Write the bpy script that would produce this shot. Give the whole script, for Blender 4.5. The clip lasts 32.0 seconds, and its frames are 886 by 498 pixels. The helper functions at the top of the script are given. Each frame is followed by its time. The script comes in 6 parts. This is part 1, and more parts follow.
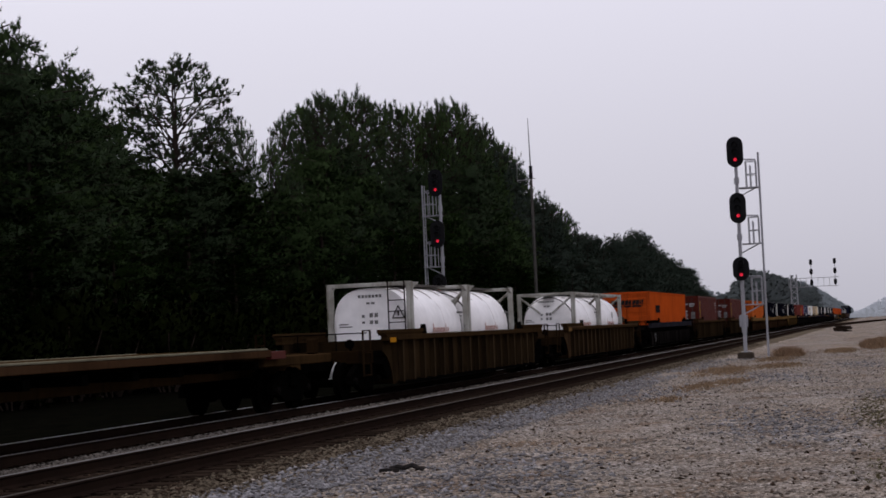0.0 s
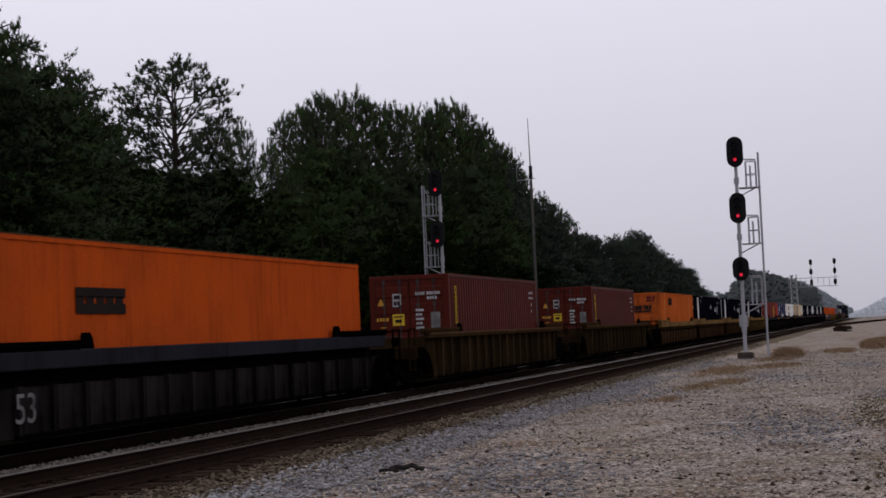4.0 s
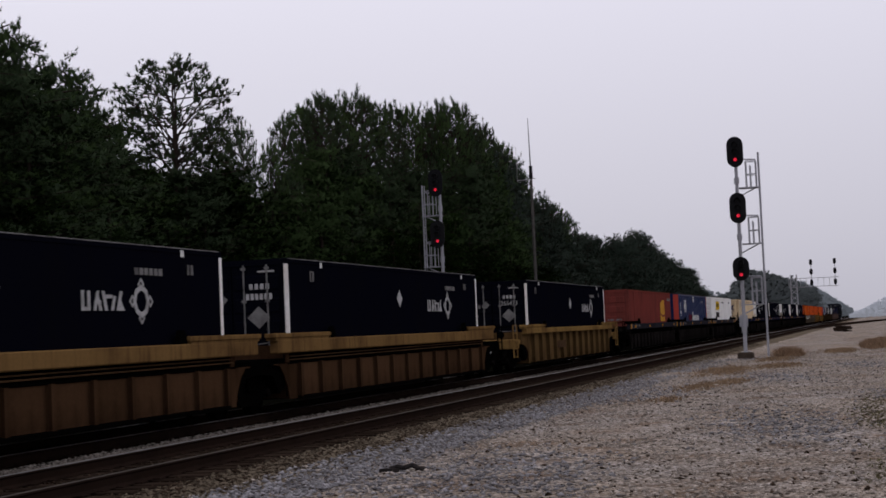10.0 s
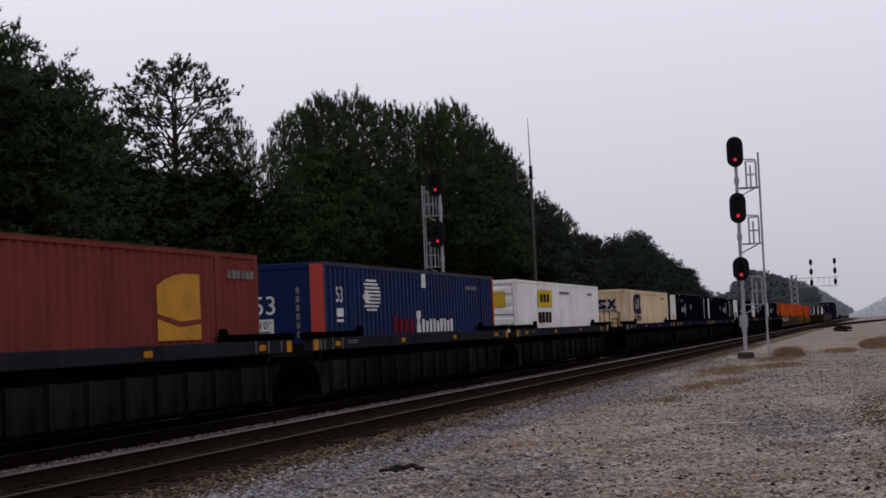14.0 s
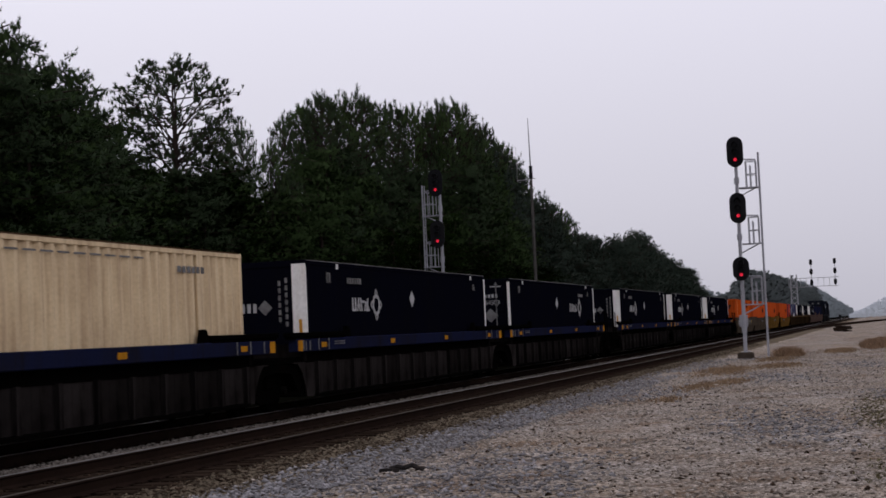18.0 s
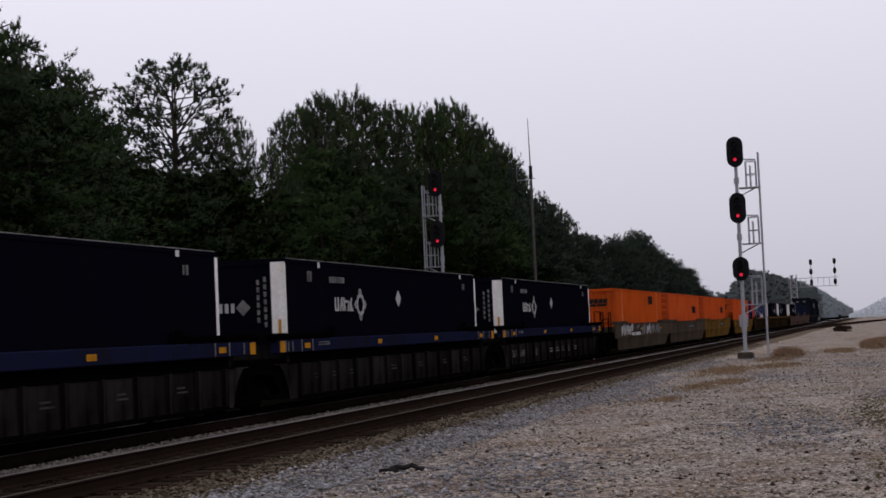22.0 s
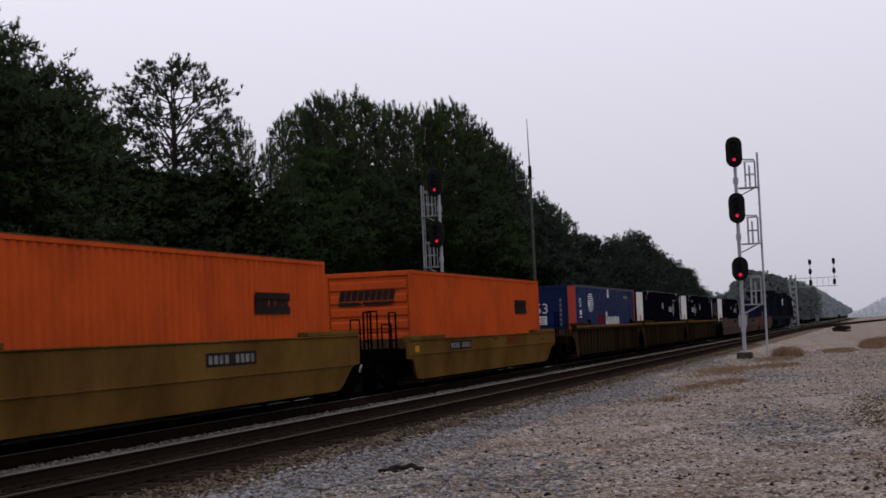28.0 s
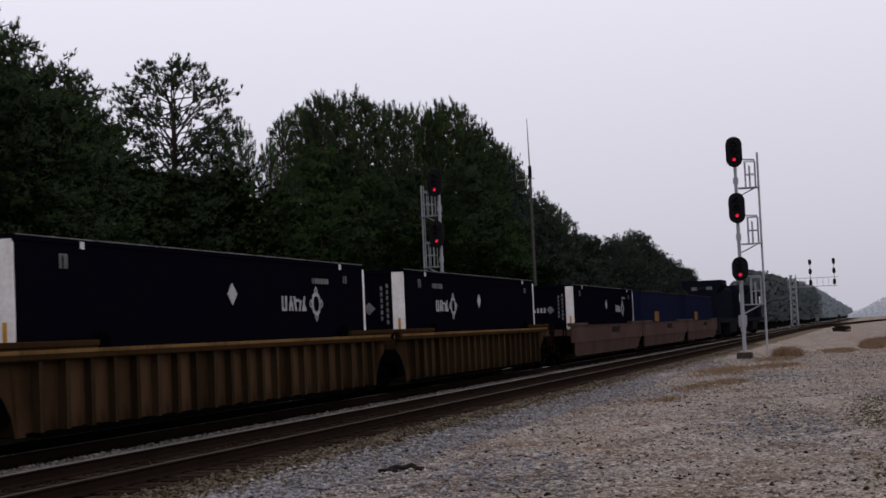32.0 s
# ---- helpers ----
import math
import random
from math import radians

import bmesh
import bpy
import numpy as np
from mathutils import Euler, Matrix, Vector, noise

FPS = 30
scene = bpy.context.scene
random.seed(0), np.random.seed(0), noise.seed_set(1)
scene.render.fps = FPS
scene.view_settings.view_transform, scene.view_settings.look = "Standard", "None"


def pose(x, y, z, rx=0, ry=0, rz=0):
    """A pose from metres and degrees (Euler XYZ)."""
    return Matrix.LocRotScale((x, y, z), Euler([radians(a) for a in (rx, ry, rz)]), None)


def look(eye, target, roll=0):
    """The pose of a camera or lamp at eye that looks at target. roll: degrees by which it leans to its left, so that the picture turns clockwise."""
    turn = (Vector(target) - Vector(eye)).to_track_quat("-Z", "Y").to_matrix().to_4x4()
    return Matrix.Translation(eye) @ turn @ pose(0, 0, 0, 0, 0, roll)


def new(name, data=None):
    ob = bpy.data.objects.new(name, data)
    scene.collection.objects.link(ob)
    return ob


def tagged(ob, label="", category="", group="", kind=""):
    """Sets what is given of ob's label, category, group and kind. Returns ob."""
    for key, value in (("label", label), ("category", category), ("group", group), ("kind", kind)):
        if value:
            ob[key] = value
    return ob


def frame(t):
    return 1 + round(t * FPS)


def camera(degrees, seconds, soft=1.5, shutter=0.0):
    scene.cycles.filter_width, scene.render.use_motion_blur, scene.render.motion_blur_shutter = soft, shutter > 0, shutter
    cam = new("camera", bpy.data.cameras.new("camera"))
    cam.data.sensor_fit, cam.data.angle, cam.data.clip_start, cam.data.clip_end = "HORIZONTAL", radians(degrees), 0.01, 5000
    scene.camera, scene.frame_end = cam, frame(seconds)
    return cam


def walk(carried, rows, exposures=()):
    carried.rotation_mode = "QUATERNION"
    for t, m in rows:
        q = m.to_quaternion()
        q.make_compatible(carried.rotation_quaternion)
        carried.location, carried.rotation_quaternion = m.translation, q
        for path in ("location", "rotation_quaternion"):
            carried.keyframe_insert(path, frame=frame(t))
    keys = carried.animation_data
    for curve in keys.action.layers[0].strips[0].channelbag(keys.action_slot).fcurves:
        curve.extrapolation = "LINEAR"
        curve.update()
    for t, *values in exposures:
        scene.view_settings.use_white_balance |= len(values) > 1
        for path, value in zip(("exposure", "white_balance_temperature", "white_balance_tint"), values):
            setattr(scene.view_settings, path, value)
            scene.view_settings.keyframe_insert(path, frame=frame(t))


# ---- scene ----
# The tracks run along +y, rail tops at z = 0. The train stands on the farther track and rolls towards -y.
EYE = Vector((0.0, 0.0, 1.555))
TURN, TILT, ROLL = radians(15.46), radians(3.004), -2.50
NEAR_TRACK, TRAIN_TRACK = -9.89, -13.39
# seconds, and thousandths of a degree by which the tripod gives way to the right
SWAY = ((0, 0), (3.5, 0), (5.5, 33), (6, 33), (6.5, 15), (7, 0), (7.5, 62), (8, 33), (9, 33), (9.5, 15), (10, 0), (14.5, 0),
        (16.5, 0), (19, 0), (19.5, 33), (20, 88), (20.5, 66), (21, 33), (21.5, 33), (22, 5), (23, -18), (23.5, 0), (25, 0),
        (25.5, 33), (28, 33), (28.5, 66), (29, 55), (29.5, 33), (30, 33), (31, 30), (31.5, 20), (32, 33))


def aim(extra):
    a = TURN - radians(extra / 1000)
    way = Vector((-math.sin(a) * math.cos(TILT), math.cos(a) * math.cos(TILT), math.sin(TILT)))
    return look(EYE, EYE + 10 * way, ROLL)


cam = camera(31.53, 32.0, soft=1.65, shutter=0.1)
walk(cam, [(t, aim(e)) for t, e in SWAY], exposures=((0, 0.0), (12, 0.0), (20, 0.06), (32, 0.07)))

# ---------------------------------------------------------------- light
world = bpy.data.worlds.new("overcast")
scene.world = world
world.use_nodes = True
wn, wl = world.node_tree.nodes, world.node_tree.links
wn.clear()
w_out, w_bg = wn.new("ShaderNodeOutputWorld"), wn.new("ShaderNodeBackground")
sky = wn.new("ShaderNodeTexSky")
sky.sky_type, sky.sun_disc = "NISHITA", False
sky.sun_elevation, sky.sun_rotation = radians(50), radians(-40)
sky.dust_density, sky.air_density = 4.0, 1.0
w_dim = wn.new("ShaderNodeVectorMath")
w_dim.operation = "SCALE"
w_dim.inputs["Scale"].default_value = 0.055
w_hsv = wn.new("ShaderNodeHueSaturation")
w_hsv.inputs["Saturation"].default_value = 0.15
w_mix = wn.new("ShaderNodeMixRGB")
w_mix.inputs["Fac"].default_value = 0.8
w_cloud = wn.new("ShaderNodeValToRGB")
w_coord, w_sep = wn.new("ShaderNodeTexCoord"), wn.new("ShaderNodeSeparateXYZ")
w_cloud.color_ramp.elements[0].color = (0.60, 0.585, 0.675, 1)
w_cloud.color_ramp.elements[1].color = (1.12, 1.09, 1.265, 1)
w_cloud.color_ramp.elements[1].position = 0.42
w_bg.inputs["Strength"].default_value = 1.0
wl.new(w_coord.outputs["Generated"], w_sep.inputs[0])
wl.new(w_sep.outputs["Z"], w_cloud.inputs["Fac"])
wl.new(sky.outputs[0], w_dim.inputs[0])
wl.new(w_dim.outputs[0], w_hsv.inputs["Color"])
wl.new(w_hsv.outputs[0], w_mix.inputs["Color1"])
wl.new(w_cloud.outputs[0], w_mix.inputs["Color2"])
wl.new(w_mix.outputs[0], w_bg.inputs["Color"])
wl.new(w_bg.outputs[0], w_out.inputs["Surface"])

sun = new("sun", bpy.data.lights.new("sun", "SUN"))
sun.data.energy, sun.data.angle, sun.data.color = 0.55, radians(25), (1.0, 0.96, 0.92)
sun.matrix_world = look((-50, 60, 95), (0, 20, 0))


# ---------------------------------------------------------------- materials
def material(name, rgb, rough=0.6, metal=0.0, grime=(0.05, 0.04, 0.035), dirt=0.35, fine=18.0, coarse=0.7,
             streak=0.0, bump=0.15, by_part=0.0, by_island=0.0, glow=0.0, gloss=None):
    """Paint, rust, stone: a base colour, stains at two scales, rain streaks and a fine relief."""
    m = bpy.data.materials.new(name)
    m.use_nodes = True
    n, l = m.node_tree.nodes, m.node_tree.links
    bsdf = n["Principled BSDF"]
    bsdf.inputs["Roughness"].default_value, bsdf.inputs["Metallic"].default_value = rough, metal
    bsdf.inputs["Specular IOR Level"].default_value = gloss if gloss is not None else (0.4 if metal else 0.04 if rough < 0.6 else 0.0)
    co = n.new("ShaderNodeTexCoord")
    big, small = n.new("ShaderNodeTexNoise"), n.new("ShaderNodeTexNoise")
    big.inputs["Scale"].default_value, small.inputs["Scale"].default_value = coarse, fine
    big.inputs["Detail"].default_value, small.inputs["Detail"].default_value = 6, 3
    l.new(co.outputs["Object"], big.inputs["Vector"])
    l.new(co.outputs["Object"], small.inputs["Vector"])
    ramp = n.new("ShaderNodeMapRange")
    ramp.inputs["From Min"].default_value, ramp.inputs["From Max"].default_value = 0.42, 0.75
    ramp.inputs["To Max"].default_value = dirt
    l.new(big.outputs["Fac"], ramp.inputs["Value"])
    amount = ramp.outputs["Result"]
    if streak:
        place, lines = n.new("ShaderNodeMapping"), n.new("ShaderNodeTexNoise")
        place.inputs["Scale"].default_value = (5, 5, 0.35)
        lines.inputs["Scale"].default_value, lines.inputs["Detail"].default_value = 1.6, 5
        l.new(co.outputs["Object"], place.inputs["Vector"])
        l.new(place.outputs["Vector"], lines.inputs["Vector"])
        cut = n.new("ShaderNodeMapRange")
        cut.inputs["From Min"].default_value, cut.inputs["From Max"].default_value = 0.5, 0.72
        cut.inputs["To Max"].default_value = streak
        l.new(lines.outputs["Fac"], cut.inputs["Value"])
        add = n.new("ShaderNodeMath")
        add.operation, add.use_clamp = "ADD", True
        l.new(amount, add.inputs[0])
        l.new(cut.outputs["Result"], add.inputs[1])
        amount = add.outputs[0]
    mix = n.new("ShaderNodeMixRGB")
    mix.inputs["Color1"].default_value, mix.inputs["Color2"].default_value = (*rgb, 1), (*grime, 1)
    l.new(amount, mix.inputs["Fac"])
    vary = n.new("ShaderNodeHueSaturation")
    l.new(mix.outputs[0], vary.inputs["Color"])
    shade = n.new("ShaderNodeMapRange")
    shade.inputs["To Min"].default_value, shade.inputs["To Max"].default_value = 0.8, 1.2
    l.new(small.outputs["Fac"], shade.inputs["Value"])
    value = shade.outputs["Result"]
    for spread, node, socket in ((by_part, "ShaderNodeObjectInfo", "Random"), (by_island, "ShaderNodeNewGeometry", "Random Per Island")):
        if spread:
            info, rng, mul = n.new(node), n.new("ShaderNodeMapRange"), n.new("ShaderNodeMath")
            rng.inputs["To Min"].default_value, rng.inputs["To Max"].default_value = 1 - spread, 1 + spread
            mul.operation = "MULTIPLY"
            l.new(info.outputs[socket], rng.inputs["Value"])
            l.new(rng.outputs["Result"], mul.inputs[0])
            l.new(value, mul.inputs[1])
            value = mul.outputs[0]
    l.new(value, vary.inputs["Value"])
    l.new(vary.outputs[0], bsdf.inputs["Base Color"])
    if bump:
        relief = n.new("ShaderNodeBump")
        relief.inputs["Strength"].default_value, relief.inputs["Distance"].default_value = bump, 0.02
        l.new(small.outputs["Fac"], relief.inputs["Height"])
        l.new(relief.outputs[0], bsdf.inputs["Normal"])
    if glow:
        bsdf.inputs["Emission Color"].default_value, bsdf.inputs["Emission Strength"].default_value = (*rgb, 1), glow
    return m


RUST = (0.075, 0.035, 0.02)
M = {
    "orange": material("orange_paint", (0.40, 0.063, 0.010), 0.6, grime=(0.15, 0.030, 0.009), dirt=0.4, streak=0.35),
    "orange_pale": material("faded_orange_paint", (0.40, 0.086, 0.017), 0.6, grime=(0.15, 0.034, 0.011), dirt=0.5, streak=0.5),
    "orange_red": material("red_orange_paint", (0.42, 0.066, 0.0145), 0.6, grime=(0.20, 0.034, 0.012), dirt=0.5, streak=0.3),
    "maroon": material("maroon_paint", (0.066, 0.0115, 0.0072), 0.55, grime=(0.026, 0.007, 0.005), dirt=0.4, streak=0.35),
    "brick_red": material("weathered_red_paint", (0.15, 0.036, 0.029), 0.6, grime=(0.075, 0.025, 0.02), dirt=0.5, streak=0.5),
    "black_blue": material("blue_black_paint", (0.0024, 0.0026, 0.0055), 0.7, grime=(0.004, 0.0037, 0.004), dirt=0.3, streak=0.2, bump=0.0, gloss=0.0),
    "blue": material("blue_paint", (0.006, 0.0135, 0.054), 0.5, grime=(0.006, 0.008, 0.02), dirt=0.35, streak=0.25),
    "white": material("white_paint", (0.686, 0.678, 0.651), 0.45, grime=(0.37, 0.334, 0.29), dirt=0.4, streak=0.3),
    "cream": material("cream_paint", (0.60, 0.465, 0.285), 0.5, grime=(0.28, 0.18, 0.10), dirt=0.45, streak=0.5),
    "cream_grey": material("grey_stained_cream_paint", (0.42, 0.36, 0.26), 0.6, grime=(0.16, 0.12, 0.09), dirt=0.7, streak=0.8, coarse=0.9),
    "tank_white": material("tank_white_paint", (0.78, 0.76, 0.75), 0.4, grime=(0.5, 0.47, 0.44), dirt=0.35, streak=0.1, bump=0.0, fine=3, gloss=0.25),
    "frame_white": material("frame_white_paint", (0.36, 0.355, 0.32), 0.6, grime=(0.10, 0.085, 0.06), dirt=0.8, streak=0.5, coarse=1.5),
    "post_white": material("post_white_paint", (0.74, 0.73, 0.70), 0.5, grime=(0.4, 0.33, 0.25), dirt=0.4, streak=0.2),
    "yellow": material("yellow_car_paint", (0.15, 0.088, 0.033), 0.6, grime=(0.045, 0.023, 0.011), dirt=0.75, streak=0.5, coarse=1.0),
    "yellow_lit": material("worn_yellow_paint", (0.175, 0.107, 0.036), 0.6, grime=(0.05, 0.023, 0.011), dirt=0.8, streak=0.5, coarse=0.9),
    "tan": material("faded_tan_paint", (0.07, 0.04, 0.021), 0.7, grime=(0.024, 0.015, 0.010), dirt=0.6, streak=0.5),
    "brown": material("rusty_brown_paint", (0.034, 0.0195, 0.0085), 0.75, grime=(0.012, 0.007, 0.004), dirt=0.6, streak=0.5),
    "rib_pale": material("pale_rib_edge_paint", (0.042, 0.027, 0.0135), 0.85, grime=(0.012, 0.008, 0.006), dirt=0.7, streak=0.6, by_part=0.35),
    "rib_brown": material("dark_brown_rib_paint", (0.015, 0.0085, 0.004), 0.85, grime=(0.004, 0.003, 0.0025), dirt=0.7, streak=0.6, by_part=0.3),
    "side_brown": material("dusty_brown_paint", (0.022, 0.0135, 0.0065), 0.85, grime=(0.005, 0.0033, 0.0022), dirt=0.85, streak=0.4, coarse=1.0, by_part=0.4),
    "side_tan": material("dusty_tan_paint", (0.048, 0.028, 0.0145), 0.85, grime=(0.011, 0.0058, 0.0035), dirt=0.85, streak=0.4, coarse=1.0, by_part=0.45),
    "side_grey": material("dusty_grey_paint", (0.0175, 0.0148, 0.0138), 0.85, grime=(0.004, 0.0034, 0.0032), dirt=0.85, streak=0.6, coarse=1.3, by_part=0.45),
    "navy": material("navy_car_paint", (0.0085, 0.0105, 0.028), 0.6, grime=(0.010, 0.009, 0.010), dirt=0.7, streak=0.5, coarse=1.1, gloss=0.0),
    "dull_navy": material("dull_navy_car_paint", (0.019, 0.0185, 0.023), 0.7, grime=(0.010, 0.009, 0.009), dirt=0.7, streak=0.5, coarse=1.1),
    "grey_brown": material("grey_brown_car_paint", (0.058, 0.045, 0.033), 0.8, grime=(0.024, 0.017, 0.011), dirt=0.8, streak=0.12, coarse=0.5),
    # steels and caps blackened: the darkness below the wagons put into the colour
    "underframe": material("shade_black_steel", (0.0015, 0.0014, 0.0013), 0.85, grime=(0.003, 0.002, 0.0016), dirt=0.3, bump=0.3),
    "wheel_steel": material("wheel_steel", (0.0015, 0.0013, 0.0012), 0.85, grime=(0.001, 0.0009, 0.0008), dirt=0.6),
    "cap": material("bearing_cap_paint", (0.007, 0.006, 0.0055), 0.8, grime=(0.002, 0.0018, 0.0016), dirt=0.9, coarse=6),
    "steel": material("galvanised_steel", (0.30, 0.30, 0.31), 0.6, 0.1, grime=(0.16, 0.145, 0.14), dirt=0.5, fine=30, gloss=0.15),
    "aluminium": material("aluminium_paint", (0.28, 0.28, 0.30), 0.55, 0.1, grime=(0.15, 0.145, 0.14), dirt=0.5, fine=30, gloss=0.12),
    "signal_black": material("matt_black_paint", (0.008, 0.008, 0.009), 0.55, grime=(0.02, 0.02, 0.02), dirt=0.4, bump=0.05),
    "concrete": material("stained_concrete", (0.055, 0.043, 0.034), 0.9, grime=(0.024, 0.017, 0.013), dirt=0.6, coarse=4, bump=0.5),
    "mark_white": material("marking_white", (0.52, 0.52, 0.50), 0.6, grime=(0.22, 0.2, 0.18), dirt=0.5, coarse=2.5),
    "mark_grey": material("worn_marking_grey", (0.16, 0.155, 0.15), 0.7, grime=(0.03, 0.028, 0.027), dirt=0.8, coarse=3),
    "mark_black": material("marking_black", (0.018, 0.014, 0.013), 0.6, grime=(0.05, 0.03, 0.02), dirt=0.3),
    "mark_blue": material("marking_blue", (0.006, 0.013, 0.055), 0.6, grime=(0.03, 0.025, 0.03), dirt=0.4, coarse=3),
    "mark_red": material("marking_red", (0.36, 0.05, 0.035), 0.7, grime=(0.2, 0.05, 0.04), dirt=0.4),
    "dim_red": material("dim_red_lettering", (0.10, 0.014, 0.02), 0.7, grime=(0.05, 0.01, 0.02), dirt=0.5),
    "mark_yellow": material("marking_yellow", (0.5, 0.33, 0.028), 0.6, grime=(0.2, 0.13, 0.035), dirt=0.5),
    "reflector": material("amber_reflector", (0.38, 0.165, 0.012), 0.6, grime=(0.08, 0.04, 0.008), dirt=0.6, coarse=2),
    "gold": material("gold_marking", (0.42, 0.21, 0.032), 0.6, grime=(0.19, 0.08, 0.03), dirt=0.5, coarse=2),
    "loco_blue": material("loco_dark_blue_paint", (0.0065, 0.0080, 0.0135), 0.7, grime=(0.011, 0.0100, 0.0100), dirt=0.5, streak=0.3, gloss=0.0),
    "loco_grey": material("loco_grey_paint", (0.014, 0.014, 0.015), 0.8, grime=(0.008, 0.007, 0.007), dirt=0.5, gloss=0.0),
    "glass": material("dark_cab_glass", (0.01, 0.012, 0.014), 0.08, dirt=0.1, bump=0),
    "red_light": material("lit_red_lens", (1.0, 0.03, 0.075), 0.3, dirt=0, bump=0, glow=0.55),
    "lens": material("unlit_lens", (0.02, 0.02, 0.022), 0.15, dirt=0.1, bump=0),
    "rail_side": material("rusty_rail", (0.016, 0.010, 0.0075), 0.85, grime=(0.008, 0.006, 0.005), dirt=0.6, coarse=2),
    "rail_top": material("worn_rail_head", (0.042, 0.035, 0.029), 0.7, 0.0, grime=(0.022, 0.017, 0.013), dirt=0.5, coarse=1.5, bump=0.02, gloss=0.02),
    # paler rail head: the sky's reflection put into the base colour
    "rail_glint": material("sky_glint_rail_head", (0.068, 0.061, 0.055), 0.6, 0.1, grime=(0.042, 0.035, 0.029), dirt=0.4, coarse=1.5, bump=0.02),
    "side_rust": material("rusty_tan_paint", (0.050, 0.027, 0.0140), 0.85, grime=(0.014, 0.007, 0.0042), dirt=0.85, streak=0.25, coarse=0.9, by_part=0.22),
    "stone_rust": material("rust_tinted_ballast_stone", (0.092, 0.074, 0.053), 0.9, grime=(0.040, 0.030, 0.021), dirt=0.6, coarse=0.7, fine=30, bump=0.3, by_island=0.45),
    "tie": material("creosoted_wood", (0.022, 0.015, 0.011), 0.9, grime=(0.009, 0.007, 0.0055), dirt=0.6, coarse=3, fine=40, bump=0.6, by_part=0.35, by_island=0.2),
    "stone": material("grey_ballast_stone", (0.175, 0.168, 0.172), 0.9, grime=(0.075, 0.068, 0.066), dirt=0.55, coarse=0.6, fine=30, bump=0.3, by_island=0.4),
    "stone_tan": material("tan_gravel_stone", (0.275, 0.238, 0.203), 0.9, grime=(0.12, 0.094, 0.073), dirt=0.6, coarse=0.8, fine=30, bump=0.3, by_island=0.4),
    "pole": material("weathered_pole_wood", (0.075, 0.07, 0.064), 0.9, grime=(0.04, 0.036, 0.032), dirt=0.6, coarse=3, fine=25, bump=0.4),
    "red_brown": material("red_brown_car_paint", (0.072, 0.048, 0.040), 0.8, grime=(0.038, 0.024, 0.019), dirt=0.7, streak=0.2, coarse=0.6),
    "dull_mark": material("faint_marking_grey", (0.05, 0.048, 0.046), 0.8, grime=(0.012, 0.011, 0.011), dirt=0.8, coarse=3),
    # greyer needles for the farther pines: distance haze put into the colour
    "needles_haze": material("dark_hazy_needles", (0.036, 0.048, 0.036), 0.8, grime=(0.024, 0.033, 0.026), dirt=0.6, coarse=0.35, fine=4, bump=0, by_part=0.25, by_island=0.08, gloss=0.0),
    "pale_edge": material("pale_deck_edge_paint", (0.15, 0.14, 0.095), 0.8, grime=(0.07, 0.06, 0.04), dirt=0.6, coarse=2),
    "orange_edge": material("pale_orange_edge", (0.56, 0.20, 0.075), 0.6, grime=(0.3, 0.08, 0.03), dirt=0.6, coarse=3),
    "bark": material("pine_bark", (0.0325, 0.024, 0.02), 0.9, grime=(0.0125, 0.01, 0.0085), dirt=0.6, coarse=3, fine=25, bump=0.8),
    "needles": material("pine_needles", (0.038, 0.061, 0.022), 0.8, grime=(0.022, 0.038, 0.014), dirt=0.6, coarse=0.35, fine=4, bump=0, by_part=0.2, by_island=0.08, gloss=0.0),
    "needles_dark": material("dark_pine_needles", (0.034, 0.050, 0.025), 0.8, grime=(0.021, 0.033, 0.017), dirt=0.6, coarse=0.35, fine=4, bump=0, by_part=0.2, by_island=0.08, gloss=0.0),
    # shrub green darkened to stand for the shade at the wood's foot
    "leaves": material("shaded_shrub_leaves", (0.0055, 0.0075, 0.002), 0.85, grime=(0.003, 0.0042, 0.0018), dirt=0.6, coarse=0.5, fine=4, bump=0, by_part=0.4, by_island=0.2, gloss=0.0),
    "dry_grass": material("dry_grass_blades", (0.21, 0.145, 0.09), 0.9, grime=(0.14, 0.10, 0.066), dirt=0.5, coarse=1.2, bump=0, by_island=0.3, gloss=0.0),
    "green_grass": material("thin_green_grass_blades", (0.105, 0.095, 0.05), 0.9, grime=(0.11, 0.085, 0.055), dirt=0.6, coarse=1.2, bump=0, by_island=0.35, gloss=0.0),
    "scrap": material("black_rubber_scrap", (0.02, 0.018, 0.017), 0.8, grime=(0.05, 0.04, 0.035), dirt=0.5, coarse=6, bump=0.5),
    # mid and horizon woods: haze painted as paler colour, the last with a glow
    "mid_woods": material("hazed_pine_needles", (0.074, 0.084, 0.082), 0.9, grime=(0.056, 0.065, 0.064), dirt=0.5, coarse=0.1, fine=1, bump=0, by_island=0.08, gloss=0.0),
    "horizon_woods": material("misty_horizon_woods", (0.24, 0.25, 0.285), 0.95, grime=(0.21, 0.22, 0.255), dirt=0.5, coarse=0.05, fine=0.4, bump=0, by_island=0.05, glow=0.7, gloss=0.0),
    "rail_bright": material("polished_rail_head", (0.32, 0.31, 0.30), 0.35, 0.6, grime=(0.2, 0.18, 0.16), dirt=0.3, coarse=1.5, bump=0.01),
    "faded_red": material("faded_red_lettering", (0.42, 0.21, 0.17), 0.7, grime=(0.55, 0.45, 0.42), dirt=0.6, coarse=3),
    "rust_mark": material("worn_rust_red_lettering", (0.105, 0.026, 0.011), 0.85, grime=(0.06, 0.027, 0.009), dirt=0.9, coarse=2.5),
    "stain": material("brown_grey_stain", (0.26, 0.225, 0.2), 0.7, grime=(0.5, 0.47, 0.45), dirt=0.7, coarse=4),
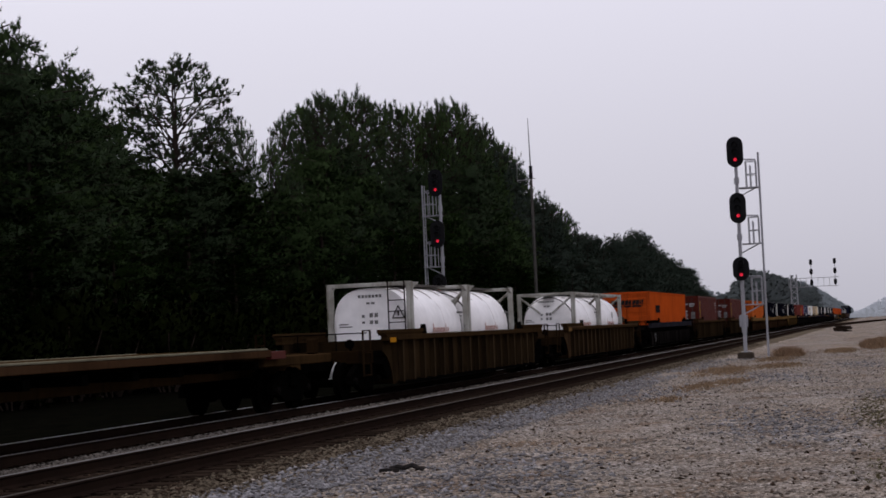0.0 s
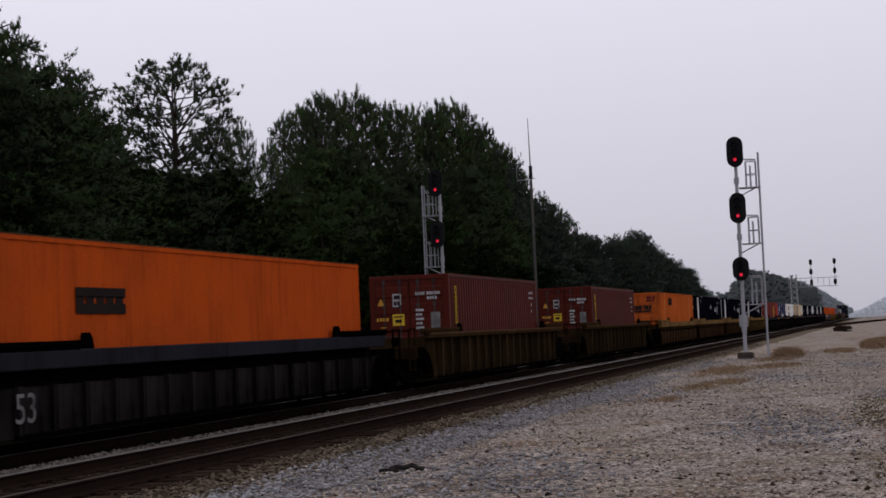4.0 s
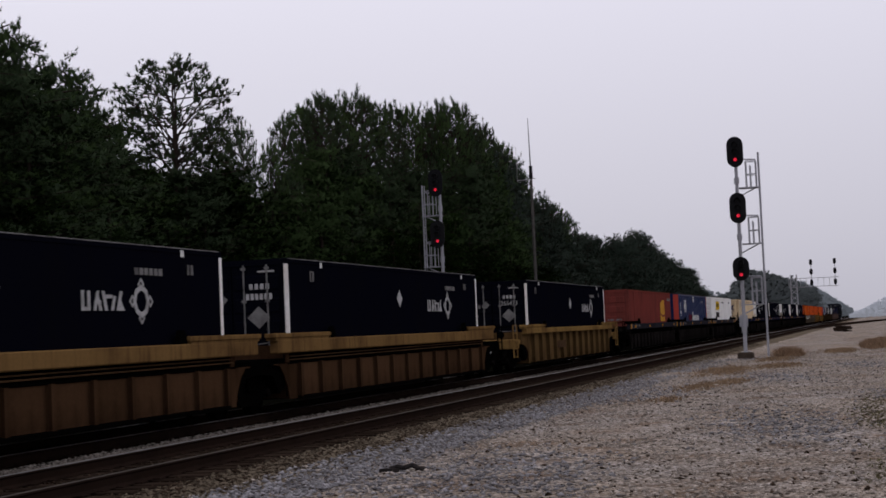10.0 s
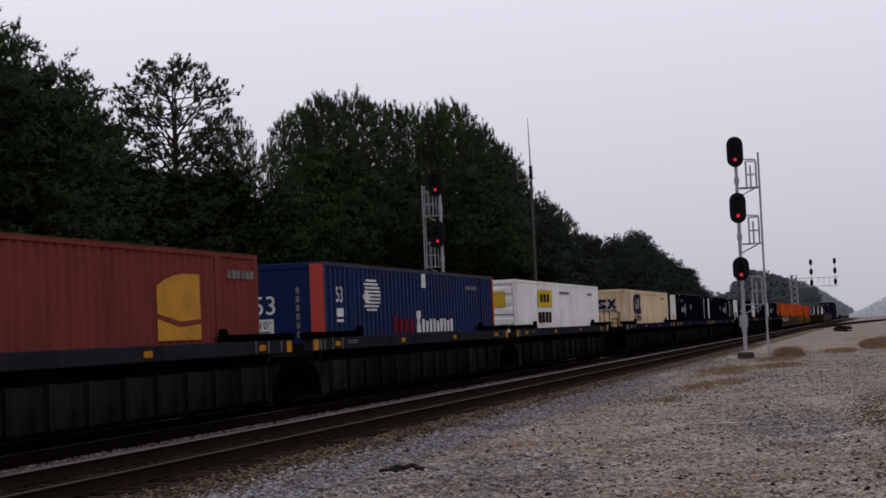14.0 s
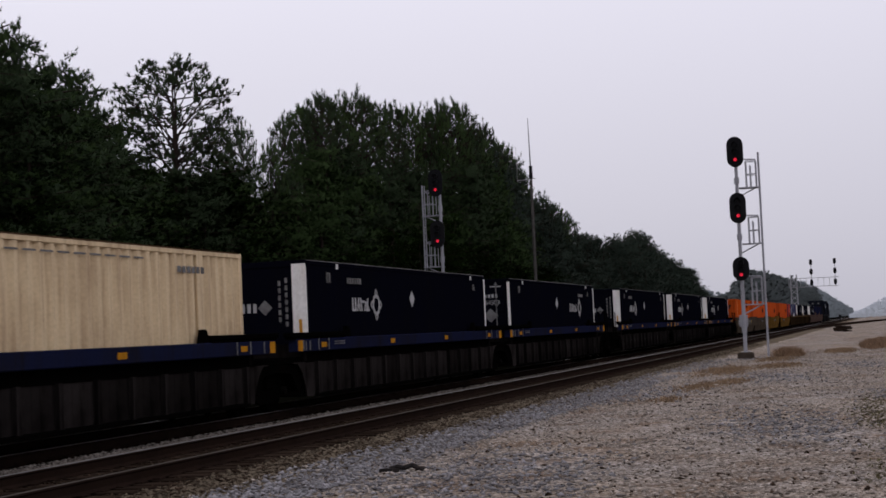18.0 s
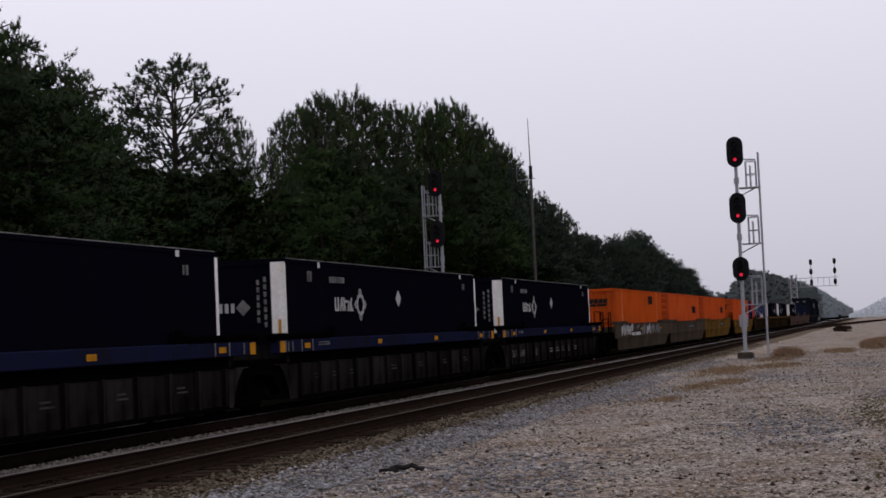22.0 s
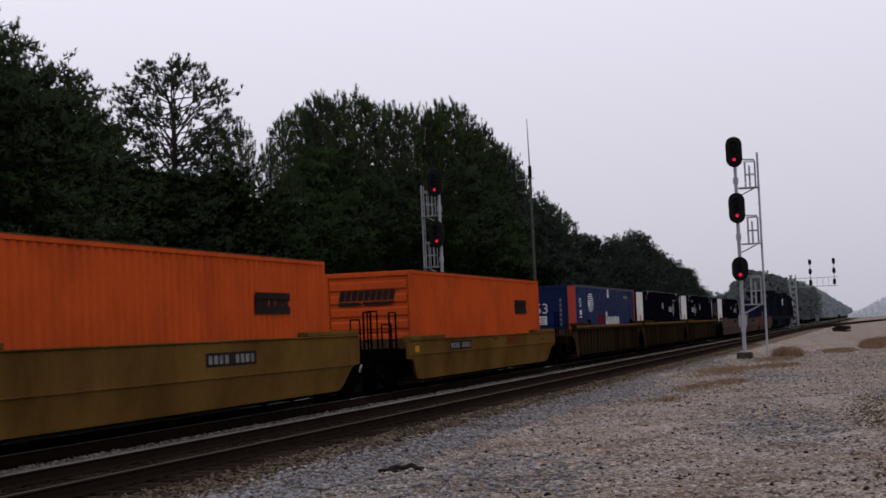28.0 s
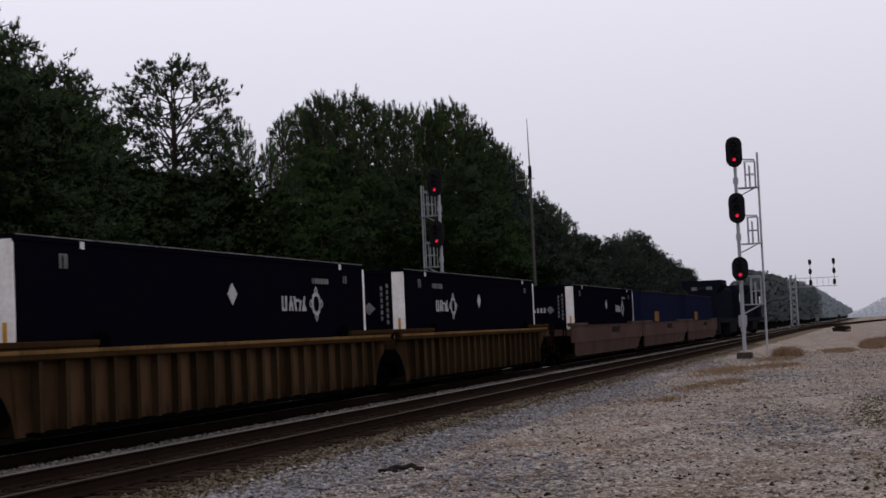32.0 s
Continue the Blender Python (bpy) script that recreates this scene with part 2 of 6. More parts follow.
    "seam": material("dark_seam", (0.06, 0.055, 0.05), 0.8, grime=(0.2, 0.18, 0.16), dirt=0.5, coarse=3),
    "side_yellow": material("streaked_yellow_paint", (0.100, 0.062, 0.025), 0.8, grime=(0.032, 0.014, 0.008), dirt=0.8, streak=0.35, coarse=0.8, by_part=0.12),
    "stone_dull": material("dusty_ballast_stone", (0.135, 0.118, 0.102), 0.9, grime=(0.06, 0.05, 0.042), dirt=0.55, coarse=0.5, fine=30, bump=0.3, by_island=0.4),
    "mark_soft": material("soft_white_marking", (0.36, 0.355, 0.35), 0.7, grime=(0.12, 0.11, 0.1), dirt=0.6, coarse=3),
    "yellow_dark": material("grimy_yellow_car_paint", (0.112, 0.063, 0.0165), 0.8, grime=(0.042, 0.020, 0.0065), dirt=0.85, streak=0.12, coarse=0.5),
    "brown_grass": material("red_brown_grass_blades", (0.19, 0.125, 0.078), 0.9, grime=(0.12, 0.078, 0.05), dirt=0.5, coarse=1.2, bump=0, by_island=0.3, gloss=0.0),
    "dull_grey": material("dull_grey_paint", (0.17, 0.17, 0.175), 0.8, grime=(0.1, 0.1, 0.1), dirt=0.5, coarse=2),
    # front-row needles with the shade of the lower wood put into the colour
    "needles_shaded": material("shaded_undergrowth_needles", (0.0065, 0.0130, 0.0027), 0.85, grime=(0.003, 0.0062, 0.0016), dirt=0.6, coarse=0.35, fine=4, bump=0, by_part=0.4, by_island=0.15, gloss=0.0),
    "dirty_ballast": material("oily_fouled_ballast", (0.038, 0.026, 0.018), 0.95, grime=(0.016, 0.011, 0.008), dirt=0.7, coarse=1.6, fine=22, bump=0.8, by_island=0.5),
    # far woods glow faintly in place of haze in front of them
    "far_woods": material("hazed_distant_woods", (0.085, 0.094, 0.105), 0.95, grime=(0.07, 0.08, 0.09), dirt=0.5, coarse=0.05, fine=0.4, bump=0, by_island=0.15, glow=0.5, gloss=0.0),
}


def ground_material():
    """Trodden gravel: stone grain, brown fines, tan dead-grass litter along the track and a grassy verge."""
    m = bpy.data.materials.new("gravel_ground")
    m.use_nodes = True
    n, l = m.node_tree.nodes, m.node_tree.links
    bsdf = n["Principled BSDF"]
    bsdf.inputs["Roughness"].default_value, bsdf.inputs["Specular IOR Level"].default_value = 0.95, 0.0
    co = n.new("ShaderNodeTexCoord")

    def noise_of(scale, detail=5, rough=0.6):
        t = n.new("ShaderNodeTexNoise")
        t.inputs["Scale"].default_value, t.inputs["Detail"].default_value, t.inputs["Roughness"].default_value = scale, detail, rough
        l.new(co.outputs["Object"], t.inputs["Vector"])
        return t.outputs["Fac"]

    def ramp_of(fac, a, b, stops):
        r = n.new("ShaderNodeValToRGB")
        r.color_ramp.elements[0].position, r.color_ramp.elements[1].position = a, b
        r.color_ramp.elements[0].color, r.color_ramp.elements[1].color = (*stops[0], 1), (*stops[1], 1)
        l.new(fac, r.inputs["Fac"])
        return r.outputs["Color"]

    def blend(fac, a, b, mode="MIX"):
        x = n.new("ShaderNodeMixRGB")
        x.blend_type = mode
        if isinstance(fac, float):
            x.inputs["Fac"].default_value = fac
        else:
            l.new(fac, x.inputs["Fac"])
        l.new(a, x.inputs["Color1"])
        l.new(b, x.inputs["Color2"])
        return x.outputs["Color"]

    cells = n.new("ShaderNodeTexVoronoi")
    cells.inputs["Scale"].default_value = 16
    l.new(co.outputs["Object"], cells.inputs["Vector"])
    grey = ramp_of(cells.outputs["Color"], 0.1, 0.95, ((0.095, 0.085, 0.079), (0.39, 0.358, 0.333)))
    tan = ramp_of(cells.outputs["Color"], 0.1, 0.95, ((0.105, 0.086, 0.07), (0.375, 0.322, 0.27)))
    base = blend(ramp_of(noise_of(0.22, 4), 0.40, 0.62, ((0, 0, 0), (1, 1, 1))), grey, tan)
    # cell rims darkened: occlusion between the stones painted into the colour
    base = blend(0.85, base, ramp_of(cells.outputs["Distance"], 0.25, 0.75, ((1.25, 1.25, 1.25), (0.58, 0.54, 0.5))), "MULTIPLY")
    fines = ramp_of(noise_of(3.0, 6), 0.45, 0.7, ((1, 1, 1), (0.72, 0.66, 0.60)))
    base = blend(0.8, base, fines, "MULTIPLY")
    base = blend(0.9, base, ramp_of(noise_of(0.7, 7), 0.48, 0.64, ((1, 1, 1), (0.60, 0.50, 0.42))), "MULTIPLY")
    # beyond the tracks: leaf litter under the wood, its shade put into the colour
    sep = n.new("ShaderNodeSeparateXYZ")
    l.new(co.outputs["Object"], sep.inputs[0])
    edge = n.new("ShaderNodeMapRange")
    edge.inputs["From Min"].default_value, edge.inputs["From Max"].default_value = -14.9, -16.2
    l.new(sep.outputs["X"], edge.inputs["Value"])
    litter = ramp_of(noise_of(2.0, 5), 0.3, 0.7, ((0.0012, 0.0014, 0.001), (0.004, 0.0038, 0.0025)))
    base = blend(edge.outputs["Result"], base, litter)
    l.new(base, bsdf.inputs["Base Color"])
    relief = n.new("ShaderNodeBump")
    relief.inputs["Strength"].default_value, relief.inputs["Distance"].default_value = 0.8, 0.03
    l.new(cells.outputs["Distance"], relief.inputs["Height"])
    l.new(relief.outputs[0], bsdf.inputs["Normal"])
    return m


# ---------------------------------------------------------------- mesh helpers
class Shape:
    """Collects corners and faces of one part."""

    def __init__(self):
        self.v, self.f = [], []

    def add(self, verts, faces):
        k = len(self.v)
        self.v += [tuple(p) for p in verts]
        self.f += [tuple(i + k for i in q) for q in faces]
        return self

    def box(self, x0, x1, y0, y1, z0, z1, c=0.0):
        """A box with its edges cut back by c."""
        if not c:
            return self.add([(x, y, z) for x in (x0, x1) for y in (y0, y1) for z in (z0, z1)],
                            [(0, 1, 3, 2), (4, 6, 7, 5), (0, 4, 5, 1), (2, 3, 7, 6), (0, 2, 6, 4), (1, 5, 7, 3)])
        lo, hi, key, verts, faces = (x0, y0, z0), (x1, y1, z1), {}, [], []
        for s in [(a, b, d) for a in (0, 1) for b in (0, 1) for d in (0, 1)]:
            for ax in range(3):
                p = [(hi[i] if s[i] else lo[i]) if i == ax else (hi[i] - c if s[i] else lo[i] + c) for i in range(3)]
                key[s, ax] = len(verts)
                verts.append(p)
        ring = ((0, 0), (1, 0), (1, 1), (0, 1))
        for ax in range(3):
            i, j = [q for q in range(3) if q != ax]
            for side in (0, 1):
                q = []
                for a, b in ring:
                    s = [0, 0, 0]
                    s[ax], s[i], s[j] = side, a, b
                    q.append(key[tuple(s), ax])
                faces.append(tuple(q))
            for a, b in ring:
                s0, s1 = [0, 0, 0], [0, 0, 0]
                s0[i] = s1[i] = a
                s0[j] = s1[j] = b
                s1[ax] = 1
                faces.append((key[tuple(s0), i], key[tuple(s1), i], key[tuple(s1), j], key[tuple(s0), j]))
        for s in [(a, b, d) for a in (0, 1) for b in (0, 1) for d in (0, 1)]:
            faces.append(tuple(key[s, ax] for ax in range(3)))
        return self.add(verts, faces)

    def rod(self, a, b, r, n=8, r2=None):
        """A round bar from a to b."""
        a, b = Vector(a), Vector(b)
        w = (b - a).normalized()
        u = w.cross(Vector((0, 0, 1)) if abs(w.z) < 0.9 else Vector((1, 0, 0))).normalized()
        t = w.cross(u)
        r2 = r if r2 is None else r2
        ring = [(math.cos(2 * math.pi * i / n), math.sin(2 * math.pi * i / n)) for i in range(n)]
        verts = [a + r * (c * u + s * t) for c, s in ring] + [b + r2 * (c * u + s * t) for c, s in ring]
        return self.add(verts, [(i, (i + 1) % n, n + (i + 1) % n, n + i) for i in range(n)] + [tuple(range(n))[::-1], tuple(range(n, 2 * n))])

    def prism(self, outline, axis, a, b):
        """An outline in the two other axes, drawn out along axis from a to b."""
        n = len(outline)

        def at(p, w):
            q = list(p)
            q.insert(axis, w)
            return q
        return self.add([at(p, a) for p in outline] + [at(p, b) for p in outline],
                        [(i, (i + 1) % n, n + (i + 1) % n, n + i) for i in range(n)] + [tuple(range(n))[::-1], tuple(range(n, 2 * n))])

    def spin(self, profile, axis_point, n=24):
        """A profile of (y, radius) turned about an axis along y."""
        cx, cz = axis_point
        verts = [(cx + r * math.cos(2 * math.pi * i / n), y, cz + r * math.sin(2 * math.pi * i / n)) for y, r in profile for i in range(n)]
        faces = [(k * n + i, k * n + (i + 1) % n, (k + 1) * n + (i + 1) % n, (k + 1) * n + i) for k in range(len(profile) - 1) for i in range(n)]
        return self.add(verts, faces + [tuple(range(n))[::-1], tuple(range((len(profile) - 1) * n, len(profile) * n))])

    def mesh(self, name, mat, smooth=False):
        me = bpy.data.meshes.new(name)
        me.from_pydata(self.v, [], self.f)
        bm = bmesh.new()
        bm.from_mesh(me)
        bmesh.ops.recalc_face_normals(bm, faces=bm.faces)
        bm.to_mesh(me)
        bm.free()
        if smooth:
            me.polygons.foreach_set("use_smooth", [True] * len(me.polygons))
        me.materials.append(mat)
        return me


def part(name, shape, mat, parent, label="", smooth=False, at=None):
    ob = new(name, shape.mesh(name, mat, smooth) if isinstance(shape, Shape) else shape)
    ob.parent = parent
    if at:
        ob.location = at
    if label:
        ob["label"] = label
    return ob


def thing(name, at, label, category, group="", kind=""):
    ob = new(name)
    ob.location = at
    return tagged(ob, label, category, group, kind)


def quick(name, verts, faces, mat, out=None):
    """A mesh from arrays: verts (n, 3), faces (m, 3 or 4); out gives each blade the way it shades."""
    if out is not None:
        g = np.cross(verts[faces[:, 1]] - verts[faces[:, 0]], verts[faces[:, 2]] - verts[faces[:, 1]])
        turned = (g * out).sum(1) < 0
        faces = np.where(turned[:, None], faces[:, ::-1], faces)
    me = bpy.data.meshes.new(name)
    k = faces.shape[1]
    me.vertices.add(len(verts))
    me.vertices.foreach_set("co", np.ascontiguousarray(verts, dtype=np.float32).ravel())
    me.loops.add(faces.size)
    me.loops.foreach_set("vertex_index", np.ascontiguousarray(faces, dtype=np.int32).ravel())
    me.polygons.add(len(faces))
    me.polygons.foreach_set("loop_start", np.arange(0, faces.size, k, dtype=np.int32))
    me.update(calc_edges=True)
    me.validate()
    me.materials.append(mat)
    if out is not None:
        me.polygons.foreach_set("use_smooth", np.ones(len(faces), dtype=bool))
        me.normals_split_custom_set_from_vertices(np.repeat(out, k, 0).tolist())
    return me



# ---------------------------------------------------------------- ground and tracks
def build_ground():
    xs = np.unique(np.concatenate([np.linspace(-2500, -60, 14), np.linspace(-60, -8, 40), np.linspace(-8, 6, 71), np.linspace(6, 60, 20), np.linspace(60, 2500, 12)]))
    ys = np.unique(np.concatenate([np.linspace(-400, -10, 10), np.linspace(-10, 12, 14), np.linspace(12, 60, 170), np.linspace(60, 260, 120), np.linspace(260, 3500, 40)]))
    verts = []
    for y in ys:
        for x in xs:
            z = -0.34
            if -8 < x < 40 and -10 < y < 300:
                z += 0.05 * noise.noise((x * 0.35, y * 0.22, 0)) + 0.02 * noise.noise((x * 1.6, y * 1.4, 3))
            verts.append((x, y, z))
    nx, ny = len(xs), len(ys)
    i, j = np.meshgrid(np.arange(nx - 1), np.arange(ny - 1))
    a = (j * nx + i).ravel()
    faces = np.stack([a, a + 1, a + 1 + nx, a + nx], 1)
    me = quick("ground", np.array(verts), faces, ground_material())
    me.polygons.foreach_set("use_smooth", [True] * len(me.polygons))
    return tagged(new("ground", me), "grey and tan gravel yard beside the tracks, thin grass at its edge", "ground", kind="structure")


def build_ballast(x, wide_near, wide_far, name, mat="stone"):
    s = Shape()
    s.prism([(x - wide_far - 0.45, -0.42), (x - wide_far, -0.215), (x + wide_near, -0.215), (x + wide_near + 0.55, -0.42)], 1, -60, 2400)
    return tagged(new(name, s.mesh(name, M[mat])), "bed of crushed grey stone under the rails", "ballast", kind="structure")


def build_track(x, name, loose):
    """Two rails on timber ties; the ties of the nearest stretch are single parts when loose is set."""
    t = thing(name, (x, 0, 0), "straight railway track with rusty rails on dark timber ties", "railway track", kind="structure")
    for side in (-1, 1):
        c = 0.754 * side
        web = Shape().prism([(c - 0.07, -0.17), (c + 0.07, -0.17), (c + 0.065, -0.155), (c + 0.012, -0.135), (c + 0.012, -0.045), (c + 0.034, -0.03),
                             (c + 0.034, -0.006), (c - 0.034, -0.006), (c - 0.034, -0.03), (c - 0.012, -0.045), (c - 0.012, -0.135), (c - 0.065, -0.155)], 1, -60, 2400)
        rail = part("rail", web, M["rail_side"], t)
        head = Shape().prism([(c - 0.034, -0.006), (c + 0.034, -0.006), (c + 0.026, 0.0), (c - 0.026, 0.0)], 1, -60, 2400)
        # on the near track the far rail gets the painted sky reflection
        part("rail_head", head, M["rail_bright" if not loose else "rail_glint" if side < 0 else "rail_top"], rail, "running surface of the rail")
    tie = Shape().box(-1.3, 1.3, -0.115, 0.115, -0.36, -0.172, 0.012).mesh("tie", M["tie"])
    rng = random.Random(5)
    first = 26
    if loose:
        for i in range(300):
            ob = part("tie", tie, None, t, at=(rng.uniform(-0.03, 0.03), 14 + 0.5 * i, rng.uniform(-0.008, 0.004)))
            ob.rotation_euler.z = rng.uniform(-0.012, 0.012)
        first = 328
    far = Shape()
    for i in list(range(0, 0 if not loose else 28)) + list(range(first, 900)):
        far.box(-1.3, 1.3, 0.5 * i - 0.115, 0.5 * i + 0.115, -0.36, -0.172)
    ob = part("ties", far, M["tie"], t)
    ob["kind"] = "stuff"
    plates = Shape()
    for i in range(28, 190):
        for c in (-0.754, 0.754):
            plates.box(c - 0.17, c + 0.17, 0.5 * i - 0.09, 0.5 * i + 0.09, -0.172, -0.158)
    part("tie_plates", plates, M["rail_side"], t)["kind"] = "stuff"
    return t


build_ground()
build_ballast(NEAR_TRACK, 1.24, 1.30, "ballast", "dirty_ballast")
shoulder = Shape().prism([(-8.66, -0.45), (-8.66, -0.205), (-8.42, -0.215), (-7.6, -0.325), (-7.2, -0.45)], 1, -60, 2400)
tagged(new("ballast_shoulder", shoulder.mesh("ballast_shoulder", M["stone_rust"])), "shoulder of rust-tinted grey ballast beside the ties", "ballast", kind="structure")
build_ballast(TRAIN_TRACK, 1.75, 1.45, "ballast")
heap = Shape().prism([(-12.25, -0.3), (-11.95, -0.16), (-11.5, -0.12), (-11.0, -0.13), (-10.78, -0.2), (-10.78, -0.3)], 1, -60, 2400)
tagged(new("ballast", heap.mesh("ballast", M["stone_dull"])), "ridge of clean grey ballast between the tracks", "ballast", kind="structure")
build_track(NEAR_TRACK, "near_track", True)
build_track(TRAIN_TRACK, "train_track", False)


def build_siding():
    """A siding that leaves the near track far off and swings away from it."""
    t = thing("siding_track", (0, 0, 0), "rusty siding curving away from the main tracks", "railway track", kind="structure")
    line = [(NEAR_TRACK + 12.0 * ((y - 190) / 200) ** 1.6 if y < 390 else NEAR_TRACK + 12.0 + (y - 390) * 0.096, y) for y in range(190, 1000, 15)]

    def ribbon(off, half, z0, z1):
        s = Shape()
        for (xa, ya), (xb, yb) in zip(line, line[1:]):
            s.add([(xa + off - half, ya, z0), (xa + off + half, ya, z0), (xb + off + half, yb, z0), (xb + off - half, yb, z0),
                   (xa + off - half, ya, z1), (xa + off + half, ya, z1), (xb + off + half, yb, z1), (xb + off - half, yb, z1)],
                  [(4, 5, 6, 7), (0, 4, 7, 3), (1, 2, 6, 5), (0, 1, 5, 4), (2, 3, 7, 6)])
        return s
    for c in (-0.754, 0.754):
        part("rail", ribbon(c, 0.035, -0.17, -0.02), M["rail_side"], t)
    part("tie_bed", ribbon(0, 1.25, -0.36, -0.19), M["tie"], t)


build_siding()


def build_stones():
    """Loose stones over the part of the yard and the ballast that lies nearest."""
    rng = np.random.default_rng(11)

    def scatter(count, x0, x1, y0, y1, small, large, z, name, mat, label, keep=None):
        y = y0 * (y1 / y0) ** rng.random(count)
        x = rng.uniform(x0, x1, count)
        if keep is not None:
            ok = keep(x, y)
            x, y = x[ok], y[ok]
        m = len(x)
        size = small * (large / small) ** (rng.random(m) ** 1.5)
        dirs = np.array([(1, 0, 0), (-1, 0, 0), (0, 1, 0), (0, -1, 0), (0, 0, 1), (0, 0, -0.5)], float)
        tri = np.array([(0, 2, 4), (2, 1, 4), (1, 3, 4), (3, 0, 4), (2, 0, 5), (1, 2, 5), (3, 1, 5), (0, 3, 5)])
        v = dirs[None] * rng.uniform(0.55, 1.25, (m, 6, 1)) + rng.normal(0, 0.24, (m, 6, 3))
        a = rng.uniform(0, 6.3, m)
        ca, sa = np.cos(a)[:, None], np.sin(a)[:, None]
        vx, vy = v[..., 0] * ca - v[..., 1] * sa, v[..., 0] * sa + v[..., 1] * ca
        v = np.stack([vx, vy, v[..., 2] * 0.5], -1) * size[:, None, None]
        v += np.stack([x, y, (z(x) if callable(z) else z) + size * 0.2], -1)[:, None, :]
        f = (tri[None] + 6 * np.arange(m)[:, None, None]).reshape(-1, 3)
        return tagged(new(name, quick(name, v.reshape(-1, 3), f, mat)), label, "gravel", kind="stuff")

    def slope(x):
        return np.interp(x, (-8.66, -8.42, -7.6, -7.2), (-0.205, -0.215, -0.325, -0.325))

    def grey(x, y):
        band = 2.6 * np.exp(-((x + 7.35 + 0.25 * np.sin(0.31 * y)) / 0.85) ** 2)
        return 0.8 * np.sin(x * 1.1 + 0.35 * y) + 0.8 * np.sin(0.23 * y - x * 0.7) + band - 0.55 * rng.normal(0, 1, len(x)) > 1.0
    scatter(56000, -7.9, 2.2, 13.5, 75, 0.016, 0.06, slope, "gravel", M["stone"], "loose grey stones scattered over the yard", grey)
    scatter(42000, -8.0, 2.2, 13.5, 85, 0.014, 0.052, slope, "gravel", M["stone_tan"], "loose tan stones scattered over the yard", lambda x, y: ~grey(x, y))
    scatter(5000, -8.0, -6.7, 14, 60, 0.022, 0.065, slope, "ballast_stones", M["stone"], "loose blue-grey ballast stones beside the track")
    scatter(6000, -8.68, -7.8, 14, 110, 0.018, 0.05, slope, "ballast_stones", M["stone_rust"], "rust-tinted ballast stones at the tie ends")
    scatter(5000, -8.9, -7.9, 14, 110, 0.02, 0.05, slope, "ballast_stones", M["dirty_ballast"], "oily brown ballast stones at the tie ends")
    scatter(14000, -12.0, -10.85, 17, 140, 0.018, 0.05, -0.135, "ballast_stones", M["stone_dull"], "loose grey ballast stones between the tracks")
    scatter(3500, -8.2, 2.2, 13.5, 85, 0.015, 0.05, slope, "gravel", M["dirty_ballast"], "scattered dark oily stones on the yard")
    scatter(5000, -10.6, -9.2, 17, 90, 0.015, 0.045, -0.19, "ballast_stones", M["dirty_ballast"], "oily brown stones between the rails")


build_stones()


# ---------------------------------------------------------------- the train
MOVERS, WHEELS = [], []
SPEED, SLOWING, T_MID = 16.058, 0.0126, 16.0


def travel(t):
    """Metres along y from a place at 16 s."""
    return -SPEED * (t - T_MID) + SLOWING * (t - T_MID) ** 2


def rolling(ob, s, z=0.0):
    MOVERS.append((ob, s, z))
    return ob


def bars(parent, name, mat, x, rows, label=""):
    """Flat markings on a side that faces +x; rows of y0, y1, z0, z1."""
    s = Shape()
    for y0, y1, z0, z1 in rows:
        s.box(x, x + 0.006, y0, y1, z0, z1)
    ob = part(name, s, mat, parent, label)
    if len(rows) > 2:
        ob["kind"] = "stuff"
    return ob


def end_bars(parent, name, mat, y, rows, label=""):
    """Flat markings on an end that faces -y; rows of x0, x1, z0, z1."""
    s = Shape()
    for x0, x1, z0, z1 in rows:
        s.box(x0, x1, y - 0.006, y, z0, z1)
    ob = part(name, s, mat, parent, label)
    if len(rows) > 2:
        ob["kind"] = "stuff"
    return ob


def diamond(s, x, yc, zc, hy, hz, inner=0.0):
    """An upright lozenge on a side that faces +x; hollow when inner is set."""
    o = [(yc - hy, zc), (yc, zc - hz), (yc + hy, zc), (yc, zc + hz)]
    if not inner:
        s.add([(x + 0.006, *p) for p in o] + [(x, *p) for p in o], [(0, 1, 2, 3), (0, 4, 5, 1), (1, 5, 6, 2), (2, 6, 7, 3), (3, 7, 4, 0)])
        return
    q = [(yc + (a - yc) * inner, zc + (b - zc) * inner) for a, b in o]
    for i in range(4):
        j = (i + 1) % 4
        s.prism([o[i], o[j], q[j], q[i]], 0, x, x + 0.006)


TEXTS = {}


def text_mesh(words, size, mat):
    """Letters as a flat mesh in the y-z plane, reading along +y, facing +x."""
    key = (words, size, mat.name)
    if key not in TEXTS:
        cu = bpy.data.curves.new("letters", "FONT")
        cu.body, cu.size, cu.extrude = words, size, 0.003
        ob = bpy.data.objects.new("letters", cu)
        scene.collection.objects.link(ob)
        dg = bpy.context.evaluated_depsgraph_get()
        me = bpy.data.meshes.new_from_object(ob.evaluated_get(dg))
        bpy.data.objects.remove(ob)
        bpy.data.curves.remove(cu)
        me.transform(Matrix(((0, 0, 1, 0), (1, 0, 0, 0), (0, 1, 0, 0), (0, 0, 0, 1))))
        me.materials.clear()
        me.materials.append(mat)
        TEXTS[key] = me
    return TEXTS[key]


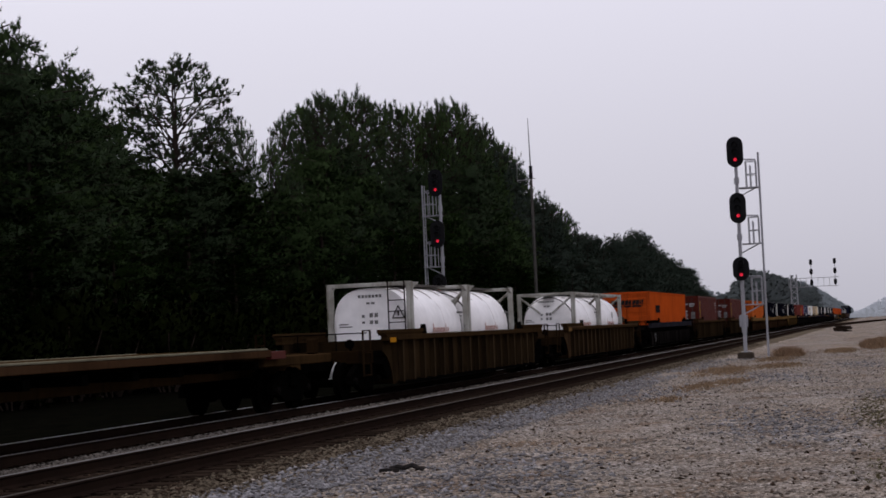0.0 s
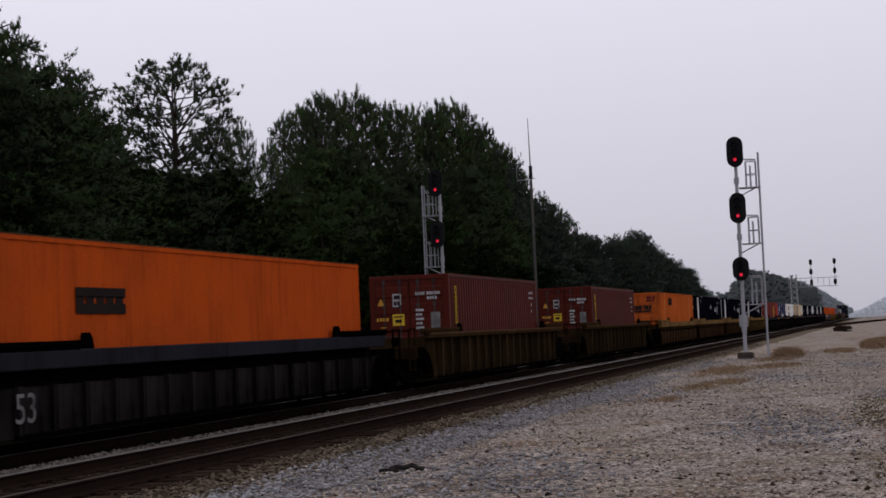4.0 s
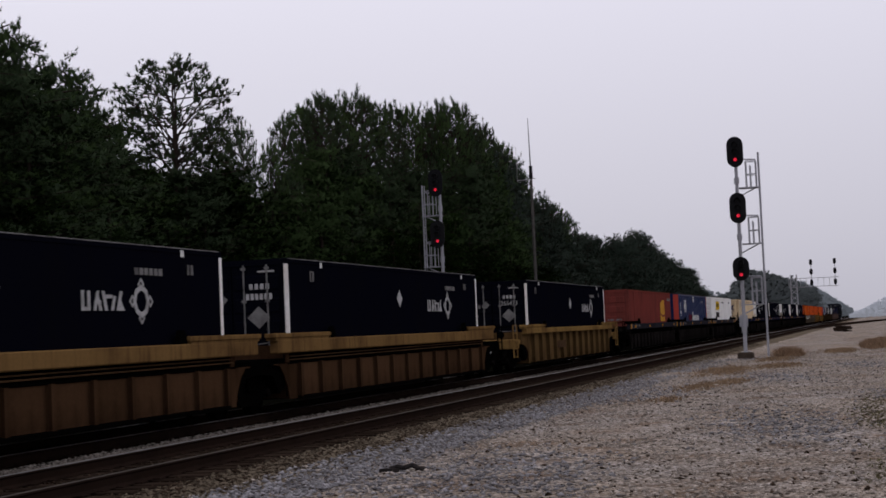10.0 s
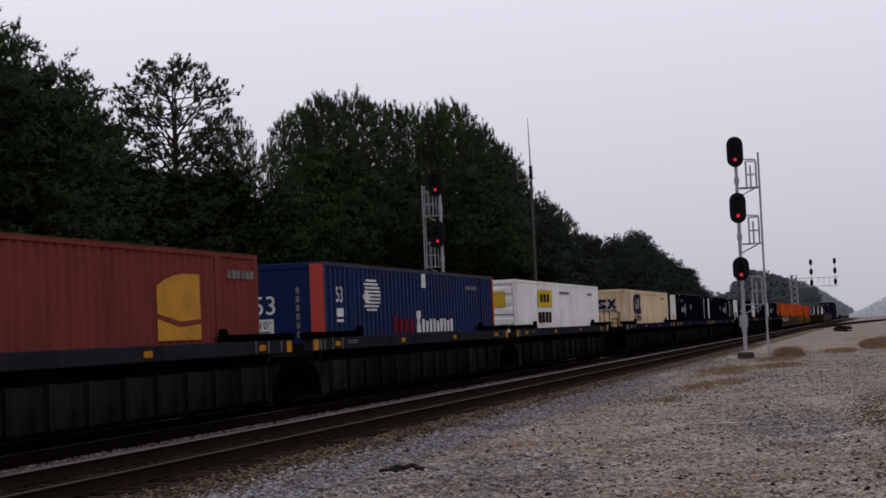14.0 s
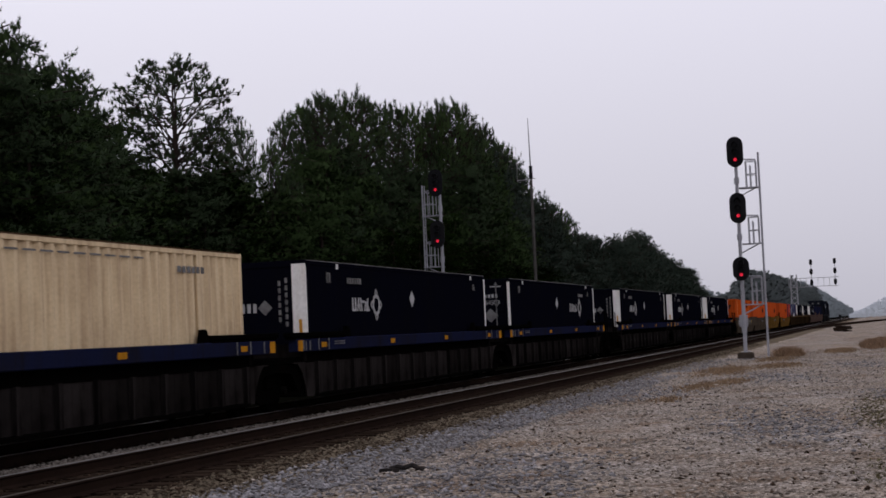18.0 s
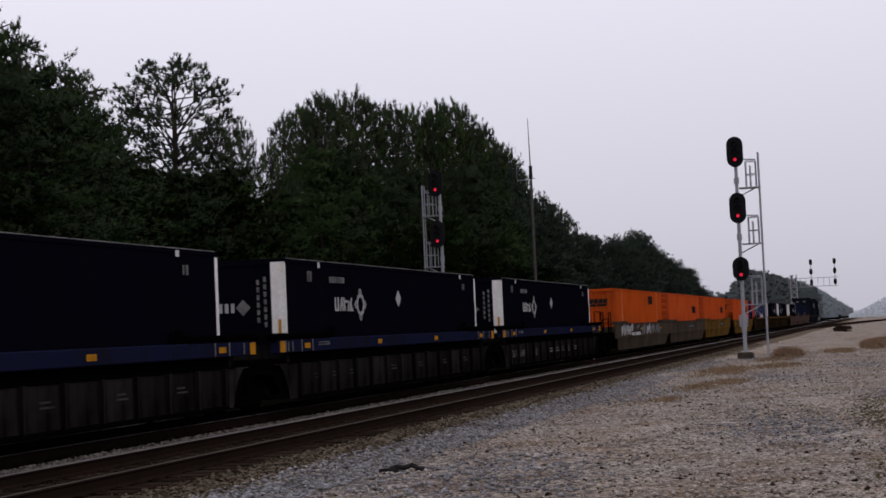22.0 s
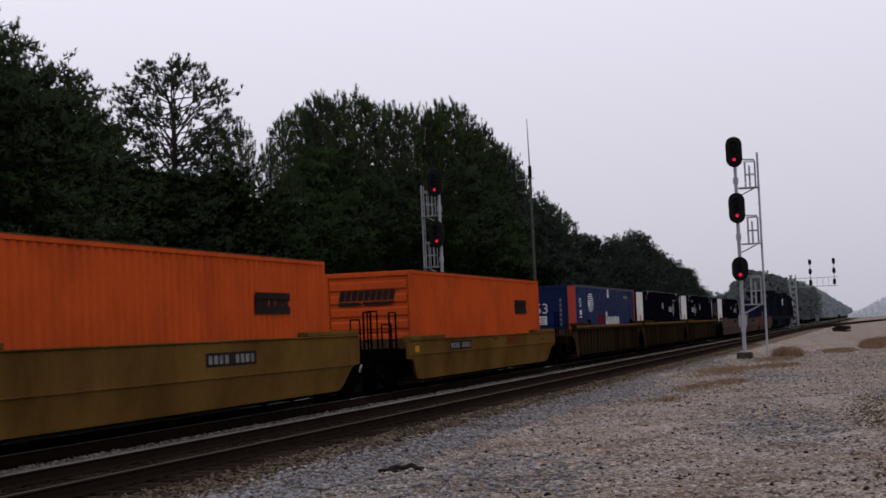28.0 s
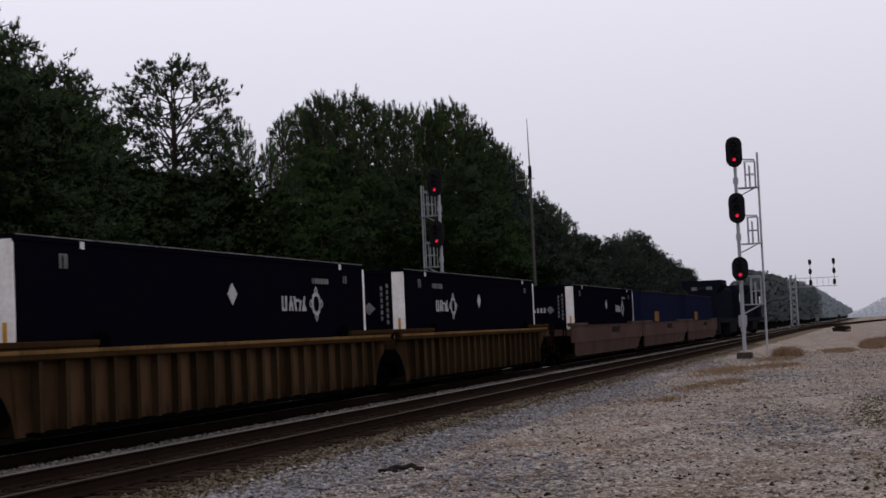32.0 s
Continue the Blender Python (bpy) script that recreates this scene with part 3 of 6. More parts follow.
# ---- bogies
def wheelset_mesh():
    s = Shape()
    for c in (-1, 1):
        prof = [(0.0, 0.10), (0.0, 0.30), (0.012, 0.33), (-0.02, 0.36), (-0.02, 0.455), (0.095, 0.445), (0.11, 0.475), (0.13, 0.475), (0.135, 0.36), (0.10, 0.30), (0.13, 0.12), (0.16, 0.10)]
        n = 20
        verts = [(c * (0.80 - y), r * math.cos(2 * math.pi * i / n), r * math.sin(2 * math.pi * i / n)) for y, r in prof for i in range(n)]
        faces = [(k * n + i, k * n + (i + 1) % n, (k + 1) * n + (i + 1) % n, (k + 1) * n + i) for k in range(len(prof) - 1) for i in range(n)]
        s.add(verts, faces + [tuple(range(n))])
        # lightening marks cast into the plate
        for i in range(4):
            a = math.pi * i / 2
            s.rod((c * 0.795, 0.2 * math.cos(a), 0.2 * math.sin(a)), (c * 0.815, 0.2 * math.cos(a), 0.2 * math.sin(a)), 0.035, 8)
    s.rod((-1.06, 0, 0), (1.06, 0, 0), 0.085, 12)
    return s.mesh("wheelset", M["wheel_steel"])


WHEELSET = wheelset_mesh()


def bogie_meshes(axles):
    """Side frame with its springs, bearing cap and bolster for a bogie with axles at these places."""
    a, b = axles[0], axles[-1]
    side = Shape()
    side.prism([(a - 0.25, 0.38), (a - 0.25, 0.58), (a - 0.1, 0.66), (-0.5, 0.86), (0.5, 0.86), (b + 0.1, 0.66), (b + 0.25, 0.58), (b + 0.25, 0.38),
                (b - 0.2, 0.36), (0.45, 0.22), (-0.45, 0.22), (a + 0.2, 0.36)], 0, 0.93, 1.07)
    for y in (-0.16, 0.0, 0.16):
        side.rod((1.0, y, 0.3), (1.0, y, 0.56), 0.075, 10)
    cap = Shape().rod((1.06, 0, 0), (1.13, 0, 0), 0.085, 14).rod((1.13, 0, 0), (1.145, 0, 0), 0.045, 10)
    bolster = Shape().box(-1.15, 1.15, -0.22, 0.22, 0.52, 0.78, 0.02).box(-0.35, 0.35, -0.35, 0.35, 0.74, 0.86, 0.02)
    brake = Shape().box(-0.95, 0.95, -0.04, 0.04, 0.3, 0.42, 0.01)
    return (side.mesh("side_frame", M["underframe"]), cap.mesh("bearing_cap", M["cap"]), bolster.mesh("bolster", M["underframe"]), brake.mesh("brake_beam", M["underframe"]))


BOGIE2, BOGIE3 = bogie_meshes((-0.89, 0.89)), bogie_meshes((-1.85, 0.0, 1.85))


def add_bogie(parent, y, axles=(-0.89, 0.89), r=0.455):
    side, cap, bolster, brake = BOGIE2 if len(axles) == 2 else BOGIE3
    b = part("bogie", bolster, None, parent, at=(0, y, 0))
    part("side_frame", side, None, b)
    other = part("side_frame", side, None, b)
    other.rotation_euler.z = math.pi
    for a in axles:
        part("brake_beam", brake, None, b, at=(0, a + (0.54 if a < 0 else -0.54), 0))
        w = part("wheelset", WHEELSET, None, b, at=(0, a, r))
        WHEELS.append((w, parent, y + a, a, r))
        for c in (0, 1):
            p = part("bearing_cap", cap, None, b, "dark axle bearing cap", at=(0, a, r))
            p.rotation_euler.z = math.pi * c


# ---- well wagons
def rib_mesh(mat, z0, z1):
    return Shape().prism([(1.335, -0.02), (1.455, -0.02), (1.455, -0.06), (1.475, -0.06), (1.475, 0.06), (1.455, 0.06), (1.455, 0.02), (1.335, 0.02)], 2, z0, z1).mesh("rib", mat)


RUNGS = {M[k].name: Shape().rod((0, -0.275, 0), (0, 0.275, 0), 0.018, 6).mesh("rung", M[k]) for k in ("rib_brown", "underframe", "yellow_lit")}


def swept_plate(x, tops, y_end, top):
    """A smooth side: upright above, leaning inwards below, its lower edge sweeping up over the bogies."""
    sh = Shape()
    half = [(7.2, 0.30), (8.25, 0.30), (8.5, 0.35), (8.68, 0.46), (8.84, 0.62), (9.0, 0.77), (9.2, 0.86), (y_end, 0.88)]
    st = [(-y, z) for y, z in reversed(half)] + half
    verts, faces = [], []
    for y, z in st:
        for zz in (top, tops, min(z, tops)):
            xo = x if zz >= tops else x - 0.12 * (tops - zz) / (tops - 0.3)
            verts += [(xo, y, zz), (xo - 0.07, y, zz)]
    for i in range(len(st) - 1):
        a, b = i * 6, i * 6 + 6
        for k in (0, 2):
            faces += [(a + k, a + k + 2, b + k + 2, b + k), (a + k + 1, b + k + 1, b + k + 3, a + k + 3)]
        faces += [(a, b, b + 1, a + 1), (a + 4, a + 5, b + 5, b + 4)]
    sh.add(verts, faces + [(0, 1, 3, 2), (2, 3, 5, 4)])
    return sh


def well_wagon(s, name, label, chord, side, style="ribbed", pitch=0.97, front="coupled", back="coupled", group="well wagons", ribs=None, deep=0.28, edge=None, swept=False, knee=1.14, tall_irons=False, low=0.0):
    """One well of an intermodal wagon at the place s: side chords, ribbed or smooth sides, floor, end platforms, bogies."""
    w = thing(name, (TRAIN_TRACK, s, 0), label, "well wagon", group)
    cm, sm = M[chord], M[side]
    for c in (1, -1):
        flip = math.pi if c < 0 else 0

        def side_part(nm, shape, mat, lab="", parent=w):
            ob = part(nm, shape, mat, parent, lab)
            ob.rotation_euler.z = flip
            return ob
        if style == "smooth":
            side_part("side_plate", swept_plate(1.49, knee, 9.6, 1.54 - low), cm)
            side_part("mid_flange", Shape().box(1.44, 1.515, -9.2, 9.2, knee - 0.02, knee + 0.01, 0.006), cm)
            side_part("top_flange", Shape().box(1.34, 1.53, -9.6, 9.6, 1.53 - low, 1.565 - low, 0.01), cm)
        else:
            side_part("top_chord", Shape().box(1.31, 1.51, -9.25, 9.25, 1.53 - deep, 1.53, 0.02), cm)
            if edge:
                side_part("edge_strip", Shape().box(1.33, 1.518, -9.2, 9.2, 1.475, 1.537, 0.006), M[edge], "worn yellow top edge")
            top = 1.54 - deep if deep < 0.2 else 1.03
            face = 1.335 if deep < 0.2 else 1.37
            n = int(16.0 / pitch)
            step = 15.7 / n
            if c > 0:
                sheet = Shape().box(face - 0.023, face, -step / 2 + 0.004, step / 2 - 0.004, 0.28, top).mesh("side_panel", sm)
                for i in range(n):
                    part("side_panel", sheet, None, w, at=(0, -7.85 + step * (i + 0.5), 0))
            else:
                side_part("side_panel", Shape().box(face - 0.023, face, -7.85, 7.85, 0.28, top), sm)
            for e in (-1, 1):
                side_part("end_panel", Shape().prism([(e * 7.85, top), (e * 9.5, top), (e * 9.5, 1.0), (e * 9.05, 0.97), (e * 8.65, 0.86), (e * 8.35, 0.68), (e * 8.12, 0.46), (e * 7.98, 0.28), (e * 7.85, 0.28)] if swept else
                                                     [(e * 7.85, top), (e * 9.15, top), (e * 9.15, min(top, 1.12) - 0.02), (e * 8.9, 1.0), (e * 8.66, 0.83), (e * 8.48, 0.58), (e * 8.38, 0.28), (e * 7.85, 0.28)], 0, face - 0.023, face), sm)
            if deep > 0.2:
                # dark strip paints the shade below the overhanging chord
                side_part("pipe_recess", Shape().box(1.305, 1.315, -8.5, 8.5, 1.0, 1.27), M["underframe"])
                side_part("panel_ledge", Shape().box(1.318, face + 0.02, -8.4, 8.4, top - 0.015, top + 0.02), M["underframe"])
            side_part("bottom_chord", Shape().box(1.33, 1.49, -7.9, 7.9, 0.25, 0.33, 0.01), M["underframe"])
            rm = rib_mesh(M["rib_pale" if deep < 0.17 else ribs or ("side_grey" if side == "side_grey" else "rib_brown")], 0.31, top)
            for i in range(n + 1):
                ob = part("rib", rm, None, w, at=(0, (-7.85 + 15.7 * i / n) * c, 0))
                ob.rotation_euler.z = flip
        for y in (-7.75, 7.75):
            side_part("guide_plate", Shape().box(1.26, 1.525, y - 1.65, y + 1.65, 1.57 - low, 1.665 - low, 0.012).box(1.28, 1.50, y - 1.6, y + 1.6, 1.52 - low, 1.58 - low), M["brown"] if edge else M["underframe"] if "navy" in chord else cm)
        for y in () if style == "smooth" else (-5.85, 5.85):
            side_part("container_guide", Shape().prism([(y - 0.15, 1.53), (y + 0.2, 1.53), (y + 0.16, 1.70), (y + 0.08, 1.78), (y - 0.04, 1.78)], 0, 1.38, 1.48), M["underframe"])
    # near-black sheets added to hide the container behind gaps in the sides
    for x in (-1.303, 1.303):
        part("dark_backing", Shape().box(x - 0.003, x + 0.003, -8.4, 8.4, 0.34, 1.5 - low if style == "smooth" else 1.0), M["underframe"], w)
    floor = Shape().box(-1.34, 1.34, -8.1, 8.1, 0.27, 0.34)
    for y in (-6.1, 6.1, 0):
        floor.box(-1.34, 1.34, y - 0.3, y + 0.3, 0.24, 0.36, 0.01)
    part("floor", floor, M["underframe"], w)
    for c, kind in ((-1, front), (1, back)):
        bulk = Shape().prism([(c * 8.15, 0.3), (c * 8.32, 0.3), (c * 8.5, 1.42), (c * 8.3, 1.42)], 0, -1.34, 1.34)
        part("bulkhead", bulk, sm, w)
        deck = Shape().box(-1.3, 1.3, min(c * 8.4, c * 10.0), max(c * 8.4, c * 10.0), 1.0, 1.14, 0.02)
        deck.box(-0.4, 0.4, min(c * 8.4, c * 11.2), max(c * 8.4, c * 11.2), 0.72, 1.02, 0.02)
        part("end_platform", deck, cm if swept else M["underframe"], w)
        if kind == "coupled":
            coupler = Shape().box(-0.12, 0.12, min(c * 11.0, c * 11.6), max(c * 11.0, c * 11.6), 0.74, 0.98, 0.03).box(-0.2, 0.2, min(c * 11.4, c * 11.64), max(c * 11.4, c * 11.64), 0.68, 1.02, 0.04)
            part("coupler", coupler, M["underframe"], w)
            gm = cm if swept else M["rib_brown"] if chord == "brown" else M["underframe"]
            part("end_sill", Shape().box(-1.42, 1.42, min(c * 10.2, c * 10.34), max(c * 10.2, c * 10.34), 0.85, 1.18, 0.02), gm, w)
            for x in (1.38, -1.38):
                hi = 2.1 if tall_irons else 1.66
                grab = Shape().rod((x, c * 10.3, 0.55), (x, c * 10.3, hi), 0.026, 6).box(x - 0.012, x + 0.012, min(c * 10.3, c * 10.85), max(c * 10.3, c * 10.85), hi - 0.02, hi + 0.01)
                grab.rod((x, c * 10.85, hi), (x, c * 10.85, 0.55), 0.026, 6)
                iron = part("grab_iron", grab, gm, w)
                for z in (0.58, 0.85, 1.12, 1.39):
                    part("rung", RUNGS[gm.name], None, iron, at=(x, c * 10.575, z))
            rail = Shape().rod((-1.3, c * 10.3, 1.6), (1.3, c * 10.3, 1.6), 0.016, 6)
            for x in (-0.5, 0.5):
                rail.rod((x, c * 10.3, 1.1), (x, c * 10.3, 1.6), 0.014, 6)
            part("end_railing", rail, M["underframe"], w)
            hose, last = Shape(), None
            for k in range(7):
                q = k / 6
                at = (c * -0.52 + 0.06 * c * q, c * (10.42 + 0.26 * math.sin(q * 1.9)), 0.90 - 0.38 * q)
                if last:
                    hose.rod(last, at, 0.026, 6)
                last = at
            hose.box(last[0] - 0.05, last[0] + 0.05, last[1] - 0.06, last[1] + 0.06, last[2] - 0.1, last[2] + 0.02, 0.015)
            part("air_hose", hose, M["mark_white"], w, "pale air hose hanging at the coupler")
            if c < 0:
                bx, bz = (-0.95, 2.25) if tall_irons else (0.75, 1.34)
                part("brake_post", Shape().rod((bx, c * 9.95, 1.1), (bx, c * 9.95, bz), 0.035, 8), M["underframe"], w)
                part("hand_brake", Shape().spin([(c * 10.0, 0.17), (c * 10.0, 0.24), (c * 10.04, 0.24), (c * 10.04, 0.17)] if tall_irons else [(c * 10.0, 0.09), (c * 10.0, 0.12), (c * 10.03, 0.12), (c * 10.03, 0.09)], (bx, bz), 14), M["underframe"], w)
                if tall_irons:
                    part("brake_gear", Shape().box(bx - 0.16, bx + 0.16, c * 9.98 - 0.1, c * 9.98 + 0.1, 1.75, 2.12, 0.03), M["underframe"], w)
                    for gx, gz in ((0.15, 1.95), (0.62, 2.15), (1.0, 1.8)):
                        hoop = Shape().rod((gx, c * 10.3, 1.1), (gx, c * 10.3, gz), 0.022, 6).rod((gx, c * 10.3, gz), (gx + 0.26, c * 10.3, gz), 0.022, 6)
                        part("grab_hoop", hoop.rod((gx + 0.26, c * 10.3, gz), (gx + 0.26, c * 10.3, 1.1), 0.022, 6), M["underframe"], w)
        for x in (0.62, -0.62):
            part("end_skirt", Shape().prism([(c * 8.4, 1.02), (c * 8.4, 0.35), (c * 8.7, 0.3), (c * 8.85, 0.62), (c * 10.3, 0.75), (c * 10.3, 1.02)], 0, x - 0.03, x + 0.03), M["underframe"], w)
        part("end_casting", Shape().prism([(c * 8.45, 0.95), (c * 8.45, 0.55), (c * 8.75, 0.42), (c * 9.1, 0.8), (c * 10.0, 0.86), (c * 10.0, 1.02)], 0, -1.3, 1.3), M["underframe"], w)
    if front == "coupled":
        add_bogie(w, -9.78)
    add_bogie(w, 9.78)
    return rolling(w, s)


def reflectors(w, mat="reflector", n=5, z=1.33):
    for i in range(n):
        y = -7.6 + 15.2 * i / (n - 1)
        bars(w, "reflector", M[mat], 1.512, [(y - 0.16, y + 0.16, z, z + 0.11)])


# ---- containers
def corrugated(half, y0, y1, z0, z1, pitch, depth):
    """Upright trapezoid folds on a side at x = half."""
    n = max(2, round((y1 - y0) / pitch))
    p = (y1 - y0) / n
    out = []
    for i in range(n):
        y = y0 + i * p
        out += [(half, y), (half, y + 0.26 * p), (half - depth, y + 0.5 * p), (half - depth, y + 0.76 * p)]
    out += [(half, y1), (half - 0.09, y1), (half - 0.09, y0)]
    return Shape().prism(out, 2, z0, z1)


def container(s, name, label, paint, length=16.15, width=2.59, height=2.9, pitch=0.28, depth=0.036, end="doors", post=None, mid_posts=False, roof=None, group="containers"):
    """A steel box at the place s, standing in the well: posts, rails, folded sides, doors or ribbed front."""
    b = thing(name, (TRAIN_TRACK, s, 0.36), label, "container", group)
    m, pm = M[paint], M[post or paint]
    hl, hw = length / 2, width / 2
    for c in (1, -1):
        ob = part("side_panel", corrugated(hw - 0.012, -hl + 0.15, hl - 0.15, 0.15, height - 0.09, pitch, depth), m, b)
        ob.rotation_euler.z = 0 if c > 0 else math.pi
        part("top_rail", Shape().box(c * hw - 0.07 * (c > 0), c * hw + 0.07 * (c < 0), -hl + 0.1, hl - 0.1, height - 0.1, height - 0.004, 0.01), m, b)
        part("bottom_rail", Shape().box(c * hw - 0.08 * (c > 0), c * hw + 0.08 * (c < 0), -hl + 0.1, hl - 0.1, 0.0, 0.16, 0.01), m, b)
        for e in (1, -1):
            x0, x1 = sorted((c * hw, c * (hw - 0.15)))
            y0, y1 = sorted((e * hl, e * (hl - 0.16)))
            part("corner_post", Shape().box(x0, x1, y0, y1, 0.1, height - 0.1, 0.012), pm, b)
            for z in (0.0, height - 0.118):
                part("corner_casting", Shape().box(x0 - 0.003, x1 + 0.003, y0 - 0.003, y1 + 0.003, z, z + 0.118, 0.012), pm, b)
            if mid_posts:
                x0, x1 = sorted((c * (hw + 0.004), c * (hw - 0.06)))
                y = e * 6.1
                part("inner_post", Shape().box(x0, x1, y - 0.14, y + 0.14, 0.1, height - 0.02, 0.012), m, b)
                if paint.startswith("orange"):
                    for dy in (-0.12, 0.12):
                        part("post_edge", Shape().box(x0 - 0.004, x1 + 0.004, y + dy - 0.022, y + dy + 0.022, 0.12, height - 0.03), M["orange_edge"], b, "pale orange post edge")
    part("roof", Shape().box(-hw + 0.05, hw - 0.05, -hl + 0.08, hl - 0.08, height - 0.05, height - 0.02), M[roof or paint], b)
    for e, y in ((-1, -hl), (1, hl)):
        y0, y1 = sorted((y, y - e * 0.12))
        part("end_header", Shape().box(-hw + 0.15, hw - 0.15, y0, y1, height - 0.14, height - 0.004, 0.01), pm if e < 0 and post else m, b)
        part("end_sill", Shape().box(-hw + 0.15, hw - 0.15, y0, y1, 0.0, 0.16, 0.01), m, b)
    part("back_wall", Shape().box(-hw + 0.15, hw - 0.15, hl - 0.1, hl - 0.04, 0.16, height - 0.14), m, b)
    # tan strip paints the light caught along the roof edge
    if paint != "black_blue":
        part("roof_glint", Shape().box(hw - 0.06, hw + 0.006, -hl + 0.1, hl - 0.1, height - 0.018, height + 0.004, 0.003), M["tan"], b, "painted highlight on the roof edge")
    z0, z1 = 0.16, height - 0.14
    if end == "doors":
        for c in (1, -1):
            x0, x1 = sorted((c * 0.012, c * (hw - 0.15)))
            leaf = Shape().box(x0, x1, -hl + 0.03, -hl + 0.08, z0, z1, 0.006)
            door = part("door", leaf, m, b)
            rib = Shape().prism([(-hl + 0.032, 0.0), (-hl + 0.006, 0.04), (-hl + 0.006, 0.30), (-hl + 0.032, 0.34)], 0, x0 + 0.06, x1 - 0.06).mesh("door_rib", m)
            for i in range(5):
                part("door_rib", rib, None, door, at=(0, 0, z0 + 0.12 + i * (z1 - z0 - 0.16) / 5))
            for f in (0.25, 0.72):
                x = c * (0.012 + f * (hw - 0.16))
                rod = Shape().rod((x, -hl - 0.005, z0 - 0.03), (x, -hl - 0.005, z1 + 0.03), 0.019, 8)
                for z in (z0 + 0.05, z0 + 0.75, z1 - 0.75, z1 - 0.05):
                    rod.box(x - 0.05, x + 0.05, -hl - 0.03, -hl + 0.012, z - 0.03, z + 0.03)
                rod.rod((x, -hl - 0.03, z0 + 0.95), (x + 0.28 * c * (-1 if f > 0.5 else 1), -hl - 0.03, z0 + 0.93), 0.014, 6)
                part("lock_rod", rod, M["mark_grey"] if paint == "black_blue" else M["dull_mark"] if paint == "maroon" else m, door)
    elif end == "ribs":
        wall = Shape().box(-hw + 0.15, hw - 0.15, -hl + 0.06, -hl + 0.1, z0, z1)
        part("front_wall", wall, m, b)
        for i in range(7):
            za = z0 + 0.06 + i * (z1 - z0 - 0.08) / 7
            part("front_rib", Shape().prism([(-hl + 0.06, za), (-hl + 0.015, za + 0.05), (-hl + 0.015, za + 0.22), (-hl + 0.06, za + 0.27)], 0, -hw + 0.2, hw - 0.2), m, b)
    elif end == "folds":
        n = 8
        p = (2 * hw - 0.3) / n
        out = [(-hw + 0.15, -hl + 0.12)]
        for i in range(n):
            x = -hw + 0.15 + i * p
            out += [(x, -hl + 0.025), (x + 0.4 * p, -hl + 0.025), (x + 0.55 * p, -hl + 0.07), (x + 0.85 * p, -hl + 0.07)]
        out += [(hw - 0.15, -hl + 0.025), (hw - 0.15, -hl + 0.12)]
        part("front_wall", Shape().prism(out, 2, z0, z1), m, b)
    else:
        part("front_wall", Shape().box(-hw + 0.15, hw - 0.15, -hl + 0.02, -hl + 0.1, z0, z1, 0.01), m, b)
    return rolling(b, s, 0.36)


def block_word(y0, y1, z0, z1, n):
    """A word of a painted brand as a row of plain blocks."""
    w = (y1 - y0) / n
    return [(y0 + i * w, y0 + (i + 0.74) * w, z0, z1) for i in range(n)]


def rail_car_brand(b, hl, rear):
    """The white word blocks, the four-lobed emblem and the lozenge of the dark containers."""
    x = 1.297
    at = (lambda y: y - hl)
    s = Shape()
    if rear:
        ya, yb, ye, yd = at(10.63), at(12.2), at(12.72), at(8.02)
    else:
        ya, yb, ye, yd = at(3.1), at(4.45), at(4.95), at(8.06)
    # the word as four slanted plain strokes pairs
    k = (yb - ya) / 4
    z0, z1 = 1.77, 2.09
    for i in range(4):
        o, lean = ya + i * k, (0.0, 0.12, -0.1, 0.14)[i]
        s.prism([(o, z0), (o + 0.09, z0), (o + 0.09 + lean, z1), (o + lean, z1)], 0, x, x + 0.006)
        s.prism([(o + 0.2, z0), (o + 0.29, z0), (o + 0.29 - lean, z1 - 0.04 * i), (o + 0.2 - lean, z1 - 0.04 * i)], 0, x, x + 0.006)
        s.box(x, x + 0.006, o + 0.04, o + 0.26, z0 + 0.1 * (i % 3), z0 + 0.06 + 0.1 * (i % 3))
    for k in range(8):
        a0, a1 = math.pi * k / 4, math.pi * (k + 1) / 4
        s.prism([(ye + r * math.cos(a), 1.93 + r * 0.95 * math.sin(a)) for r, a in ((0.30, a0), (0.30, a1), (0.20, a1), (0.20, a0))], 0, x, x + 0.006)
    for dy, dz in ((0, 0.29), (0, -0.29), (0.33, 0), (-0.33, 0)):
        diamond(s, x, ye + dy, 1.93 + dz, 0.12, 0.11, 0.5)
    part("brand_mark", s, M["mark_soft"], b, "white painted brand marks")["kind"] = "stuff"
    d = Shape()
    diamond(d, x, yd, 2.1, 0.24, 0.22)
    part("lozenge", d, M["mark_soft"], b)
    num = block_word(at(12.5), at(13.6), 2.38, 2.50, 6) if rear else block_word(at(2.78), at(3.86), 2.42, 2.56, 6)
    bars(b, "number_mark", M["mark_grey"], x, num)
    bars(b, "size_mark", M["mark_grey"], x, [(at(1.36), at(1.44), 2.42, 2.62), (at(1.5), at(1.62), 2.42, 2.62), (at(1.36), at(1.62), 2.62, 2.65)])
    bars(b, "size_mark", M["mark_grey"], x, [(at(14.6), at(14.68), 2.42, 2.6), (at(14.74), at(14.84), 2.42, 2.6)])
    for y in (at(2.1), at(14.4)):
        bars(b, "lifting_mark", M["mark_white"], x, [(y - 0.07, y + 0.07, 2.74, 2.86)])


DOOR_NUMBERS = {-34.1: "255473", 92.05: "254503"}


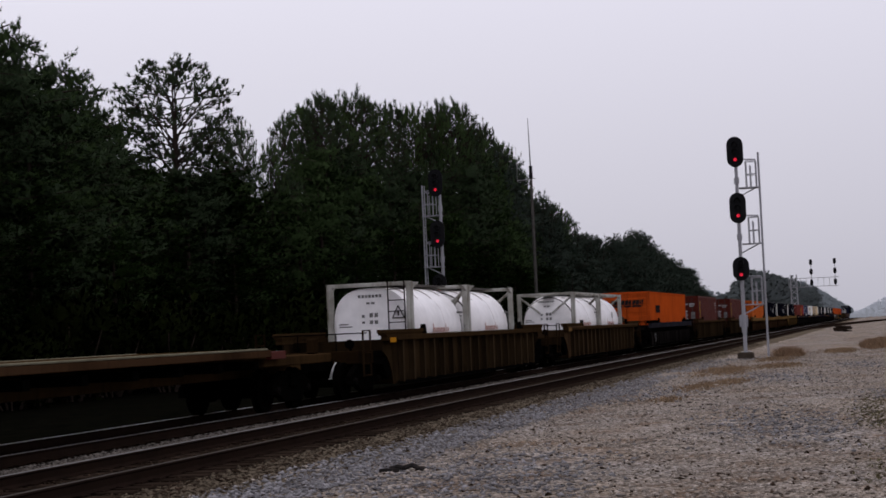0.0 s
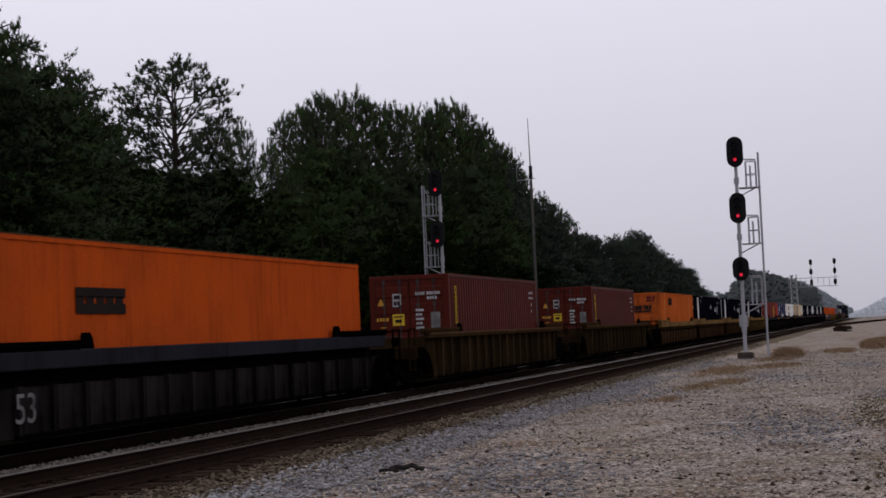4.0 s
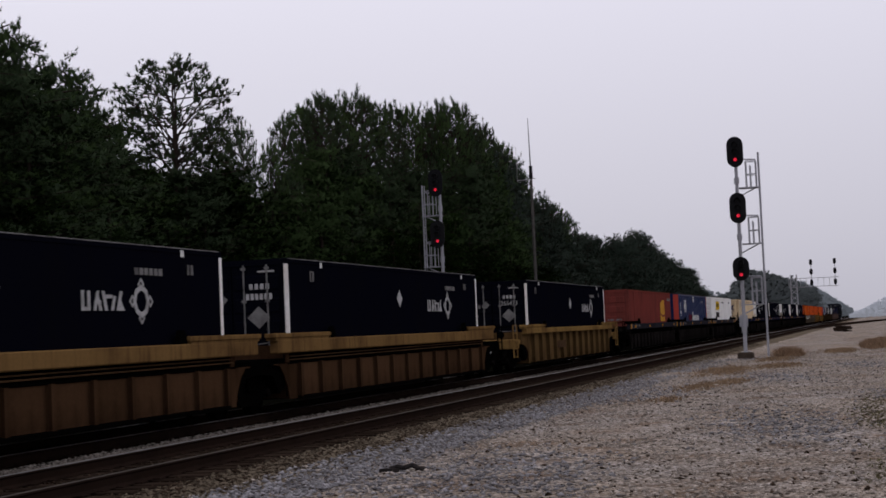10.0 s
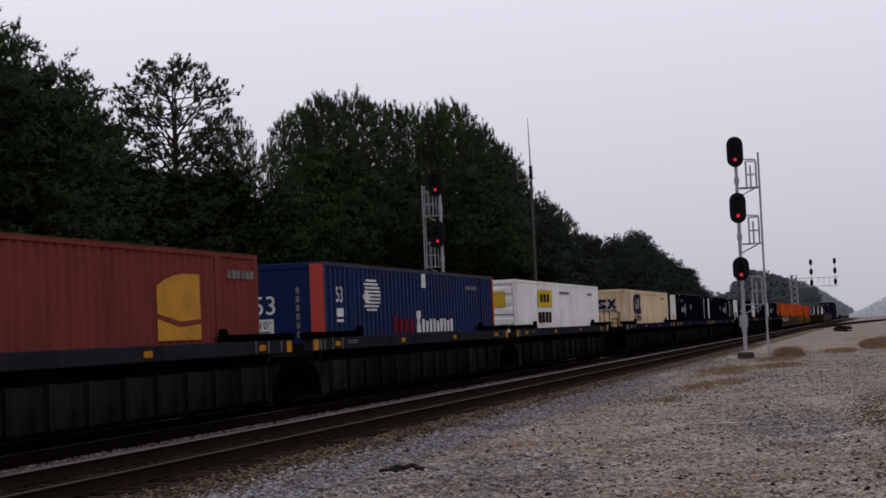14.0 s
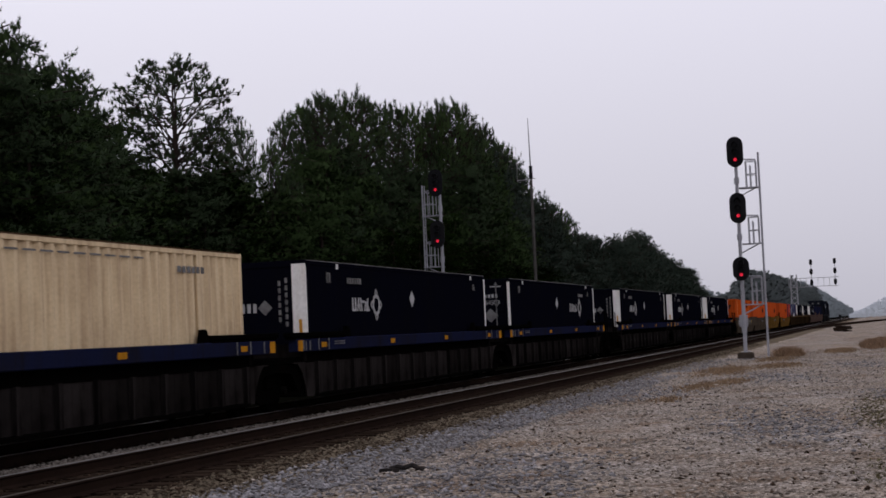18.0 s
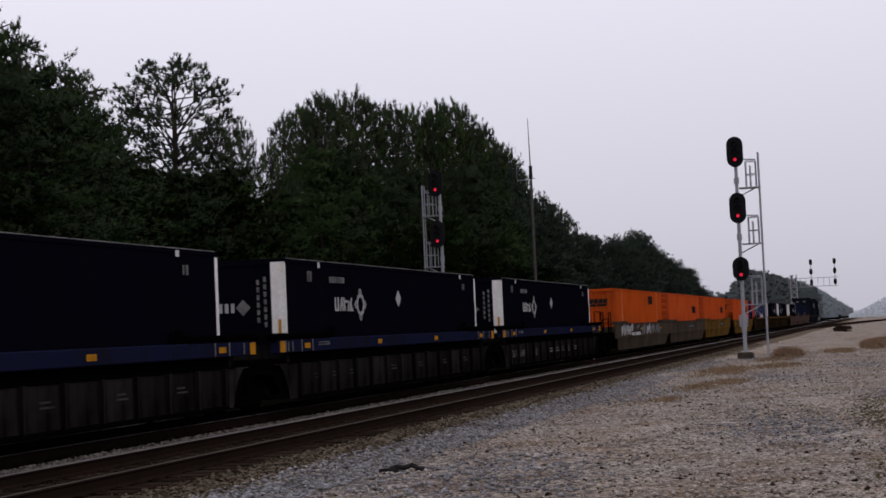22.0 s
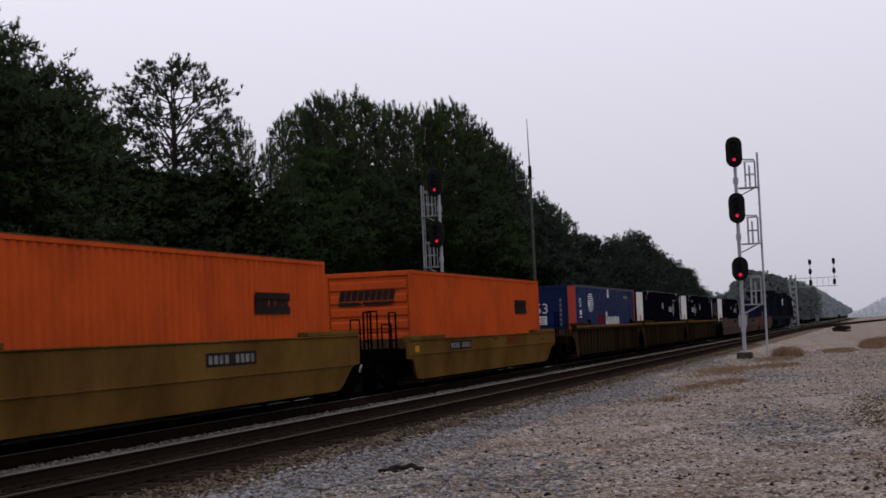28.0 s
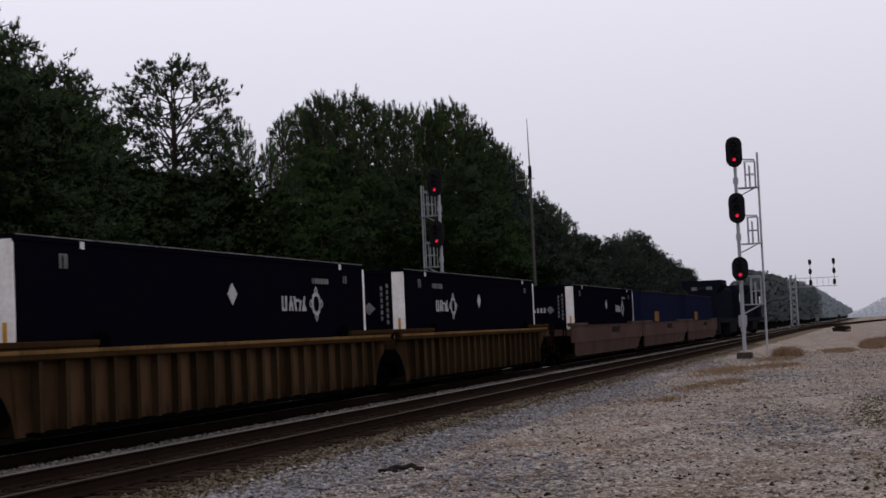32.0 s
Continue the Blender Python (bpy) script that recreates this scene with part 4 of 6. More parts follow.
def dark_container(s, doors, label, rear=None):
    b = container(s, "container", label, "black_blue", pitch=0.60, depth=0.004, end="doors" if doors else "plain", group="dark containers")
    hl = 16.15 / 2
    # white-painted corner edges
    for y, w in ((-hl - 0.006, 0.05), (hl - 0.12, 0.12)):
        part("edge_stripe", Shape().box(1.292, 1.302, y, y + w, 0.12, 2.78), M["post_white"], b, "white corner stripe")
    if doors:
        part("edge_stripe", Shape().box(1.22, 1.302, -hl - 0.012, -hl - 0.004, 0.12, 2.78), M["post_white"], b, "white corner stripe")
        end_bars(b, "number_mark", M["mark_soft"], -hl - 0.002, [(0.42 + i * 0.125, 0.50 + i * 0.125, 2.26, 2.38) for i in range(4)] + ([] if s in DOOR_NUMBERS else [(0.34 + i * 0.105, 0.41 + i * 0.105, 2.04, 2.17) for i in range(6)]))
        if s in DOOR_NUMBERS:
            num = part("door_number", text_mesh(DOOR_NUMBERS[s], 0.21, M["mark_soft"]), None, b, "painted door number", at=(0.33, -hl - 0.006, 2.03))
            num.rotation_euler.z = -math.pi / 2
        d = Shape()
        d.prism([(0.36, 1.66), (0.62, 1.42), (0.88, 1.66), (0.62, 1.9)], 1, -hl - 0.012, -hl - 0.004)
        part("lozenge", d, M["mark_grey"], b)
        end_bars(b, "header_mark", M["mark_soft"], -hl - 0.004, [(-0.98, -0.62, 2.62, 2.66), (0.62, 1.0, 2.62, 2.66)])
        end_bars(b, "edge_mark", M["mark_grey"], -hl - 0.004, [(-1.2, -1.16, 1.0, 2.7), (-1.06, -1.02, 2.2, 2.5)])
        e = Shape()
        e.prism([(-0.36, 2.06), (-0.22, 1.92), (-0.08, 2.06), (-0.22, 2.2)], 1, -hl - 0.012, -hl - 0.004)
        part("small_emblem", e, M["mark_grey"], b)
        end_bars(b, "brand_mark", M["mark_grey"], -hl - 0.006, [(-0.98 + 0.12 * i, -0.9 + 0.12 * i, 1.95, 2.08) for i in range(5)])
    else:
        for x0, x1 in ((0.98, 1.302), (-1.302, -1.04)):
            part("edge_stripe", Shape().box(x0, x1, -hl - 0.012, -hl - 0.004, 0.1, 2.82), M["post_white"], b, "white painted corner post")
        end_bars(b, "handling_mark", M["gold"], -hl - 0.013, [(1.12, 1.19, 1.25, 1.6), (-1.2, -1.1, 1.25, 1.55)])
        end_bars(b, "brand_mark", M["mark_soft"], -hl + 0.019, [(-0.45, -0.38, 1.78, 1.98), (-0.36, -0.3, 1.78, 1.9), (-0.24, -0.16, 1.78, 1.98), (-0.1, -0.02, 1.78, 1.98), (0.04, 0.12, 1.78, 1.98)])
        d = Shape()
        for cx, cz, hx in ((0.32, 1.88, 0.17), (-0.72, 1.62, 0.24)):
            d.prism([(cx - hx, cz), (cx, cz - hx), (cx + hx, cz), (cx, cz + hx)], 1, -hl + 0.012, -hl + 0.019)
        part("lozenge", d, M["mark_grey"], b)
        end_bars(b, "number_mark", M["mark_grey"], -hl + 0.019, [(0.64, 0.70, 1.55 + i * 0.16, 1.66 + i * 0.16) for i in range(6)] + [(0.80, 0.86, 1.45 + i * 0.16, 1.56 + i * 0.16) for i in range(7)])
    # grey strip: highlight painted on the dark container's top edge
    part("roof_glint", Shape().box(1.27, 1.299, -hl + 0.1, hl - 0.1, 2.885, 2.904), M["mark_grey"], b, "painted pale highlight on the roof edge")
    rail_car_brand(b, hl, doors if rear is None else rear)
    return b


def tank_container(s, label, ladder):
    """A twenty-foot tank: a white vessel in a white steel frame."""
    t = thing("tank_container", (TRAIN_TRACK, s, 0.36), label, "tank container", "white tank containers")
    hl, hw, h = 3.03, 1.22, 2.6
    prof = [(-2.86, 0.05), (-2.85, 0.35), (-2.80, 0.66), (-2.70, 0.92), (-2.52, 1.09), (-2.25, 1.165), (-0.9, 1.175), (0.9, 1.175), (2.25, 1.165), (2.52, 1.09), (2.70, 0.92), (2.80, 0.66), (2.85, 0.35), (2.86, 0.05)]
    part("vessel", Shape().spin(prof, (0, 1.33), 40), M["tank_white"], t, smooth=True)
    for y, r in ((-2.52, 1.093), (2.52, 1.093), (0.35, 1.178)):
        part("strap", Shape().spin([(y - 0.025, r - 0.02), (y - 0.025, r + 0.008), (y + 0.025, r + 0.008), (y + 0.025, r - 0.02)], (0, 1.33), 40), M["seam" if r < 1.1 else "tank_white"], t)
    for x in (-1, 1):
        for y in (-1, 1):
            x0, x1 = sorted((x * hw, x * (hw - 0.16)))
            y0, y1 = sorted((y * hl, y * (hl - 0.18)))
            part("corner_post", Shape().box(x0, x1, y0, y1, 0, h, 0.015), M["frame_white"], t)
        x0, x1 = sorted((x * hw, x * (hw - 0.1)))
        if not ladder and s > -200:
            part("top_rail", Shape().box(x0, x1, -hl + 0.15, hl - 0.15, h - 0.1, h - 0.005, 0.01), M["frame_white"], t)
        part("walkway_edge", Shape().rod((x * 0.5, -hl + 0.1, h - 0.03), (x * 0.5, hl - 0.1, h - 0.03), 0.022, 6), M["seam"], t)
        for y in (-1, 1):
            part("corner_gusset", Shape().prism([(y * (hl - 0.16), h - 0.02), (y * (hl - 0.75), h - 0.02), (y * (hl - 0.16), h - 0.2)], 0, x0, x1), M["frame_white"], t)
        part("bottom_rail", Shape().box(x0, x1, -hl + 0.15, hl - 0.15, 0, 0.14, 0.01), M["frame_white"], t)
    for y in (-1, 1):
        y0, y1 = sorted((y * hl, y * (hl - 0.1)))
        for z in (0.0, h - 0.11):
            part("end_beam", Shape().box(-hw + 0.15, hw - 0.15, y0, y1, z, z + 0.11, 0.01), M["frame_white"], t)
        for x in () if ladder and y < 0 else (-1, 1):
            part("brace", Shape().rod((x * 1.08, y * (hl - 0.06), 2.42), (x * 0.25, y * (hl - 0.06), 1.3 if ladder else 1.75), 0.045, 8), M["frame_white"], t)
    walkway = Shape().box(-0.3, 0.3, -hl + 0.1, hl - 0.1, h - 0.06, h - 0.02)
    part("walkway", walkway, M["seam"], t)
    part("manlid", Shape().rod((0, 0.2, 2.45), (0, 0.2, 2.58), 0.27, 20), M["steel"], t)
    if ladder:
        l = Shape().rod((0.55, -hl - 0.02, 0.1), (0.55, -hl - 0.02, 2.6), 0.02, 6).rod((1.02, -hl - 0.02, 0.1), (1.02, -hl - 0.02, 2.6), 0.02, 6)
        for i in range(8):
            l.rod((0.55, -hl - 0.02, 0.3 + 0.3 * i), (1.02, -hl - 0.02, 0.3 + 0.3 * i), 0.015, 6)
        part("ladder", l, M["mark_black"], t)
        sign = Shape()
        tri = [(0.62, 1.62), (0.96, 1.62), (0.79, 1.95)]
        for a, b in zip(tri, tri[1:] + tri[:1]):
            sign.rod((a[0], -2.93, a[1]), (b[0], -2.93, b[1]), 0.016, 5)
        part("warning_sign", sign.box(0.77, 0.81, -2.94, -2.92, 1.68, 1.82), M["mark_black"], t, "black triangular warning sign")
        part("end_cladding", Shape().prism([(-1.03, 0.25), (1.03, 0.25)] + [(1.07 * math.copysign(abs(math.cos(a)) ** 0.75, math.cos(a)), 1.4 + 1.06 * abs(math.sin(a)) ** 0.75) for a in [math.pi * k / 16 for k in range(17)]], 1, -2.9, -2.6), M["tank_white"], t)
    runs = Shape()
    for y, wide, low in ((-1.9, 0.5, 0.16), (-1.2, 0.22, 0.3), (0.15, 0.45, 0.22), (1.5, 0.3, 0.14)):
        for k in range(5):
            a0, a1 = math.radians(84 - 8 * k), math.radians(84 - 8 * (k + 1))
            half = wide * (1 - k / 5) / 2 + 0.02
            if 8 * k > 90 * low * 2:
                break
            runs.add([(1.182 * math.cos(a0), y - half, 1.33 + 1.182 * math.sin(a0)), (1.182 * math.cos(a0), y + half, 1.33 + 1.182 * math.sin(a0)),
                      (1.182 * math.cos(a1), y + half * 0.75, 1.33 + 1.182 * math.sin(a1)), (1.182 * math.cos(a1), y - half * 0.75, 1.33 + 1.182 * math.sin(a1))], [(0, 1, 2, 3)])
    part("spill_stain", runs, M["stain"], t, "brown-grey spill running down from the lid")["kind"] = "stuff"
    # small lettering blocks on the end and the side
    end_bars(t, "number_mark", M["mark_grey"], -2.905 if ladder else -2.87, [(-0.35 + 0.1 * k, -0.28 + 0.1 * k, 2.2, 2.28) for k in range(7)] + [(-0.12, -0.02, 2.02, 2.08), (0.02, 0.12, 2.02, 2.08), (-0.26, -0.18, 1.66, 1.74), (-0.04, 0.06, 1.66, 1.78), (0.1, 0.2, 1.66, 1.78), (-0.26, -0.18, 1.50, 1.56), (-0.04, 0.06, 1.48, 1.58), (0.1, 0.2, 1.48, 1.58), (-0.92, -0.55, 1.41, 1.44), (-0.92, -0.65, 1.48, 1.51)])
    bars(t, "number_mark", M["mark_grey"], 1.178, [(1.7 + 0.11 * k, 1.78 + 0.11 * k, 1.72, 1.78) for k in range(6)] + [(2.05, 2.14, 1.6, 1.66), (2.2, 2.28, 1.6, 1.66), (2.08, 2.22, 1.48, 1.54), (2.5, 2.6, 1.3, 1.38)])
    bars(t, "brand_mark", M["faded_red"], 1.177, [(-0.9 + 0.26 * k, -0.84 + 0.26 * k, 1.18, 1.42 if k in (0, 5) else 1.32) for k in range(7)] + [(-0.78 + 0.26 * k, -0.72 + 0.26 * k, 1.18, 1.32) for k in range(6)], "faded red word strokes")
    return rolling(t, s, 0.36)


# ---- the rake of wagons; places along the track at 16 s
RIB = "well wagon with upright side ribs"
flat_s = -236.9


def empty_flat(s):
    w = thing("flat_wagon", (TRAIN_TRACK, s, 0), "empty rusty brown flat wagon with a pale deck edge", "flat wagon")
    part("deck", Shape().box(-1.38, 1.38, -8.6, 6.4, 1.26, 1.36, 0.01), M["brown"], w)
    for c in (-1, 1):
        x0, x1 = sorted((c * 1.5, c * 1.38))
        part("side_sill", Shape().box(x0, x1, -8.6, 6.4, 1.19, 1.33, 0.015), M["side_rust"], w)
        part("deck_edge", Shape().box(x0 - 0.01, x1 + 0.01, -8.6, 6.2, 1.33, 1.37, 0.01), M["pale_edge"], w, "pale deck edge")
        part("end_sill_cap", Shape().box(x0, x1, 6.4, 7.2, 1.14, 1.30, 0.01), M["maroon"], w)
    part("centre_sill", Shape().box(-0.3, 0.3, -11.2, 11.2, 0.75, 1.12, 0.02), M["brown"], w)
    for i in range(9):
        part("cross_bearer", Shape().box(-1.38, 1.38, -8.2 + 1.75 * i, -8.0 + 1.75 * i, 0.95, 1.12), M["underframe"], w)
    for c in (-1, 1):
        part("end_platform", Shape().box(-1.35, 1.35, min(c * 6.4, c * 10.4), max(c * 6.4, c * 10.4), 0.98, 1.18, 0.02), M["brown"], w)
        part("coupler", Shape().box(-0.14, 0.14, min(c * 11.0, c * 11.6), max(c * 11.0, c * 11.6), 0.72, 0.98, 0.03), M["underframe"], w)
    part("brake_stand", Shape().box(1.05, 1.25, 9.6, 9.85, 1.18, 1.52, 0.03), M["rib_brown"], w)
    add_bogie(w, -8.6)
    add_bogie(w, 8.6)
    return rolling(w, s)


empty_flat(flat_s)
w = well_wagon(-213.45, "well_wagon", "rusty brown ribbed well wagon carrying two white tanks", "brown", "side_brown", pitch=0.95, deep=0.15)
bars(w, "reflector", M["reflector"], 1.512, [(-9.1, -8.6, 1.34, 1.46)])
w = well_wagon(-190.05, "well_wagon", "rusty brown and yellow ribbed well wagon carrying two white tanks", "brown", "side_tan", pitch=1.0, deep=0.15, edge="tan")
bars(w, "reflector", M["yellow"], 1.512, [(-9.1, -8.4, 1.34, 1.48)])
w = well_wagon(-166.55, "well_wagon", "dark grey ribbed well wagon under an orange container", "dull_navy", "side_grey", pitch=0.97)
part("size_number", text_mesh("53", 0.62, M["mark_grey"]), None, w, "painted size number", at=(1.478, -8.05, 0.5))
well_wagon(-144.0, "well_wagon", "brown ribbed well wagon with worn yellow edge under maroon container", "brown", "side_brown", pitch=0.98, deep=0.15, edge="tan")
well_wagon(-120.2, "well_wagon", "brown ribbed well wagon with worn yellow edge under maroon container", "brown", "side_brown", pitch=0.98, deep=0.15, edge="tan")
for i, s in enumerate((-96.7, -77.1, -57.5)):
    w = well_wagon(s, "well_wagon", "yellow and rusty brown ribbed well of a three-part wagon", "yellow", "side_rust", pitch=1.25, ribs="side_rust",
                   front="coupled" if i == 0 else "joined", back="coupled" if i == 2 else "joined")
    for z in (1.1, 1.17):
        part("brake_pipe", Shape().rod((1.37, -8.3, z), (1.37, 8.3, z + 0.03), 0.016, 6), M["tan"], w)
w = well_wagon(-34.1, "well_wagon", "bright yellow well wagon with side brackets under dark container", "yellow_lit", "side_yellow", pitch=1.3, swept=True, deep=0.19, ribs="side_yellow")
bars(w, "number_plate", M["tan"], 1.478, [(-3.9, -2.2, 0.75, 1.02)])
for base, colour, tag in ((-10.6, "dull_navy", "dull blue-grey"), (52.7, "navy", "dark blue"), (115.5, "navy", "dark blue")):
    for i in range(3):
        s = base + 19.72 * i
        w = well_wagon(s, "well_wagon", tag + " three-part wagon well with dusty ribbed sides and amber reflectors", colour, "side_grey", pitch=1.18, tall_irons=base > 50,
                       front="coupled" if i == 0 else "joined", back="coupled" if i == 2 else "joined")
        reflectors(w, n=4)
        bars(w, "end_marker", M["reflector"], 1.512, [(-9.2, -8.93, 1.27, 1.5)], "amber end marker")
        bars(w, "end_marker", M["reflector"], 1.512, [(8.93, 9.2, 1.27, 1.5)], "amber end marker")
        bars(w, "outline_mark", M["mark_grey"], 1.512, [(y + d, y + d + 0.045, 1.27, 1.52) for y in (-7.6, 7.6) for d in (-0.36, 0.3)])
        bars(w, "stencil_mark", M["mark_grey"], 1.512, [(-8.9, -8.85, 1.28, 1.5), (-8.75, -8.7, 1.28, 1.48), (-8.5, -8.45, 1.28, 1.48), (-6.9, -6.2, 1.38, 1.40), (-6.9, -6.2, 1.43, 1.45), (8.6, 8.65, 1.28, 1.5)])
        if base > 100:
            for k in (-6.6, -5.4, -4.2, -1.0, 1.4, 3.8, 6.1):
                if s < 150:
                    bars(w, "stencil_mark", M["dull_mark"], 1.372, [(k - 0.25, k + 0.2, 0.66, 0.69), (k - 0.25, k + 0.1, 0.74, 0.77)])
for y, word in ((-7.4, "25-T"), (-6.36, "BRAN"), (-4.1, "9102"), (2.3, "53")):
    part("stencil", text_mesh(word, 0.34, M["mark_grey"]), None, w, "worn stencilled figures", at=(1.374, y, 0.58))
for y in (-1.2, -0.2, 0.7, 3.7):
    bars(w, "stencil_mark", M["mark_grey"], 1.372, [(y, y + 0.8, 0.62, 0.66), (y, y + 0.7, 0.72, 0.76)] if y > -2 else block_word(y, y + 0.9, 0.58, 0.82, 4))
for i, s in enumerate((178.1, 197.35, 216.6)):
    coat = "grey_brown" if i < 2 else "yellow_dark"
    w = well_wagon(s, "well_wagon", "smooth-sided dusty brown well of a three-part wagon" + (" with white graffiti" if i == 0 else ""), coat, coat, style="smooth", knee=0.88, tall_irons=True,
                   front="coupled" if i == 0 else "joined", back="coupled" if i == 2 else "joined")
    if i == 0:
        rng = random.Random(3)
        for y, k in [(-8.1 + 0.76 * j, 0.80) for j in range(5)] + [(-3.1, 0.95)] + [(-1.5 + 1.75 * j, 1.75) for j in range(4)]:
            za, zb = rng.uniform(0.96, 1.02), rng.uniform(1.44, 1.52)
            if k == 0.95:
                za = 1.24
            thick = 0.17 if k < 1 else 0.24
            n = 4 if k < 1 else 5
            nodes = [(y + k * (0.06 + 0.74 * q / (n - 1)) + rng.uniform(-0.05, 0.05), (zb if q % 2 else za) + rng.uniform(-0.06, 0.06)) for q in range(n)]
            s2 = Shape()
            for q, ((ya, z0), (yb, z1)) in enumerate(zip(nodes, nodes[1:])):
                s2.prism([(ya, z0), (ya + thick, z0), (yb + thick, z1), (yb, z1)], 0, 1.492 + 0.001 * q, 1.496 + 0.001 * q)
            zm = (za + zb) / 2 + rng.uniform(-0.08, 0.08)
            s2.prism([(y, zm), (y + 0.85 * k, zm + 0.05), (y + 0.85 * k, zm + 0.12), (y, zm + 0.07)], 0, 1.497, 1.501)
            part("graffiti_letter", s2, M["mark_grey" if rng.random() < 0.4 else "mark_soft"], w, "white sprayed graffiti shape")
        bars(w, "number_board", M["mark_black"], 1.50, [(-5.0, -1.88, 0.89, 1.17)])
        bars(w, "number_mark", M["mark_white"], 1.507, [(-4.85 + 0.27 * k, -4.68 + 0.27 * k, 0.95, 1.11) for k in range(11) if k != 4])
        bars(w, "graffiti_spot", M["mark_yellow"], 1.50, [(-5.0, -4.6, 1.02, 1.10), (-1.75, -1.5, 1.22, 1.3), (5.7, 6.0, 1.2, 1.28)])
    else:
        y = 0.1 if i == 1 else 0.8
        bars(w, "number_board", M["mark_black"], 1.492, [(y, y + 2.4, 1.08, 1.34)])
        bars(w, "number_mark", M["mark_grey"], 1.499, [(y + 0.1 + 0.25 * k, y + 0.26 + 0.25 * k, 1.13, 1.29) for k in range(9) if k != 4])
w = well_wagon(239.8, "well_wagon", "smooth-sided worn yellow well wagon under an orange container", "yellow_dark", "tan", style="smooth", knee=0.98, tall_irons=True, low=0.19)
bars(w, "number_board", M["mark_black"], 1.492, [(-5.5, -3.1, 1.02, 1.27)])
bars(w, "number_mark", M["mark_grey"], 1.499, [(-5.4 + 0.25 * k, -5.24 + 0.25 * k, 1.07, 1.22) for k in range(9) if k != 4])
bars(w, "reflector", M["reflector"], 1.492, [(-9.0, -8.65, 1.04, 1.2)])
bars(w, "worn_emblem", M["rust_mark"], 1.492, [(1.65, 2.85, 1.04, 1.29), (2.92, 3.5, 1.02, 1.27)], "worn rust-red painted patches")
bars(w, "rust_spot", M["rust_mark"], 1.492, [(-0.2, 0.35, 1.21, 1.29), (7.2, 7.5, 1.10, 1.2)])
for i, s in enumerate((263.0, 282.25, 301.6)):
    well_wagon(s, "well_wagon", "brown ribbed three-part wagon well with a dirty yellow top edge", "brown", "side_tan", pitch=0.8, ribs="side_brown", deep=0.15, edge="yellow",
               front="coupled" if i == 0 else "joined", back="coupled" if i == 2 else "joined")
for i, s in enumerate((325.3, 344.8, 364.3)):
    w = well_wagon(s, "well_wagon", "smooth-sided dusty brown well of a three-part wagon", "red_brown", "red_brown", style="smooth", knee=0.88,
                   front="coupled" if i == 0 else "joined", back="coupled" if i == 2 else "joined")
    bars(w, "number_board", M["mark_black"], 1.492, [(0.1, 2.3, 1.18, 1.44)])

# ---- the loads
for s, ladder in ((-216.5, True), (-210.4, False), (-193.1, False), (-187.0, False)):
    tank = tank_container(s, "white cylindrical tank in a white steel frame" + (" with a black ladder" if ladder else ""), ladder)
    if s == -187.0:
        hose, last = Shape(), None
        for y, z in ((-2.44, 2.30), (-2.2, 2.30), (-1.92, 2.33), (-1.65, 2.36), (-1.43, 2.41), (-0.95, 2.49), (-0.74, 2.57), (-0.72, 2.66), (-0.9, 2.70), (-1.25, 2.74)):
            up = z - 0.36 - 1.33
            p = (math.sqrt(max(0.02, 1.19 ** 2 - up * up)), y, up + 1.33)
            if last:
                hose.rod(last, p, 0.028, 6)
            last = p
        part("hose", hose, M["mark_black"], tank, "black hose lying over the tank")
        mark = Shape()
        for k in range(10):
            a0, a1 = k * math.pi / 5, (k + 1) * math.pi / 5
            mark.prism([(0.42 + r * math.cos(a), 1.62 + r * 1.2 * math.sin(a)) for r, a in ((0.13, a0), (0.13, a1), (0.1, a1), (0.1, a0))], 0, 1.165, 1.178)
        part("round_mark", mark, M["mark_grey"], tank)


def orange_label(b, hl, y0, y1, z0, z1):
    bars(b, "brand_board", M["mark_black"], 1.296, [(y0 - hl, y1 - hl, z0 - 0.36, z0 - 0.20), (y0 - hl, y1 - hl, z1 - 0.52, z1 - 0.36)] + block_word(y0 - hl, y1 - hl, z0 - 0.2, z1 - 0.5, 5), "black brand blocks")


def end_brand(b, y, x0, x1, z0, z1, mat="mark_black", n=9, bar=True):
    """A slanted strip of heavy blocks on an end, with a strip below it."""
    w, lean, sh = (x1 - x0) / n, 0.22 * (z1 - z0), Shape()
    for i in range(n):
        a, c = x0 + i * w, x0 + (i + 0.86) * w
        sh.prism([(a, z0), (c, z0), (c + lean, z1), (a + lean, z1)], 1, y - 0.006, y)
        if i % 2:
            sh.prism([(a - 0.2 * w, z0 + 0.4 * (z1 - z0)), (a + 0.1 * w, z0 + 0.4 * (z1 - z0)), (a + 0.1 * w, z0 + 0.62 * (z1 - z0)), (a - 0.2 * w, z0 + 0.62 * (z1 - z0))], 1, y - 0.006, y)
    if bar:
        sh.prism([(x0 - 0.03, z0 - 0.13), (x0 + 0.42 * (x1 - x0), z0 - 0.13), (x0 + 0.36 * (x1 - x0), z0 - 0.03), (x0, z0 - 0.03)], 1, y - 0.006, y)
        sh.prism([(x0 + 0.46 * (x1 - x0), z0 - 0.13), (x1 - 0.1, z0 - 0.13), (x1, z0 - 0.03), (x0 + 0.42 * (x1 - x0), z0 - 0.03)], 1, y - 0.006, y)
    ob = part("brand_board", sh, M[mat], b, "brand drawn as plain blocks")
    ob["kind"] = "stuff"
    return ob


